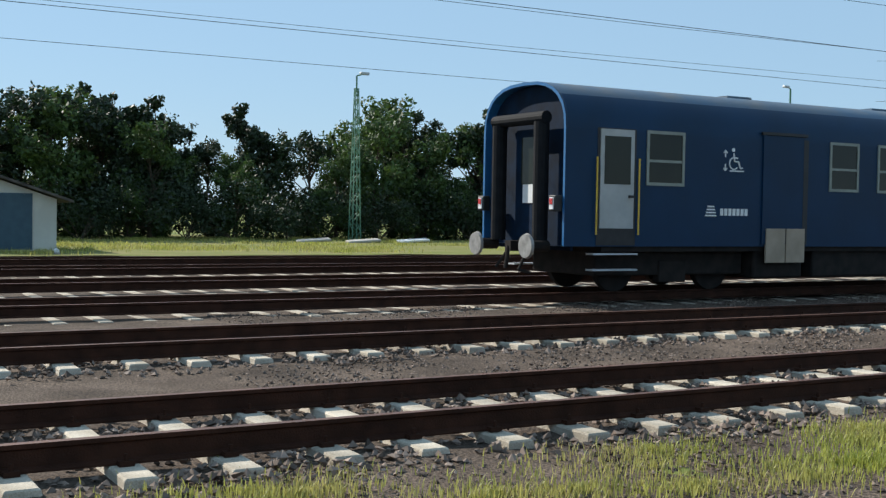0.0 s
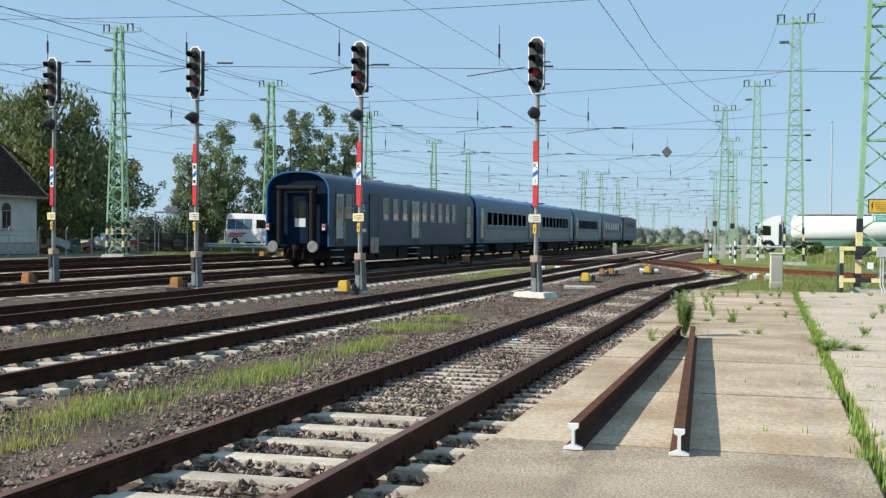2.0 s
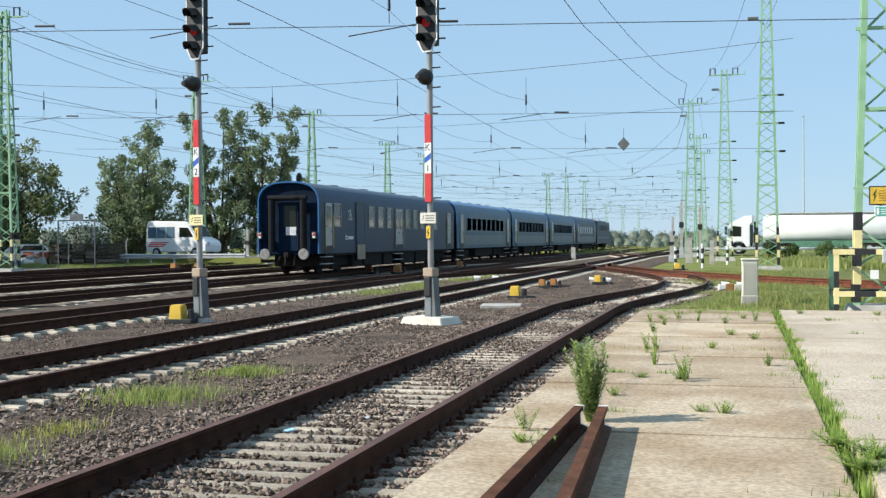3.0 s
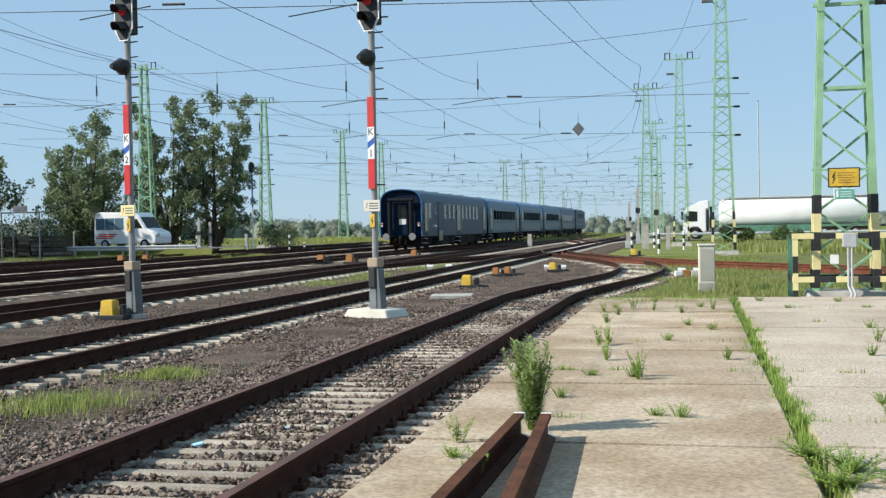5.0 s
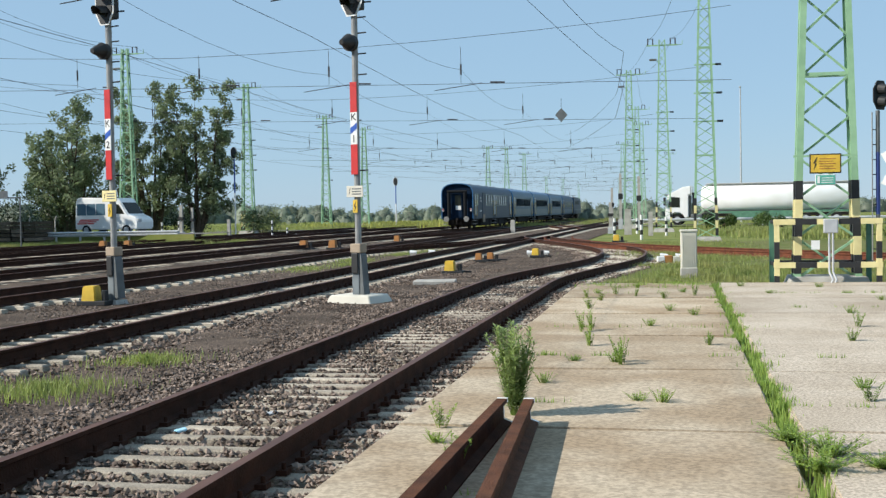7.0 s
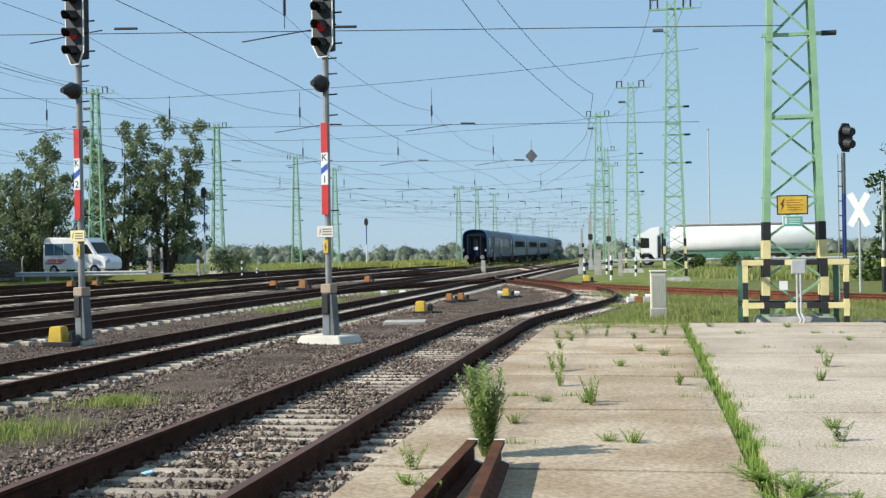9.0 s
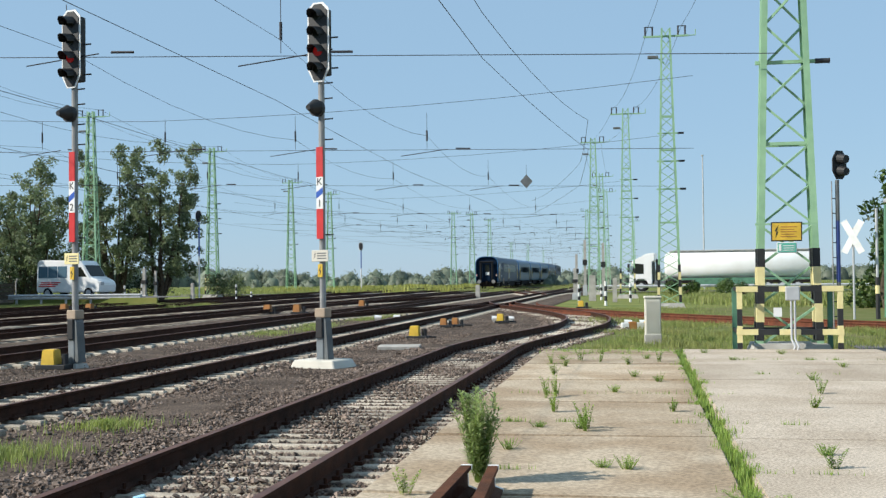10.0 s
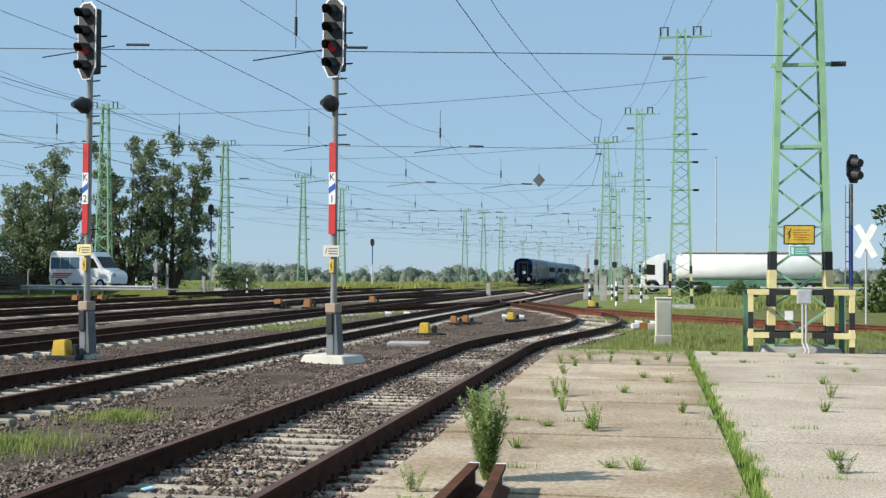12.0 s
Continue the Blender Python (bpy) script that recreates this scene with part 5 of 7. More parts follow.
# ---- weeds on the slabs ----
def weed(h, stems, seed, spread=0.5, leafy=26, label="leafy green weed growing from a slab joint"):
    rng = random.Random(seed)
    t = thing("weed")
    tagged(t, label, "weed", "weeds on the slabs")
    bm = bmesh.new()
    vs, fs = [], []
    for i in range(stems):
        a = rng.uniform(0, math.tau)
        hh = h * rng.uniform(0.6, 1.05)
        tip = Vector((math.cos(a) * h * spread * rng.random(), math.sin(a) * h * spread * rng.random(), hh))
        add_tube(bm, (0.02 * math.cos(a), 0.02 * math.sin(a), -0.02), tip, 0.003, 4, 0.0015)
        for j in range(leafy):
            f = 0.12 + 0.88 * j / leafy
            p = tip * f
            b = rng.uniform(0, math.tau)
            d = Vector((math.cos(b), math.sin(b), rng.uniform(-0.1, 1.0))).normalized()
            s = d.cross(Vector((0, 0, 1))).normalized() * 0.008
            ln = h * 0.13 * rng.uniform(0.6, 1.3) * (1.15 - 0.5 * f)
            k = len(vs)
            vs += [p, p + d * ln * 0.5 + s, p + d * ln, p + d * ln * 0.5 - s]
            fs.append((k, k + 1, k + 2, k + 3))
    tagged(part("stem", bm, M_weed, t), kind="stuff")
    from_arrays("foliage", vs, fs, M_sage if h > 0.5 else M_weed, t)
    return t


tall = weed(0.66, 44, 31, 0.34, 80, "bushy green weed between two loose rails")
tall.matrix_basis = pose(-1.18, 8.45, 0.15)
w1, w2, w3 = weed(0.24, 11, 32, 0.6, 26), weed(0.11, 22, 33, 1.3, 12), weed(0.3, 6, 34, 0.45, 34)
kinds = [(w1, [(-0.53, 11.3), (-1.25, 19.4), (0.34, 13.1), (-1.05, 14.6), (-0.95, 12.9), (-1.3, 17.8), (-0.2, 19.8), (1.9, 13.5)]),
         (w2, [(-1.15, 10.1), (-0.3, 9.2), (-0.12, 9.15), (-1.02, 11.6), (-0.6, 11.5), (0.25, 16.8), (-0.35, 15.2), (0.1, 21.2), (-1.4, 21.0), (2.4, 17.0), (1.6, 21.0), (3.2, 19.4), (-0.1, 17.4), (1.5, 10.0), (-1.55, 7.4), (-0.75, 22.6), (1.2, 22.8), (2.6, 22.5)]),
         (w3, [(-1.15, 14.4), (-0.55, 11.55), (-1.62, 7.9), (0.3, 20.4), (1.45, 9.3), (-1.05, 20.7), (-1.5, 19.9), (-0.7, 20.3), (2.2, 15.1), (-1.28, 6.6)])]
rw = random.Random(8)
for base, spots in kinds:
    for i, (x, y) in enumerate(spots):
        m = pose(x, y, 0.14, 0, 0, rw.uniform(0, 360))
        if i == 0:
            base.matrix_basis = m
        else:
            copy_thing(base, m).scale = (1, 1, rw.uniform(0.6, 1.1))
big = weed(0.34, 44, 35, 0.9, 22, "wide clump of green weeds in the slab joint")
big.matrix_basis = pose(0.9, 7.25, 0.14) @ Matrix.Diagonal((1, 1, 0.42, 1))
for x, y, s in ((0.8, 6.85, 0.9), (1.15, 6.95, 0.75), (0.7, 7.7, 0.8)):
    copy_thing(big, pose(x, y, 0.14, 0, 0, 77 * s)).scale = (s, s, 0.4 * s)


# ---- loose rails on the slabs ----
def loose_rail(p, q, label, steel):
    d = Vector(q) - Vector(p)
    t = thing("loose_rail")
    tagged(t, label, "rail", "loose rails")
    rail_mesh([Vector(p), Vector(p) + d * 0.5, Vector(q)], 0.0, "rail_bar", t, steel, M_loose, 0.15)
    n = d.normalized()
    ang = math.degrees(math.atan2(-n.x, n.y))
    bm = bmesh.new()
    k = len(RAIL)
    ring = [[bm.verts.new((u * 1.04, w, v * 1.005 + 0.15)) for u, v in RAIL] for w in (-0.012, 0.03)]
    for i in range(k):
        bm.faces.new((ring[0][i], ring[0][(i + 1) % k], ring[1][(i + 1) % k], ring[1][i]))
    bm.faces.new(ring[0][::-1])
    bm.faces.new(ring[1])
    e = part("painted_end", bm, M_white, t, "white-painted cut end of the rail")
    e.matrix_basis = pose(p[0], p[1], 0, 0, 0, ang)
    e2 = new("painted_end", e.data)
    e2.parent, e2.matrix_basis = t, pose(q[0], q[1], 0, 0, 0, ang)


loose_rail((-1.29, -1.3, 0), (-1.22, 8.1, 0), "rusty loose rail with a white-painted end lying on the slabs", M_rust)
loose_rail((-0.56, -1.3, 0), (-1.03, 8.1, 0), "rust-brown loose rail with a white-painted end on the slabs", M_loose)


# ---- trackside boxes and posts ----
def point_box(x, y, paint, label, s=1.0):
    t = thing("point_machine", pose(x, y, 0))
    tagged(t, label, "trackside box", "trackside boxes")
    bm = bmesh.new()
    v = add_box(bm, -0.14 * s, 0.14 * s, -0.14 * s, 0.14 * s, -0.06, 0.28 * s)
    for q in v[4:]:
        q.co.x *= 0.8
        q.co.y *= 0.8
    bmesh.ops.bevel(bm, geom=bm.edges[:], offset=0.02, segments=2, affect="EDGES")
    part("hood", bm, paint, t)
    box("base_plate", (-0.19 * s, 0.34 * s, -0.19 * s, 0.19 * s, -0.06, 0.03), M_black, t, bevel=0.01)
    bm = bmesh.new()
    add_tube(bm, (0.25 * s, 0, 0.03), (0.25 * s, 0, 0.2 * s), 0.06 * s, 10)
    add_tube(bm, (0.1, 0.05, 0.0), (0.55, 0.3, -0.02), 0.025, 6)
    part("cable_stub", bm, M_black, t)


for x, y, m, s, lb in ((-6.2, 31.8, M_yellow, 1.1, "yellow trackside box on black base"), (-5.1, 42.7, M_yellow, 1.0, "yellow trackside box beside the turnout"), (-11.35, 21.1, M_yellow, 1.15, "yellow box at the foot of a signal"), (-16.5, 21.0, M_orange, 1.15, "faded orange box at the foot of a signal"),
                       (-21.9, 21.6, M_orange, 1.15, "faded orange box at the foot of a signal"), (-18.1, 55, M_orange, 1.4, "faded orange trackside box"), (-16.6, 55, M_orange, 1.4, "faded orange trackside box"), (-16.0, 66, M_orange, 1.3, "faded orange trackside box"), (-30, 60, M_orange, 1.4, "faded orange trackside box"), (-31.5, 60, M_orange, 1.4, "faded orange trackside box"),
                       (-6.6, 39.0, M_orange, 0.9, "faded orange trackside box"), (-6.3, 39.6, M_orange, 0.9, "faded orange trackside box"), (-3.1, 62, M_yellow, 1.2, "yellow trackside box by the siding"), (-27.2, 22.2, M_orange, 1.15, "faded orange box at the foot of a signal")):
    point_box(x, y, m, lb, s)


def marker(x, y, r, label):
    """Low white rounded fouling marker."""
    t = thing("track_marker", pose(x, y, 0))
    tagged(t, label, "track marker", "track markers")
    bm = bmesh.new()
    add_tube(bm, (-r, 0, 0.09), (r, 0, 0.09), 0.09, 12, 0.06)
    part("stone", bm, M_white, t)
    box("bed_plate", (-r * 0.7, r * 0.7, -0.09, 0.09, -0.06, 0.04), M_conc, t)


for x, y in ((-9.6, 45.5), (-10.3, 45.2), (-0.4, 39.4), (0.1, 39.2), (-5.4, 43.6), (-4.8, 43.4), (-30, 89), (-42.5, -17.2)):
    marker(x, y, 0.13, "low white marker stone beside the rails")


def cable_cabinet(x, y):
    t = thing("cable_cabinet", pose(x, y, 0, 0, 0, 4))
    tagged(t, "slim pale grey ribbed cable cabinet on the grass", "cabinet")
    b = box("cabinet_body", (-0.19, 0.19, -0.14, 0.14, -0.06, 1.08), M_plaster, t, bevel=0.015)
    box("lid", (-0.21, 0.21, -0.16, 0.16, 1.08, 1.14), M_plaster, t, bevel=0.02)
    for i in range(7):
        box("rib", (-0.16 + i * 0.05, -0.14 + i * 0.05, -0.152, -0.139, 0.25, 1.02), M_plaster, b)
    box("base_block", (-0.2, 0.2, -0.15, 0.15, -0.06, 0.2), M_conc, t, bevel=0.01)


cable_cabinet(0.3, 29.0)
cover = box("cover_plate", (-0.5, 0.5, -0.45, 0.45, -0.06, 0.03), M_conc, None, bevel=0.015)
cover.matrix_basis = pose(-5.7, 27.3, 0, 0, 0, 8)
tagged(cover, "flat pale concrete cover plate lying in the gravel", "cover plate")


def stop_block(x, y):
    """Low painted block row lying beside the siding."""
    t = thing("stop_block", pose(x, y, 0, 0, 0, 10))
    tagged(t, "low painted block in white, orange and yellow beside the siding", "block")
    for i, m in enumerate((M_white, M_orange, M_plaster, M_yellow, M_white)):
        box("block_section", (-0.6 + i * 0.24, -0.37 + i * 0.24, -0.12, 0.12, -0.06, 0.16 + 0.03 * (i % 2)), m, t, bevel=0.02)


stop_block(0.0, 37.2)


def barrier_frame():
    """Striped guard frame round the foot of the big mast."""
    t = thing("guard_frame", pose(2.94, 26.0, 0))
    tagged(t, "yellow and black striped guard frame round the mast foot", "guard rail")

    def striped(name, p, q, w, n, start):
        p, q = Vector(p), Vector(q)
        for i in range(n):
            a, b = p.lerp(q, i / n), p.lerp(q, (i + 1) / n)
            lo = [min(a[k], b[k]) - (w if abs(p[k] - q[k]) < 1e-6 else 0) for k in range(3)]
            hi = [max(a[k], b[k]) + (w if abs(p[k] - q[k]) < 1e-6 else 0) for k in range(3)]
            box(name, (lo[0], hi[0], lo[1], hi[1], lo[2], hi[2]), M_cream if (i + start) % 2 == 0 else M_black, t)
    for z in (1.35, 0.49):
        striped("bar_section", (-1.03, -2.0, z), (1.03, -2.0, z), 0.055, 5, 0)
        for x in (-0.97, 0.97):
            box("side_bar", (x - 0.035, x + 0.035, -1.94, -0.79, z - 0.035, z + 0.035), M_black, t)
        box("rear_bar", (-0.93, 0.93, -0.74, -0.68, z - 0.04, z + 0.04), M_black, t)
    for x in (-0.97, 0.97):
        striped("post_section", (x, -2.0, -0.06), (x, -2.0, 1.29), 0.049, 4, 1)
        box("rear_post", (x - 0.05, x + 0.05, -0.78, -0.68, -0.06, 1.36), M_dgreen, t, "dark green rear post")
        for yy in (-2.0, -0.73):
            bm = bmesh.new()
            add_tube(bm, (x, yy, -0.08), (x, yy, 0.06), 0.24, 12, 0.12)
            part("post_footing", bm, M_conc, t)
    box("junction_box", (-0.09, 0.19, -2.12, -2.06, 1.12, 1.4), M_galv, t, bevel=0.02)
    for x in (0.02, 0.09):
        tube("conduit", [(x, -2.09, 1.12), (x, -2.09, 0.35), (x + 0.06, -2.14, 0.2), (x - 0.02, -2.14, 0.02)], 0.022, M_galv, t)
    box("small_plate", (-0.32, -0.16, -2.1, -2.08, 0.8, 0.98), M_white, t)


barrier_frame()


def warning_board():
    t = thing("warning_board", pose(2.99, 24.7, 0))
    tagged(t, "orange-yellow warning board with black flash above a small teal plate", "sign")
    b = box("board", (-0.31, 0.31, -0.02, 0.02, 2.32, 2.72), M_black, t, bevel=0.01)
    box("board_face", (-0.285, 0.285, -0.028, -0.02, 2.345, 2.695), M_yellow, b)
    prism("flash", [(-0.23, 2.4), (-0.17, 2.52), (-0.2, 2.53), (-0.16, 2.66), (-0.24, 2.53), (-0.2, 2.52)], "y", -0.034, -0.028, M_black, b)
    bm = bmesh.new()
    for k in range(5):
        add_box(bm, -0.12, 0.2 - 0.05 * (k % 2), -0.032, -0.028, 2.41 + k * 0.05, 2.425 + k * 0.05)
    part("text_bars", bm, M_orange, b)
    p = box("teal_plate", (-0.2, 0.2, -0.02, 0.01, 2.08, 2.3), M_white, t, bevel=0.008)
    box("plate_face", (-0.185, 0.185, -0.026, -0.02, 2.095, 2.285), M_teal, p)
    bm = bmesh.new()
    for k in range(3):
        add_box(bm, -0.08, 0.15, -0.03, -0.026, 2.13 + k * 0.045, 2.145 + k * 0.045)
    add_box(bm, -0.16, -0.11, -0.03, -0.026, 2.12, 2.26)
    part("text_bars", bm, M_white, p)
    box("mounting_bar", (-0.62, 0.62, 0.02, 0.05, 2.66, 2.7), M_green, t)


warning_board()


def side_signal():
    t = thing("railway_signal", pose(4.8, 29.6, 0, 0, 0, 35))
    tagged(t, "slim signal on a dark grey and navy post with a ladder", "railway signal")
    for i in range(8):
        tube("post_section", [(0, 0, -0.06 + i * 0.5), (0, 0, 0.44 + i * 0.5)], 0.05, M_navy if i in (3, 4, 5) else M_grey, t)
    prism("backing_board", [(-0.1, 3.95), (0.1, 3.95), (0.22, 4.15), (0.22, 4.45), (0.1, 4.65), (-0.1, 4.65), (-0.22, 4.45), (-0.22, 4.15)], "y", -0.1, -0.07, M_black, t)
    for z in (4.15, 4.45):
        bm = bmesh.new()
        add_tube(bm, (0, -0.1, z), (0, -0.32, z - 0.03), 0.13, 12, 0.1)
        part("hood", bm, M_black, t)
    tube("ladder_rail", [(-0.16, 0.02, 0.3), (-0.16, 0.02, 3.9)], 0.016, M_post, t, 6)
    for i in range(9):
        tube("step_iron", [(-0.16, 0.02, 0.6 + i * 0.36), (0.02, 0.02, 0.6 + i * 0.36)], 0.012, M_black, t, 6)


side_signal()


def crossing_sign(x, y):
    t = thing("crossing_sign", pose(x, y, 0, 0, 0, -20))
    tagged(t, "white diagonal-cross level crossing sign on a grey post", "road sign")
    tube("post", [(0, 0, -0.05), (0, 0, 3.3)], 0.04, M_galv, t)
    for a in (62, -62):
        b = box("blade", (-0.66, 0.66, -0.06 - (0.012 if a > 0 else 0), -0.045 - (0.012 if a > 0 else 0), -0.12, 0.12), M_white, t, bevel=0.004)
        b.matrix_basis = pose(0, 0, 2.97, 0, a, 0)
    tube("side_pole", [(0.75, 0.4, 0.6), (0.75, 0.4, 4.0)], 0.05, M_galv, t)
    u = tube("striped_post", [(0.75, 0.4, -0.05), (0.75, 0.4, 1.5)], 0.08, M_black, t)
    tube("post_band", [(0.75, 0.4, 0.9), (0.75, 0.4, 1.2)], 0.085, M_cream, u)
    tube("post_band", [(0.75, 0.4, 0.3), (0.75, 0.4, 0.62)], 0.075, M_cream, u)


crossing_sign(7.66, 44.0)


def pole_lamp(x, y, h, lattice, label, lean=1, paint=None):
    paint = paint or M_dgreen
    t = thing("yard_lamp", pose(x, y, 0))
    tagged(t, label, "lamp post", "yard lamps")
    if lattice:
        bm = bmesh.new()
        for sx in (-1, 1):
            for sy in (-1, 1):
                add_tube(bm, (sx * 0.26, sy * 0.26, 0), (sx * 0.09, sy * 0.09, h - 0.7), 0.035, 4)
        n = 16
        for i in range(n):
            a, b = 0.26 - 0.17 * i / n, 0.26 - 0.17 * (i + 1) / n
            s = 1 if i % 2 else -1
            za, zb = (h - 0.7) * i / n, (h - 0.7) * (i + 1) / n
            for q in (-1, 1):
                add_tube(bm, (s * a, q * a, za), (-s * b, q * b, zb), 0.018, 4)
                add_tube(bm, (q * a, s * a, za), (q * b, -s * b, zb), 0.018, 4)
        part("lattice_pole", bm, M_dgreen, t)
        tube("mast_tip", [(0, 0, h - 0.9), (0, 0, h)], 0.05, M_dgreen, t)
    else:
        tube("pole", [(0, 0, -0.05), (0, 0, h)], 0.11, paint, t, 10, r2=0.07)
    l = tube("lamp_arm", [(0, 0, h), (0.1, lean * 0.35, h + 0.12)], 0.04, M_dgreen, t)
    box("lamp_head", (-0.12, 0.14, min(lean * 0.2, lean * 0.75), max(lean * 0.2, lean * 0.75), h + 0.08, h + 0.24), M_galv, l, bevel=0.04)


pole_lamp(-60, 2.9, 9.4, True, "green lattice lamp mast in front of the trees")
pole_lamp(-64, 41.6, 11.6, False, "slim green lamp post behind the houses", -1)
pole_lamp(7.5, 139.8, 15.6, False, "tall slim pale lamp post by the road", 1, M_galv)
pole_lamp(9.2, 46, 4.2, False, "short lamp post beyond the crossing sign", -1)


# ---- sheds, fences, clutter by the houses ----
def shed(x0, x1, y0, y1, z0, z1, wall, label, door=None):
    t = thing("shed")
    tagged(t, label, "shed", "station buildings")
    prism("shed_wall", [(x0, -0.05), (x1, -0.05), (x1, z0), ((x0 + x1) / 2, z1), (x0, z0)], "y", y0, y1, wall, t)
    for s in (-1, 1):
        xm = (x0 + x1) / 2
        xe = xm + s * ((x1 - x0) / 2 + 0.4)
        ze = z0 - 0.4 * (z1 - z0) / ((x1 - x0) / 2)
        prism("roof_sheet", [(xm, z1 + 0.02), (xe, ze + 0.02), (xe, ze + 0.12), (xm, z1 + 0.12)], "y", y0 - 0.4, y1 + 0.4, M_tile, t)
    if door:
        box("shed_door", (x1, x1 + 0.05, door[0], door[1], 0.05, 2.0), mat("blue_grey_door", (0.06, 0.12, 0.16), (0.05, 0.1, 0.13), 0.6, 3.0), t)


def yard_shed():
    """Low shed whose sloping roof runs along the tracks."""
    t = thing("shed")
    tagged(t, "low white shed with blue-grey double door and sloping roof", "shed", "station buildings")
    prism("shed_wall", [(-22.5, -0.05), (-16.5, -0.05), (-16.5, 1.95), (-19.5, 2.95), (-22.5, 1.95)], "x", -50, -46, M_plaster, t)
    for s, y in ((1, -15.95), (-1, -23.05)):
        prism("roof_sheet", [(-19.5, 3.0), (y, 1.82), (y, 1.92), (-19.5, 3.1)], "x", -50.3, -45.6, M_tile, t)
    d = box("shed_door", (-46, -45.95, -21.3, -17.4, 0.0, 2.15), mat("blue_grey_paint", (0.05, 0.10, 0.13), (0.04, 0.08, 0.11), 0.6, 3.0), t, "blue-grey double door")
    box("door_gap", (-45.952, -45.945, -19.4, -19.36, 0.0, 2.15), M_black, d)


yard_shed()
shed(-64.5, -60.5, 20.2, 26.2, 2.5, 3.7, M_conc, "small grey outbuilding with a dark tiled roof among trees")
shed(-66, -58, 70, 76, 2.8, 4.2, M_plaster, "white outbuilding behind the willow")


def fence_post(x, y, h=1.85):
    t = thing("fence_post", pose(x, y, 0))
    tagged(t, "pale concrete fence post with bent top", "fence post", "yard fence")
    tube("post", [(0, 0, -0.05), (0, 0, h - 0.22), (0.12, -0.02, h)], 0.05, M_conc, t, 6)
    return t


fp = fence_post(-45, 21.8)
for i in range(1, 18):
    copy_thing(fp, pose(-45, 21.8 + i * 3.05, 0))
for y in (9.8, 13.0, 75.5, 79.0, 82.5, 86):
    copy_thing(fp, pose(-45.3, y, 0))
bm = bmesh.new()
for z in (0.3, 0.8, 1.3, 1.6):
    add_tube(bm, (-45, 21.8, z), (-45, 73.6, z), 0.006, 3)
tagged(part("fence_wire", bm, M_wire), "thin wires strung between the fence posts", "fence")


def frame_rack(x, y0, y1, h, label):
    t = thing("frame_rack")
    tagged(t, label, "frame", "yard fence")
    ym = (y0 + y1) / 2
    for y in (y0, ym, y1):
        tube("upright", [(x, y, -0.05), (x, y, h)], 0.06, M_conc, t, 6)
    tube("top_rail", [(x, y0, h), (x, y1, h)], 0.05, M_conc, t, 6)
    tube("strut", [(x, y0, h * 0.9), (x + 0.1, y0 - 1.0, 0)], 0.04, M_conc, t, 6)


frame_rack(-45, 5.3, 7.7, 1.8, "pale concrete frame standing on the grass")
frame_rack(-44, 13.6, 16.3, 1.65, "pale concrete frame beside the bushes")
box_post = box("timber_post", (-44.12, -43.88, 16.8, 17.04, -0.05, 1.75), M_under, bevel=0.02)
tagged(box_post, "short dark timber post beside the tracks", "post")


def relay_box(x, y):
    t = thing("relay_box", pose(x, y, 0))
    tagged(t, "light grey relay box beside the tracks", "cabinet")
    b = box("cabinet_body", (-0.35, 0.35, -0.95, 0.95, -0.05, 1.1), M_plaster, t, bevel=0.03)
    box("roof_lid", (-0.4, 0.4, -1.0, 1.0, 1.1, 1.2), M_plaster, t, bevel=0.02)
    box("door_gap", (0.35, 0.356, -0.02, 0.02, 0.1, 1.0), M_grey, b)
    tube("lid_lever", [(0.1, 0.0, 1.2), (0.05, 0.2, 1.5)], 0.03, M_orange, t)


relay_box(-40.6, 38.0)
bucket = tube("white_bucket", [(-40.5, 35.7, -0.03), (-40.5, 35.7, 0.55)], 0.3, M_white, None, 14, r2=0.34)
tagged(bucket, "white plastic bucket beside the relay box", "bucket")


def bush(x, y, r, h, seed, material=None, label="dense green bush with small leaves"):
    rng = random.Random(seed)
    t = thing("bush", pose(x, y, 0))
    tagged(t, label, "bush", "bushes")
    L = [(rng.uniform(-r, r), rng.uniform(-r, r), h * rng.uniform(0.25, 0.65), h * rng.uniform(0.28, 0.42)) for _ in range(8)]
    bm = bmesh.new()
    for l in L:
        add_tube(bm, (0, 0, -0.05), l[:3], 0.03, 5, 0.01)
    part("twig", bm, M_bark, t)
    crown_leaves("foliage", L, 2200, 0.1, material or M_leafA, t, seed)
    return t


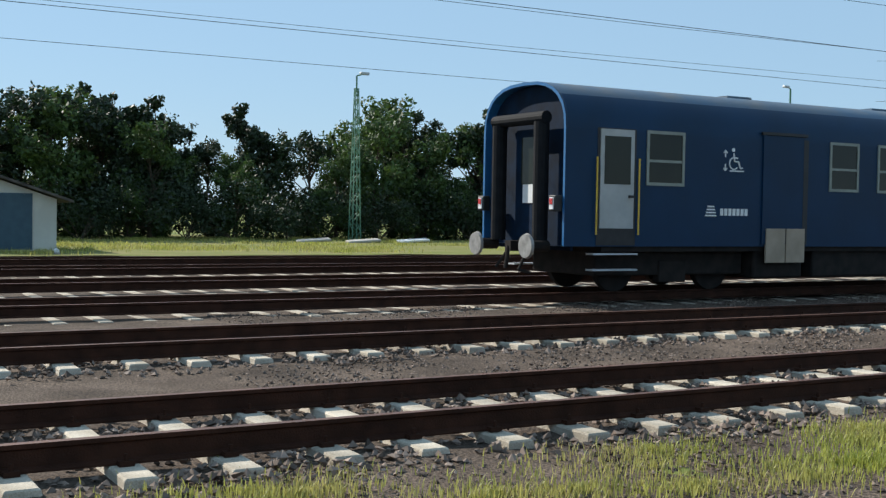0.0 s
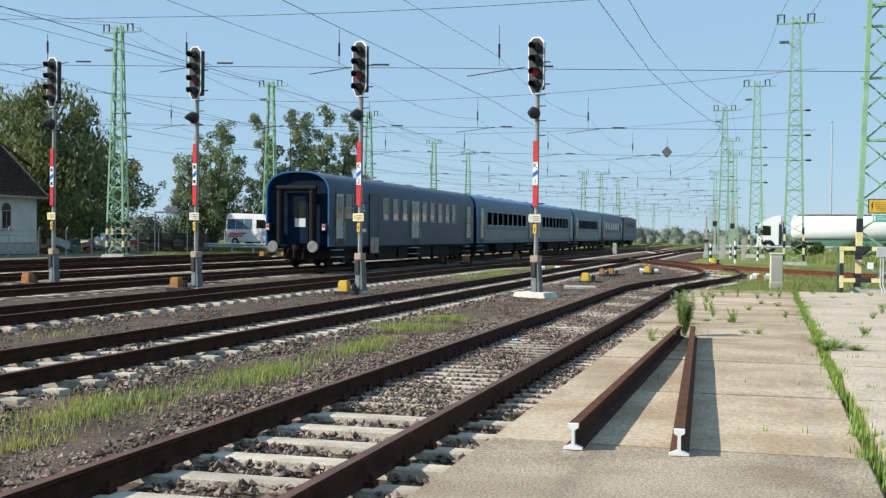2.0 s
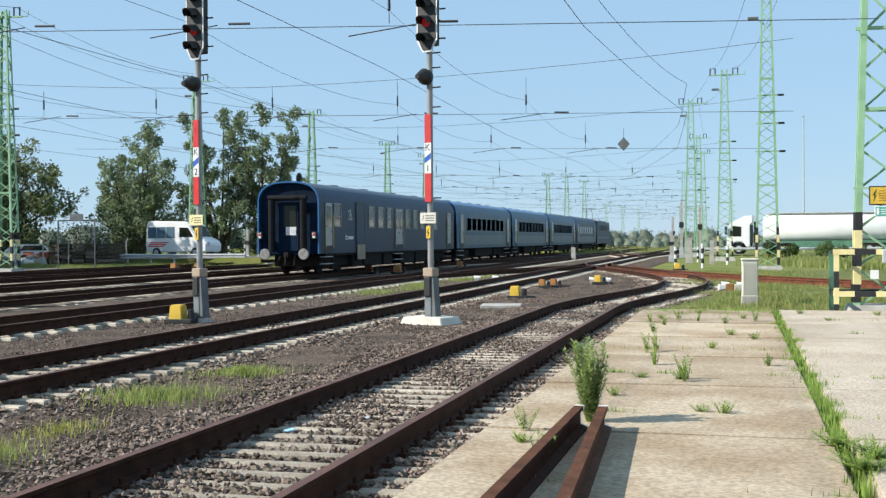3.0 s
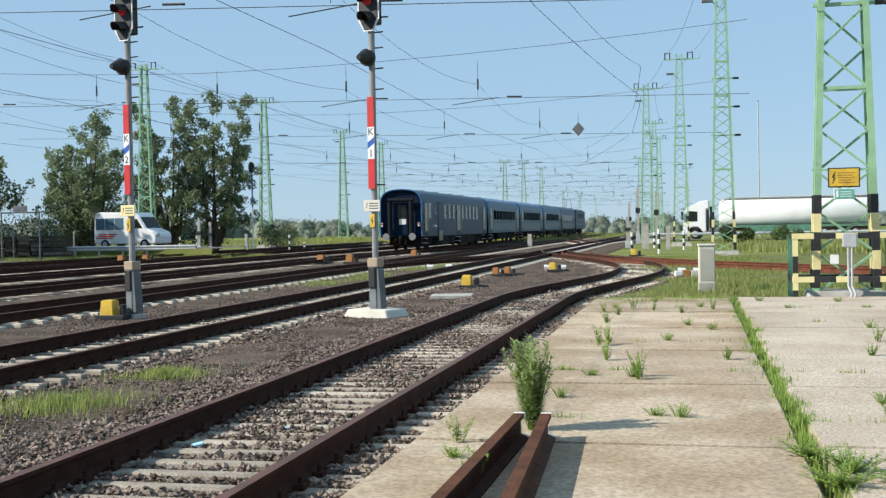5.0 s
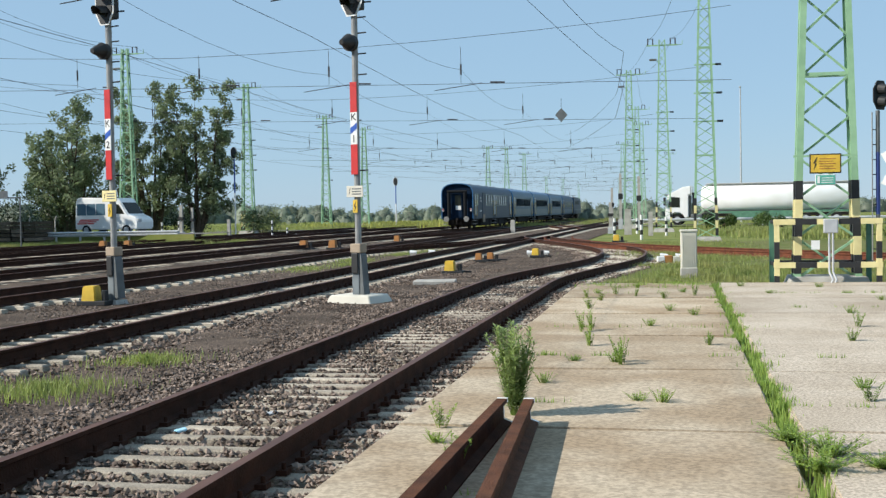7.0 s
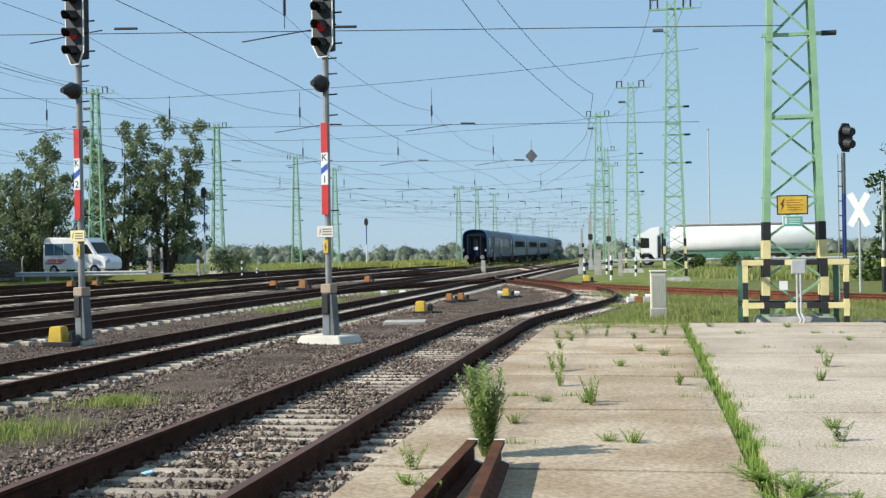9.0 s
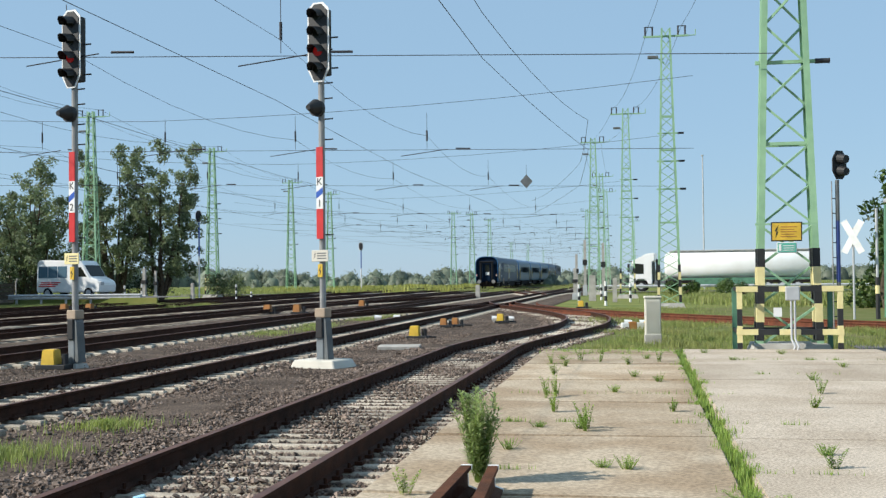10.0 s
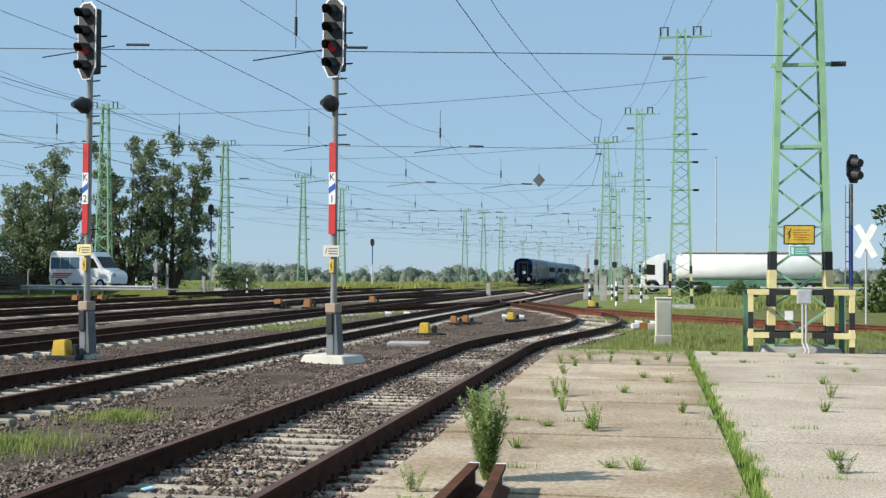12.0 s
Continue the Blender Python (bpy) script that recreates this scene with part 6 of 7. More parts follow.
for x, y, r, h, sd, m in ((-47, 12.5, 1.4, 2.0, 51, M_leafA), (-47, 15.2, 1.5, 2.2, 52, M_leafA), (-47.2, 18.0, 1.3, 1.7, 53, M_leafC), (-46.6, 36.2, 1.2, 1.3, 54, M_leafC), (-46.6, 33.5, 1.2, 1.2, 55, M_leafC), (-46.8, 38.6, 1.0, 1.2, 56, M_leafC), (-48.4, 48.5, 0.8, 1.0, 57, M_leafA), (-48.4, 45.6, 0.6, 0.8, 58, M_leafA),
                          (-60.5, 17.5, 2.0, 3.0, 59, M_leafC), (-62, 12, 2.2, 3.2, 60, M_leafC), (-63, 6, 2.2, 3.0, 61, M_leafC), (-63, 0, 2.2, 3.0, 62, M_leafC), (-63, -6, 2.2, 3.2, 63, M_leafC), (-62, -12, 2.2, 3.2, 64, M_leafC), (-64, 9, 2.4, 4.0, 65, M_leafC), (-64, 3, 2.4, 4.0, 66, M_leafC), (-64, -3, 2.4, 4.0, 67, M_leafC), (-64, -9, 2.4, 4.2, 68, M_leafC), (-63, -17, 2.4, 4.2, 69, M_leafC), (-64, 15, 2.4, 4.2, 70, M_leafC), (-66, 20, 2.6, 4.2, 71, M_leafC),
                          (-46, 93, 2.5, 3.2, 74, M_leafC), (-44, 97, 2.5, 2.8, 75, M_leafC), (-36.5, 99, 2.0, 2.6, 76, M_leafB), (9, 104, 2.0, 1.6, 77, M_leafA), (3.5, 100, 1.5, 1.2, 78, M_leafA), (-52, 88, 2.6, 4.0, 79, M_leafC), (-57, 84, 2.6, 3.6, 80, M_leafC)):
    bush(x, y, r, h, sd, m)


# ---- far edge of the plain ----
def far_hedge():
    """Rounded lumps of bushes with ragged leafy edges, row behind row."""
    rng = np.random.default_rng(91)
    L, V, F = [], [], []
    spots = [(x + rng.uniform(-1, 1), 330 + 40 * math.sin(x * 0.013) + rng.uniform(-25, 8), rng.uniform(1.6, 4.4)) for x in np.arange(-420, 300, 1.0)]
    spots += [(-115 + rng.uniform(-6, 6), y, rng.uniform(3.0, 5.0)) for y in np.arange(60, 330, 2.5)]
    spots += [(rng.uniform(-75, 10), rng.uniform(200, 290), rng.uniform(0.8, 2.2)) for _ in range(150)]
    nu, nv = 9, 5
    for x, y, h in spots:
        w = h * rng.uniform(0.5, 0.8)
        k = len(V)
        ph = rng.uniform(0, 6)
        for j in range(nv):
            e = 0.5 * math.pi * j / (nv - 0.6)
            for i in range(nu):
                a = math.tau * i / nu
                q = 1 + 0.28 * noise.noise((x + 3 * math.cos(a), y + 3 * math.sin(a), j + ph))
                V.append((x + w * q * math.cos(a) * math.cos(e), y + w * q * math.sin(a) * math.cos(e), -0.1 + h * q * math.sin(e) * 0.92))
        for j in range(nv - 1):
            for i in range(nu):
                F.append((k + j * nu + i, k + j * nu + (i + 1) % nu, k + (j + 1) * nu + (i + 1) % nu, k + (j + 1) * nu + i))
        F.append(tuple(k + (nv - 1) * nu + i for i in range(nu)))
        L.append((x, y, h * 0.4, h * 0.66))
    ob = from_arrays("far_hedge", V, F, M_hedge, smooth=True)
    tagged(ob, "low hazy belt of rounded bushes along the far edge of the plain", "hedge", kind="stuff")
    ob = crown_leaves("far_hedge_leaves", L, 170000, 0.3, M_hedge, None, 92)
    tagged(ob, "ragged leaves on the belt of far bushes", "hedge", kind="stuff")


far_hedge()


# ---- vehicles ----
def wheel(parent, x, y, r, w, s):
    bm = bmesh.new()
    add_tube(bm, (x, y, r), (x, y + s * w, r), r, 20)
    t = part("tyre", bm, M_tyre, parent)
    bm = bmesh.new()
    add_tube(bm, (x, y + s * w, r), (x, y + s * (w + 0.02), r), r * 0.58, 16)
    part("rim", bm, M_galv, t)


def tanker():
    t = thing("tank_truck", pose(-0.9, 119.2, 0.05, 0, 0, -7))
    tagged(t, "white tank lorry with white cab waiting on the road", "lorry")
    cab = [(0.0, 0.55), (0.5, 0.55), (0.62, 1.0), (0.9, 1.2), (1.5, 1.2), (1.78, 1.0), (1.9, 0.7), (2.3, 0.7), (2.3, 2.95), (2.55, 3.05), (2.55, 3.85), (1.7, 3.75), (0.75, 3.25), (0.35, 3.05), (0.22, 2.85), (0.05, 1.75)]
    c = prism("cab", cab, "y", -1.22, 1.22, M_tank, t, bevel=0.06)
    prism("windscreen", [(0.035, 1.75), (0.2, 2.82), (0.26, 2.82), (0.1, 1.75)], "y", -1.1, 1.1, M_glass, c)
    prism("side_window", [(0.28, 1.75), (1.45, 1.75), (1.45, 2.72), (0.5, 2.8)], "y", -1.24, -1.215, M_glass, c)
    box("sun_visor", (-0.05, 0.4, -1.15, 1.15, 2.95, 3.05), M_grey, c, bevel=0.02)
    box("bumper", (-0.12, 0.35, -1.2, 1.2, 0.35, 0.85), M_tank, c, bevel=0.06)
    box("mirror", (-0.12, 0.1, -1.52, -1.28, 1.95, 2.75), M_black, c, bevel=0.03)
    box("cab_back", (2.3, 2.36, -1.1, 1.1, 0.9, 2.9), M_black, c)
    tube("exhaust_stack", [(2.75, -0.8, 1.0), (2.75, -0.8, 3.2)], 0.12, M_black, t)
    box("fuel_tank", (2.5, 3.6, -1.2, -0.7, 0.5, 1.05), M_grey, t, bevel=0.08)
    box("chassis", (0.6, 18.0, -0.5, 0.5, 0.75, 1.05), M_under, t)
    L0, L1 = 3.5, 18.3
    n = 28
    bm = bmesh.new()
    rings = []
    for x, k in ((L0, 0.82), (L0 + 0.25, 1.0), (L1 - 0.25, 1.0), (L1, 0.82)):
        rings.append([bm.verts.new((x, 1.22 * k * math.copysign(abs(math.cos(math.tau * i / n)) ** 0.8, math.cos(math.tau * i / n)), 2.55 + 1.32 * k * math.copysign(abs(math.sin(math.tau * i / n)) ** 0.85, math.sin(math.tau * i / n)))) for i in range(n)])
    for a, b in zip(rings, rings[1:]):
        for i in range(n):
            bm.faces.new((a[i], a[(i + 1) % n], b[(i + 1) % n], b[i]))
    bm.faces.new(rings[0][::-1])
    bm.faces.new(rings[-1])
    bmesh.ops.recalc_face_normals(bm, faces=bm.faces[:])
    for f in bm.faces:
        f.smooth = len(f.verts) == 4
    tank = part("tank", bm, M_tank, t)
    for q in (-0.62, 0.62):
        tube("top_rail", [(L0 + 0.5, q, 4.02), (L1 - 0.5, q, 4.02)], 0.05, M_galv, tank, 6)
    box("walkway", (L0 + 0.4, L1 - 0.4, -0.5, 0.5, 3.84, 3.95), M_conc, tank)
    box("side_guard", (6.5, 12.5, -1.2, -1.1, 0.55, 1.15), M_dgreen, t)
    box("hose_tray", (5.2, 17.5, -1.15, -0.9, 1.1, 1.3), M_dgreen, t)
    for x in (1.2, 4.3, 13.4, 14.8, 16.2):
        wheel(t, x, -0.95, 0.52, 0.3, -1)
        wheel(t, x, 0.95, 0.52, 0.3, 1)
    for x in (4.3,):
        box("mudguard", (x - 0.65, x + 0.65, -1.24, -0.9, 1.08, 1.16), M_black, t, bevel=0.02)


tanker()


M_bus = mat("bluish_bus_glass", (0.10, 0.17, 0.22), (0.08, 0.14, 0.19), 0.1, 1.0)


def minibus():
    t = thing("minibus", pose(-42.1, 77.4, 0.5, 0, 0, -8))
    tagged(t, "white minibus with dark windows standing on the road", "minibus")
    prof = [(0, 0.35), (5.2, 0.35), (5.25, 0.95), (5.05, 1.2), (4.45, 1.42), (3.85, 2.3), (3.55, 2.58), (0.3, 2.66), (0.08, 2.48), (0, 1.2)]
    b = prism("body", prof, "y", -1.0, 1.0, M_tank, t, bevel=0.07)
    for x0, x1 in ((0.2, 0.95), (1.0, 1.75), (1.8, 2.55)):
        box("side_window", (x0, x1, -1.012, -0.99, 1.38, 2.2), M_bus, b)
    prism("cab_window", [(2.95, 1.45), (4.15, 1.45), (3.7, 2.12), (2.95, 2.15)], "y", -1.012, -0.99, M_glass, b)
    prism("windscreen", [(3.86, 2.24), (4.42, 1.44), (4.47, 1.45), (3.91, 2.26)], "y", -0.85, 0.85, M_glass, b)
    bm = bmesh.new()
    for k in range(3):
        add_box(bm, 0.2 + k * 0.1, 1.6 + k * 0.2, -1.015, -1.0, 0.75 + k * 0.13, 0.83 + k * 0.13)
    part("red_stripes", bm, M_red, b)
    for x in (0.95, 4.3):
        wheel(t, x, -0.85, 0.34, 0.18, -1)
        wheel(t, x, 0.85, 0.34, 0.18, 1)
    box("headlamp", (5.1, 5.27, -0.9, -0.55, 0.85, 1.1), M_galv, b, bevel=0.02)


minibus()
bk = sheet("road_bank", -9, 9, -3.2, 3.2, 0.5, M_asphalt)
bk.matrix_basis = pose(-40.0, 77.2, 0, 0, 0, -8)
tagged(bk, "short raised stretch of asphalt road", "road", kind="structure")
bs = box("road_kerb", (-9, 9, -3.35, -3.2, -0.1, 0.5), M_field)
bs.matrix_basis = pose(-40.0, 77.2, 0, 0, 0, -8)
tagged(bs, "grassy shoulder under the raised road", "bank", kind="structure")


def guard_rail():
    t = thing("crash_barrier")
    tagged(t, "galvanised steel crash barrier along the road", "crash barrier")
    p0, p1 = Vector((-47, 72.6, 0)), Vector((-33.0, 73.4, 0))
    n = 9
    for i in range(n):
        p = p0.lerp(p1, i / (n - 1))
        box("barrier_post", (p.x - 0.06, p.x + 0.06, p.y - 0.05, p.y + 0.05, -0.1, 0.72), M_galv, t)
    d = (p1 - p0).normalized()
    for z in (0.5, 0.68):
        tube("beam", [p0 + Vector((0, -0.08, z)), p1 + Vector((0, -0.08, z))], 0.09, M_galv, t, 6)


guard_rail()
gr = thing("crash_barrier")
tagged(gr, "galvanised steel crash barrier along the far road", "crash barrier")
for i in range(12):
    box("barrier_post", (-4 + i * 3, -3.9 + i * 3, 113.4, 113.5, -0.1, 0.7), M_galv, gr)
tube("beam", [(-4.5, 113.35, 0.6), (30, 113.35, 0.6)], 0.14, M_galv, gr, 6)


def small_signal(x, y, h, label):
    t = thing("railway_signal", pose(x, y, 0))
    tagged(t, label, "railway signal", "far signals")
    tube("post", [(0, 0, -0.05), (0, 0, h * 0.55)], 0.07, M_white, t)
    tube("upper_post", [(0, 0, h * 0.55), (0, 0, h)], 0.065, M_blue, t)
    prism("head", [(-0.15, h - 0.1), (0.15, h - 0.1), (0.28, h + 0.2), (0.28, h + 0.65), (0.12, h + 0.9), (-0.12, h + 0.9), (-0.28, h + 0.65), (-0.28, h + 0.2)], "y", -0.1, -0.05, M_white, t)
    prism("head_face", [(-0.12, h - 0.06), (0.12, h - 0.06), (0.24, h + 0.22), (0.24, h + 0.63), (0.1, h + 0.86), (-0.1, h + 0.86), (-0.24, h + 0.63), (-0.24, h + 0.22)], "y", -0.13, -0.1, M_black, t)


small_signal(-36.6, 93, 6.6, "far signal with black head and blue post")
small_signal(-34, 140, 5.2, "far signal with black head and blue post")


def striped_bollard(x, y, h, label="short black and white striped post"):
    t = thing("striped_post", pose(x, y, 0))
    tagged(t, label, "post", "striped posts")
    for i in range(5):
        tube("band", [(0, 0, -0.05 + h * i / 5), (0, 0, -0.05 + h * (i + 1) / 5)], 0.08, M_black if i % 2 else M_white, t)


for x, y, h in ((-2.66, 82, 1.1), (-3.6, 70, 1.2), (-1.9, 66, 1.4), (-33, 92, 1.3), (-39.5, 88, 1.4), (-40.5, 87, 1.3), (-31, 90, 0.7), (-0.6, 75, 1.2)):
    striped_bollard(x, y, h)


def concrete_post(x, y, w, h):
    t = thing("concrete_post", pose(x, y, 0))
    tagged(t, "plain grey concrete post among the masts", "post", "concrete posts")
    bm = bmesh.new()
    v = add_box(bm, -w, w, -w, w, -0.06, h)
    for q in v[4:]:
        q.co.x *= 0.85
        q.co.y *= 0.85
    part("shaft", bm, M_conc, t)
    if h > 2.0:
        box("relay_case", (-w * 1.6, w * 1.6, -w * 1.5, w * 1.5, h * 0.54, h * 0.64), M_black, t, bevel=0.02)
        box("base_case", (-w * 1.6, w * 1.6, -w * 1.6, w * 1.6, -0.06, h * 0.18), M_galv, t, bevel=0.02)


for x, y, w, h in ((-3.2, 80, 0.25, 1.7), (-4.6, 84, 0.12, 2.2), (-1.6, 76, 0.15, 1.5), (-12.5, 90, 0.18, 1.0), (-3.0, 98, 0.12, 4.4), (-4.7, 102, 0.12, 4.8), (-5.6, 105, 0.12, 3.6), (-38.6, 86.5, 0.13, 2.6), (-37.8, 86.8, 0.1, 2.4), (-35.2, 88, 0.13, 1.4)):
    concrete_post(x, y, w, h)


def timber_stack(x, y):
    t = thing("sleeper_stack", pose(x, y, 0))
    tagged(t, "stack of dark old timber sleepers", "timber stack")
    r = random.Random(4)
    for k in range(6):
        for i in range(5):
            box("timber", (-2.5 + i * 0.95 + r.uniform(-0.05, 0.05), -1.66 + i * 0.95, -1.2 + r.uniform(-0.08, 0.08), 1.2, -0.05 + k * 0.27, 0.17 + k * 0.27), r.choice((M_bark, M_bark, M_timber)), t)


timber_stack(-44.4, 72.3)


def board_frame():
    t = thing("board_frame", pose(-40.4, 64.2, 0, 0, 0, 15))
    tagged(t, "thin dark steel frame carrying a small grey board", "sign frame")
    for x in (-1.15, 1.15):
        tube("frame_post", [(x, 0, -0.05), (x, 0, 3.0)], 0.05, M_grey, t, 6)
    tube("frame_beam", [(-1.15, 0, 3.0), (1.15, 0, 3.0)], 0.045, M_grey, t, 6)
    box("board", (-0.42, 0.42, -0.06, 0.06, 2.98, 3.42), M_post, t, "weathered grey board", 0.02)


board_frame()


def scrap_heap():
    rng = random.Random(41)
    mats = [M_brick, M_white, M_grey, M_conc, M_black, M_blue, M_wood, M_rust]
    for i in range(70):
        y = rng.uniform(56, 80)
        x = -50 - rng.uniform(0, 6)
        s = rng.uniform(0.25, 0.7)
        z = rng.uniform(0, 0.7) * (1 if i % 3 else 0)
        b = box("scrap", (-s, s, -s * 0.8, s * 0.8, -s * 0.5, s * 0.4), mats[i % 8], None, bevel=0.06)
        b.matrix_basis = pose(x, y, max(0.1, z), rng.uniform(-25, 25), rng.uniform(-25, 25), rng.uniform(0, 180))
        tagged(b, "battered piece of scrap on a heap", "scrap", "scrap heap")


scrap_heap()


def parked_car(x, y, rz, paint, label):
    t = thing("parked_car", pose(x, y, 0, 0, 0, rz))
    tagged(t, label, "car", "parked cars")
    b = prism("body", [(0, 0.3), (4.2, 0.3), (4.25, 0.7), (3.2, 0.95), (2.6, 1.45), (0.8, 1.48), (0.1, 0.95)], "y", -0.85, 0.85, paint, t, bevel=0.06)
    prism("side_window", [(0.6, 1.0), (2.85, 1.0), (2.5, 1.38), (0.95, 1.4)], "y", -0.862, 0.862, M_glass, b)
    for xx in (0.8, 3.4):
        wheel(t, xx, -0.72, 0.31, 0.14, -1)
        wheel(t, xx, 0.72, 0.31, 0.14, 1)


parked_car(-56, 70, 80, M_red, "small red car parked behind the fence")
parked_car(-55, 78, 60, M_white, "white car parked behind the fence")


def covered_motorbike(x, y):
    t = thing("motorbike", pose(x, y, 0))
    tagged(t, "grey motorbike under a crumpled cover beside the fence", "motorbike")
    for dy in (-0.6, 0.6):
        bm = bmesh.new()
        add_tube(bm, (-0.06, dy, 0.26), (0.06, dy, 0.26), 0.3, 16)
        part("tyre", bm, M_tyre, t)
    prism("cover", [(-0.7, 0.45), (-0.3, 0.95), (0.1, 0.85), (0.45, 1.2), (0.65, 0.9), (0.8, 0.4), (0.0, 0.3)], "x", -0.22, 0.22, M_galv, t, bevel=0.06)


covered_motorbike(-46.2, 8.6)


def rubble(x, y, label, m):
    b = box("rubble_sheet", (-0.9, 0.9, -0.5, 0.5, -0.02, 0.12), m, None, bevel=0.05)
    b.matrix_basis = pose(x, y, 0.02, 3, -4, 75)
    tagged(b, label, "rubble", "clutter on the yard grass")


rubble(-58, 5.6, "white sheet lying on the yard grass", M_white)
rubble(-57, 2.0, "grey slab lying on the yard grass", M_conc)
rubble(-58, -0.5, "grey slab lying on the yard grass", M_conc)
rubble(-45, -19.8, "pale slab lying on the yard grass", M_conc)
for x, y, m, lb in ((-3.75, 8.3, M_litter, "crushed light blue plastic wrapper between the rails"), (-3.3, 9.1, M_galv, "crushed silver wrapper between the rails"), (-2.5, 14.3, M_white, "white plastic scrap beside the rail")):
    b = box("litter", (-0.05, 0.05, -0.03, 0.03, 0.0, 0.025), m, None, bevel=0.015)
    b.matrix_basis = pose(x, y, 0.0, 8, -10, 35)
    tagged(b, lb, "litter", "litter")


# ---- overhead wires ----
def wire(name, pts, r, sag, label, parent=None):
    line = [Vector(pts[0])]
    for p, q in zip(pts, pts[1:]):
        p, q = Vector(p), Vector(q)
        n = 6
        line += [p.lerp(q, i / n) - Vector((0, 0, sag * 4 * i / n * (1 - i / n))) for i in range(1, n + 1)]
    vs, fs = [], []
    for i, c in enumerate(line):
        d = (line[min(i + 1, len(line) - 1)] - line[max(i - 1, 0)]).normalized()
        a = d.cross(Vector((0, 0, 1))).normalized()
        b = a.cross(d)
        vs += [c + (a * u + b * v) * r * 0.75 for u, v in ((1, 0), (0, 1), (-1, 0), (0, -1))]
    for i in range(len(line) - 1):
        fs += [(4 * i + k, 4 * i + (k + 1) % 4, 4 * i + 4 + (k + 1) % 4, 4 * i + 4 + k) for k in range(4)]
    ob = from_arrays(name, vs, fs, M_wire, parent)
    if not parent:
        tagged(ob, label, "overhead wire", "overhead wires")
    return ob


SPANS = [(24.9, 2.9, -43), (43, 2.0, -40), (61, 1.5, -39), (89.5, -0.9, -40.6), (112, -4.3, -40.6), (128, -4.4, -42), (145.7, -4.6, -44), (172.4, -4.8, -44.8), (196, -7, -40), (222.7, -9.8, -35.5), (251, -5, -32), (300, -6, -38)]
for y, xr, xl in SPANS:
    t = thing("headspan")
    tagged(t, "thin cross-span wires with droppers and insulators over the tracks", "overhead wire", "overhead wires")
    zl = 8.1 if y < 30 else 7.3
    wire("lower_wire", [(xr, y, 6.25), (xl, y + 1, zl)], 0.012, 0.0, "", t)
    wire("upper_wire", [(xr, y, 8.9), ((xr + xl) / 2, y, zl + 0.6), (xl, y + 1, zl + 2.2)], 0.011, 0.25, "", t)
    for tx in TRACK_X[1:6]:
        lift = (zl - 6.25) * (xr - tx) / (xr - xl) - 0.05
        bm = bmesh.new()
        add_tube(bm, (tx + 0.4, y, 6.3 + lift), (tx + 0.4, y, 7.75 + lift * 0.5), 0.01, 4)
        add_tube(bm, (tx + 0.4, y, 6.6 + lift), (tx + 0.4, y, 7.0 + lift), 0.035, 8)
        part("dropper", bm, M_wire, t)
        bm = bmesh.new()
        add_tube(bm, (tx + 1.5, y, 6.29 + lift), (tx + 2.05, y, 6.27 + lift), 0.03, 8)
        part("insulator", bm, M_wire, t)
        bm = bmesh.new()
        add_tube(bm, (tx + 1.2, y, 6.27 + lift), (tx - 0.6, y, 6.05 + lift), 0.014, 6)
        part("steady_arm", bm, M_wire, t)
for k, tx in enumerate(TRACK_X[1:6]):
    ys = [-70] + [s[0] for s in SPANS]
    zig = [(0.28 if i % 2 else -0.28) for i in range(len(ys))]
    wire("contact_wire", [(tx + z, y, 5.65) for y, z in zip(ys, zig)], 0.009, 0.02, "thin contact wire above the track")
    wire("messenger_wire", [(tx + 0.4, y, 7.0) for y in ys], 0.008, 0.45, "thin messenger wire above the track")
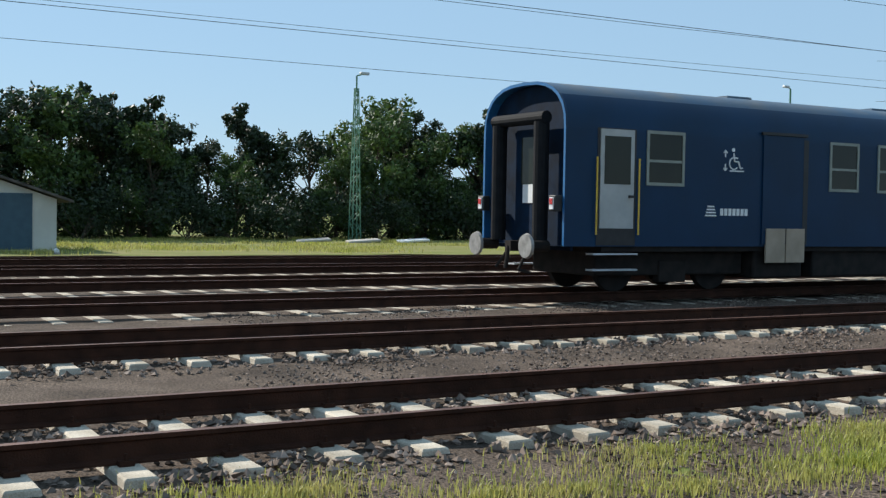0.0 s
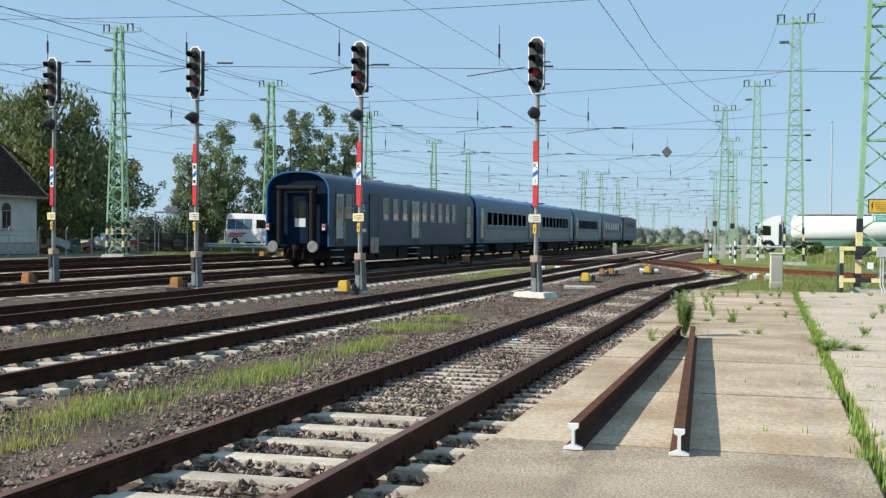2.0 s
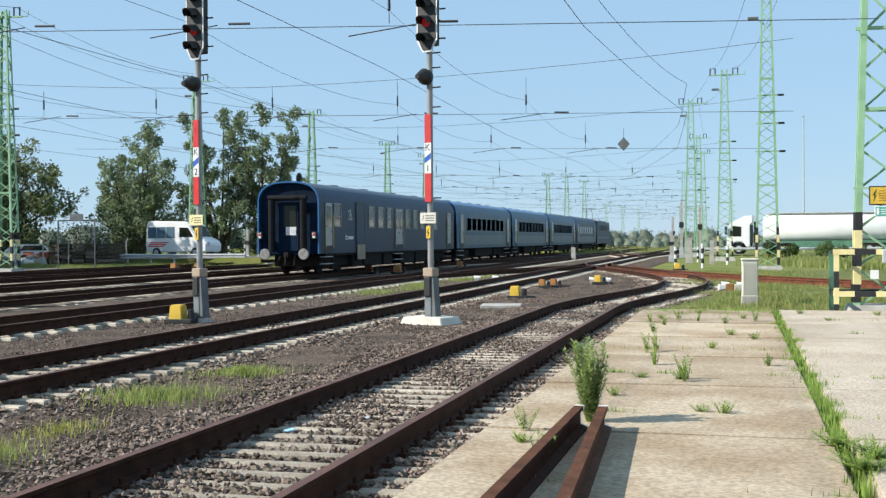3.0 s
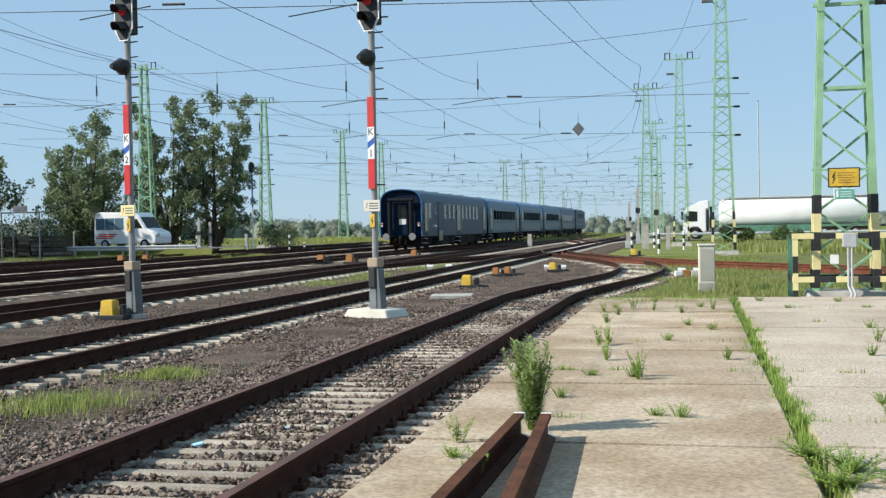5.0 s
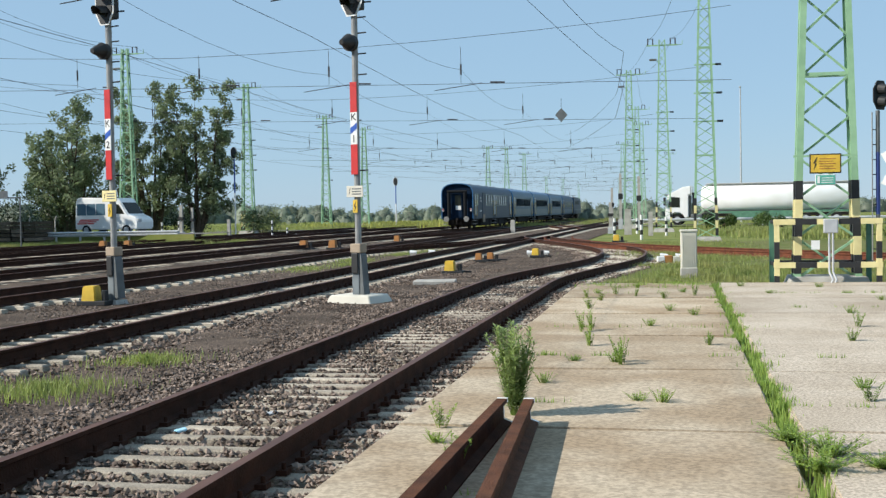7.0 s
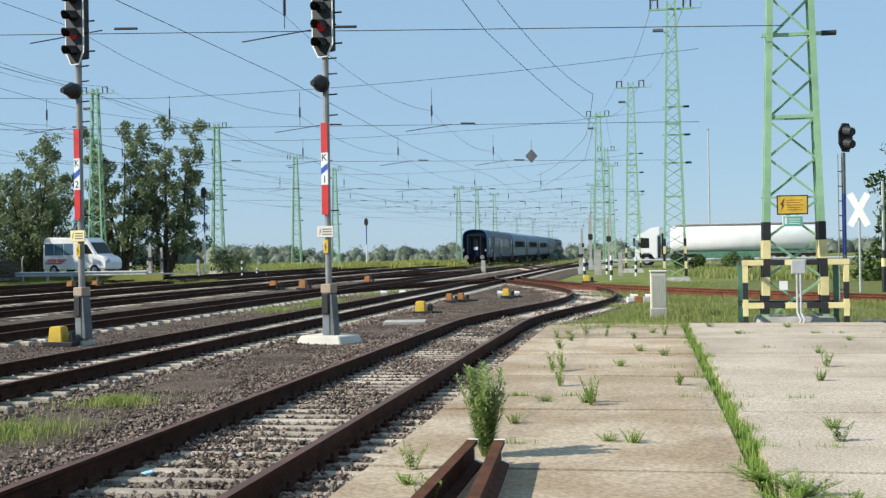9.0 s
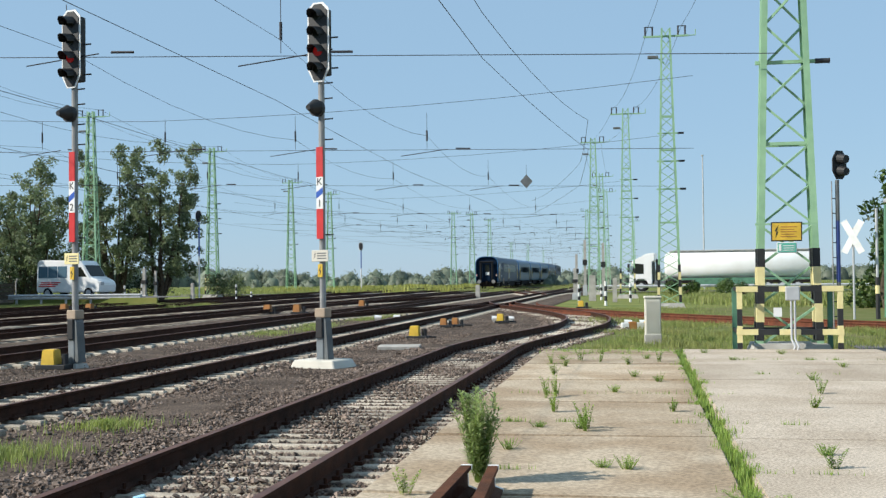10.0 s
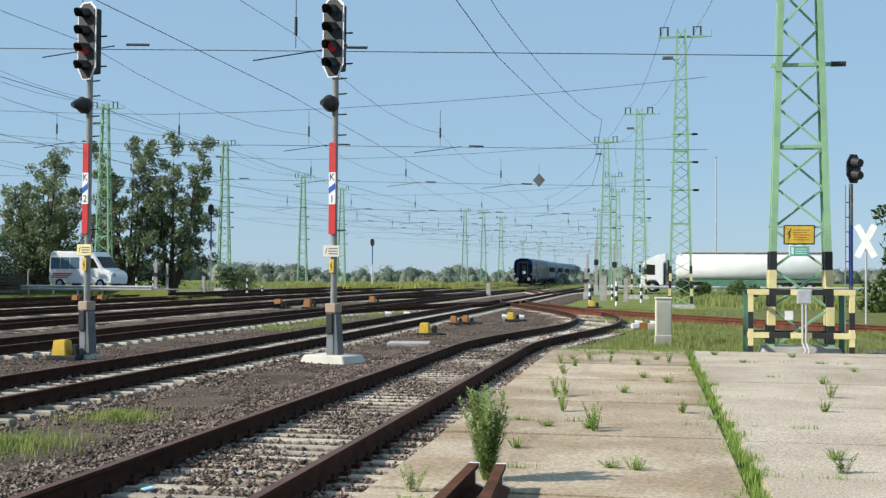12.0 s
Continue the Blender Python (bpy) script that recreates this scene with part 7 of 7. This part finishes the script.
for pts in ([(2.2, 25.3, 14.6), (0.6, 60.8, 14.5), (-1.8, 89.5, 14.5), (-5.2, 112, 14.5), (-5.5, 145.7, 14.5)], [(3.9, 25.3, 14.6), (2.3, 60.8, 14.5), (-0.1, 89.5, 14.5), (-3.5, 112, 14.5), (-3.8, 145.7, 14.5)], [(-43.8, -20, 14.4), (-43.8, 31.6, 14.4), (-39.9, 54.9, 14.5), (-41.5, 81.5, 14.5), (-41.5, 106.6, 14.5), (-45, 143.6, 14.5)], [(-42.2, -20, 14.4), (-42.2, 31.6, 14.4), (-38.2, 54.9, 14.5), (-39.8, 81.5, 14.5), (-39.8, 106.6, 14.5), (-43.3, 143.6, 14.5)]):
    wire("feeder_wire", pts, 0.014, 0.8, "feeder wire between the mast tops")
wire("catenary_wire", [(-3.6, -10, 6.9), (-3.3, 24.9, 6.4), (-1.8, 43, 6.3), (-3.0, 60, 6.3), (-8.0, 87, 6.3)], 0.012, 0.1, "catenary wire following the curved track")
wire("catenary_wire", [(-3.3, -10, 8.2), (-3.3, 24.9, 7.4), (-1.8, 43, 7.4), (-3.0, 60, 7.4), (-8.0, 87, 7.3)], 0.012, 0.3, "catenary wire following the curved track")
d = thing("diamond_board", pose(-5.7, 59.7, 0))
tagged(d, "small grey diamond board hanging from the overhead wires", "sign")
prism("board", [(0, 6.2), (0.32, 6.56), (0, 6.92), (-0.32, 6.56)], "y", -0.01, 0.01, M_grey, d)
tube("hanger", [(0, 0, 6.9), (0, 0, 7.4)], 0.012, M_wire, d, 4)


# ---- what moves ----
REAR = [(0.0, -13.4), (0.5, -0.35), (1.0, 14.1), (1.5, 26.0), (2.0, 35.2), (2.5, 41.0), (3.0, 45.6), (4.0, 60.0), (5.0, 73.6), (5.5, 79.6), (6.0, 85.4), (6.5, 93.0), (7.0, 99.6), (8.0, 113.5), (9.0, 128.0), (9.5, 135.3), (10.0, 142.8), (10.5, 150.5), (11.0, 157.6), (11.5, 164.9), (12.0, 172.0)]


def motions():
    for vehicle, ahead in TRAIN:
        walk(vehicle, [(t, pose(-18.7, y + ahead, 0)) for t, y in REAR])


motions()
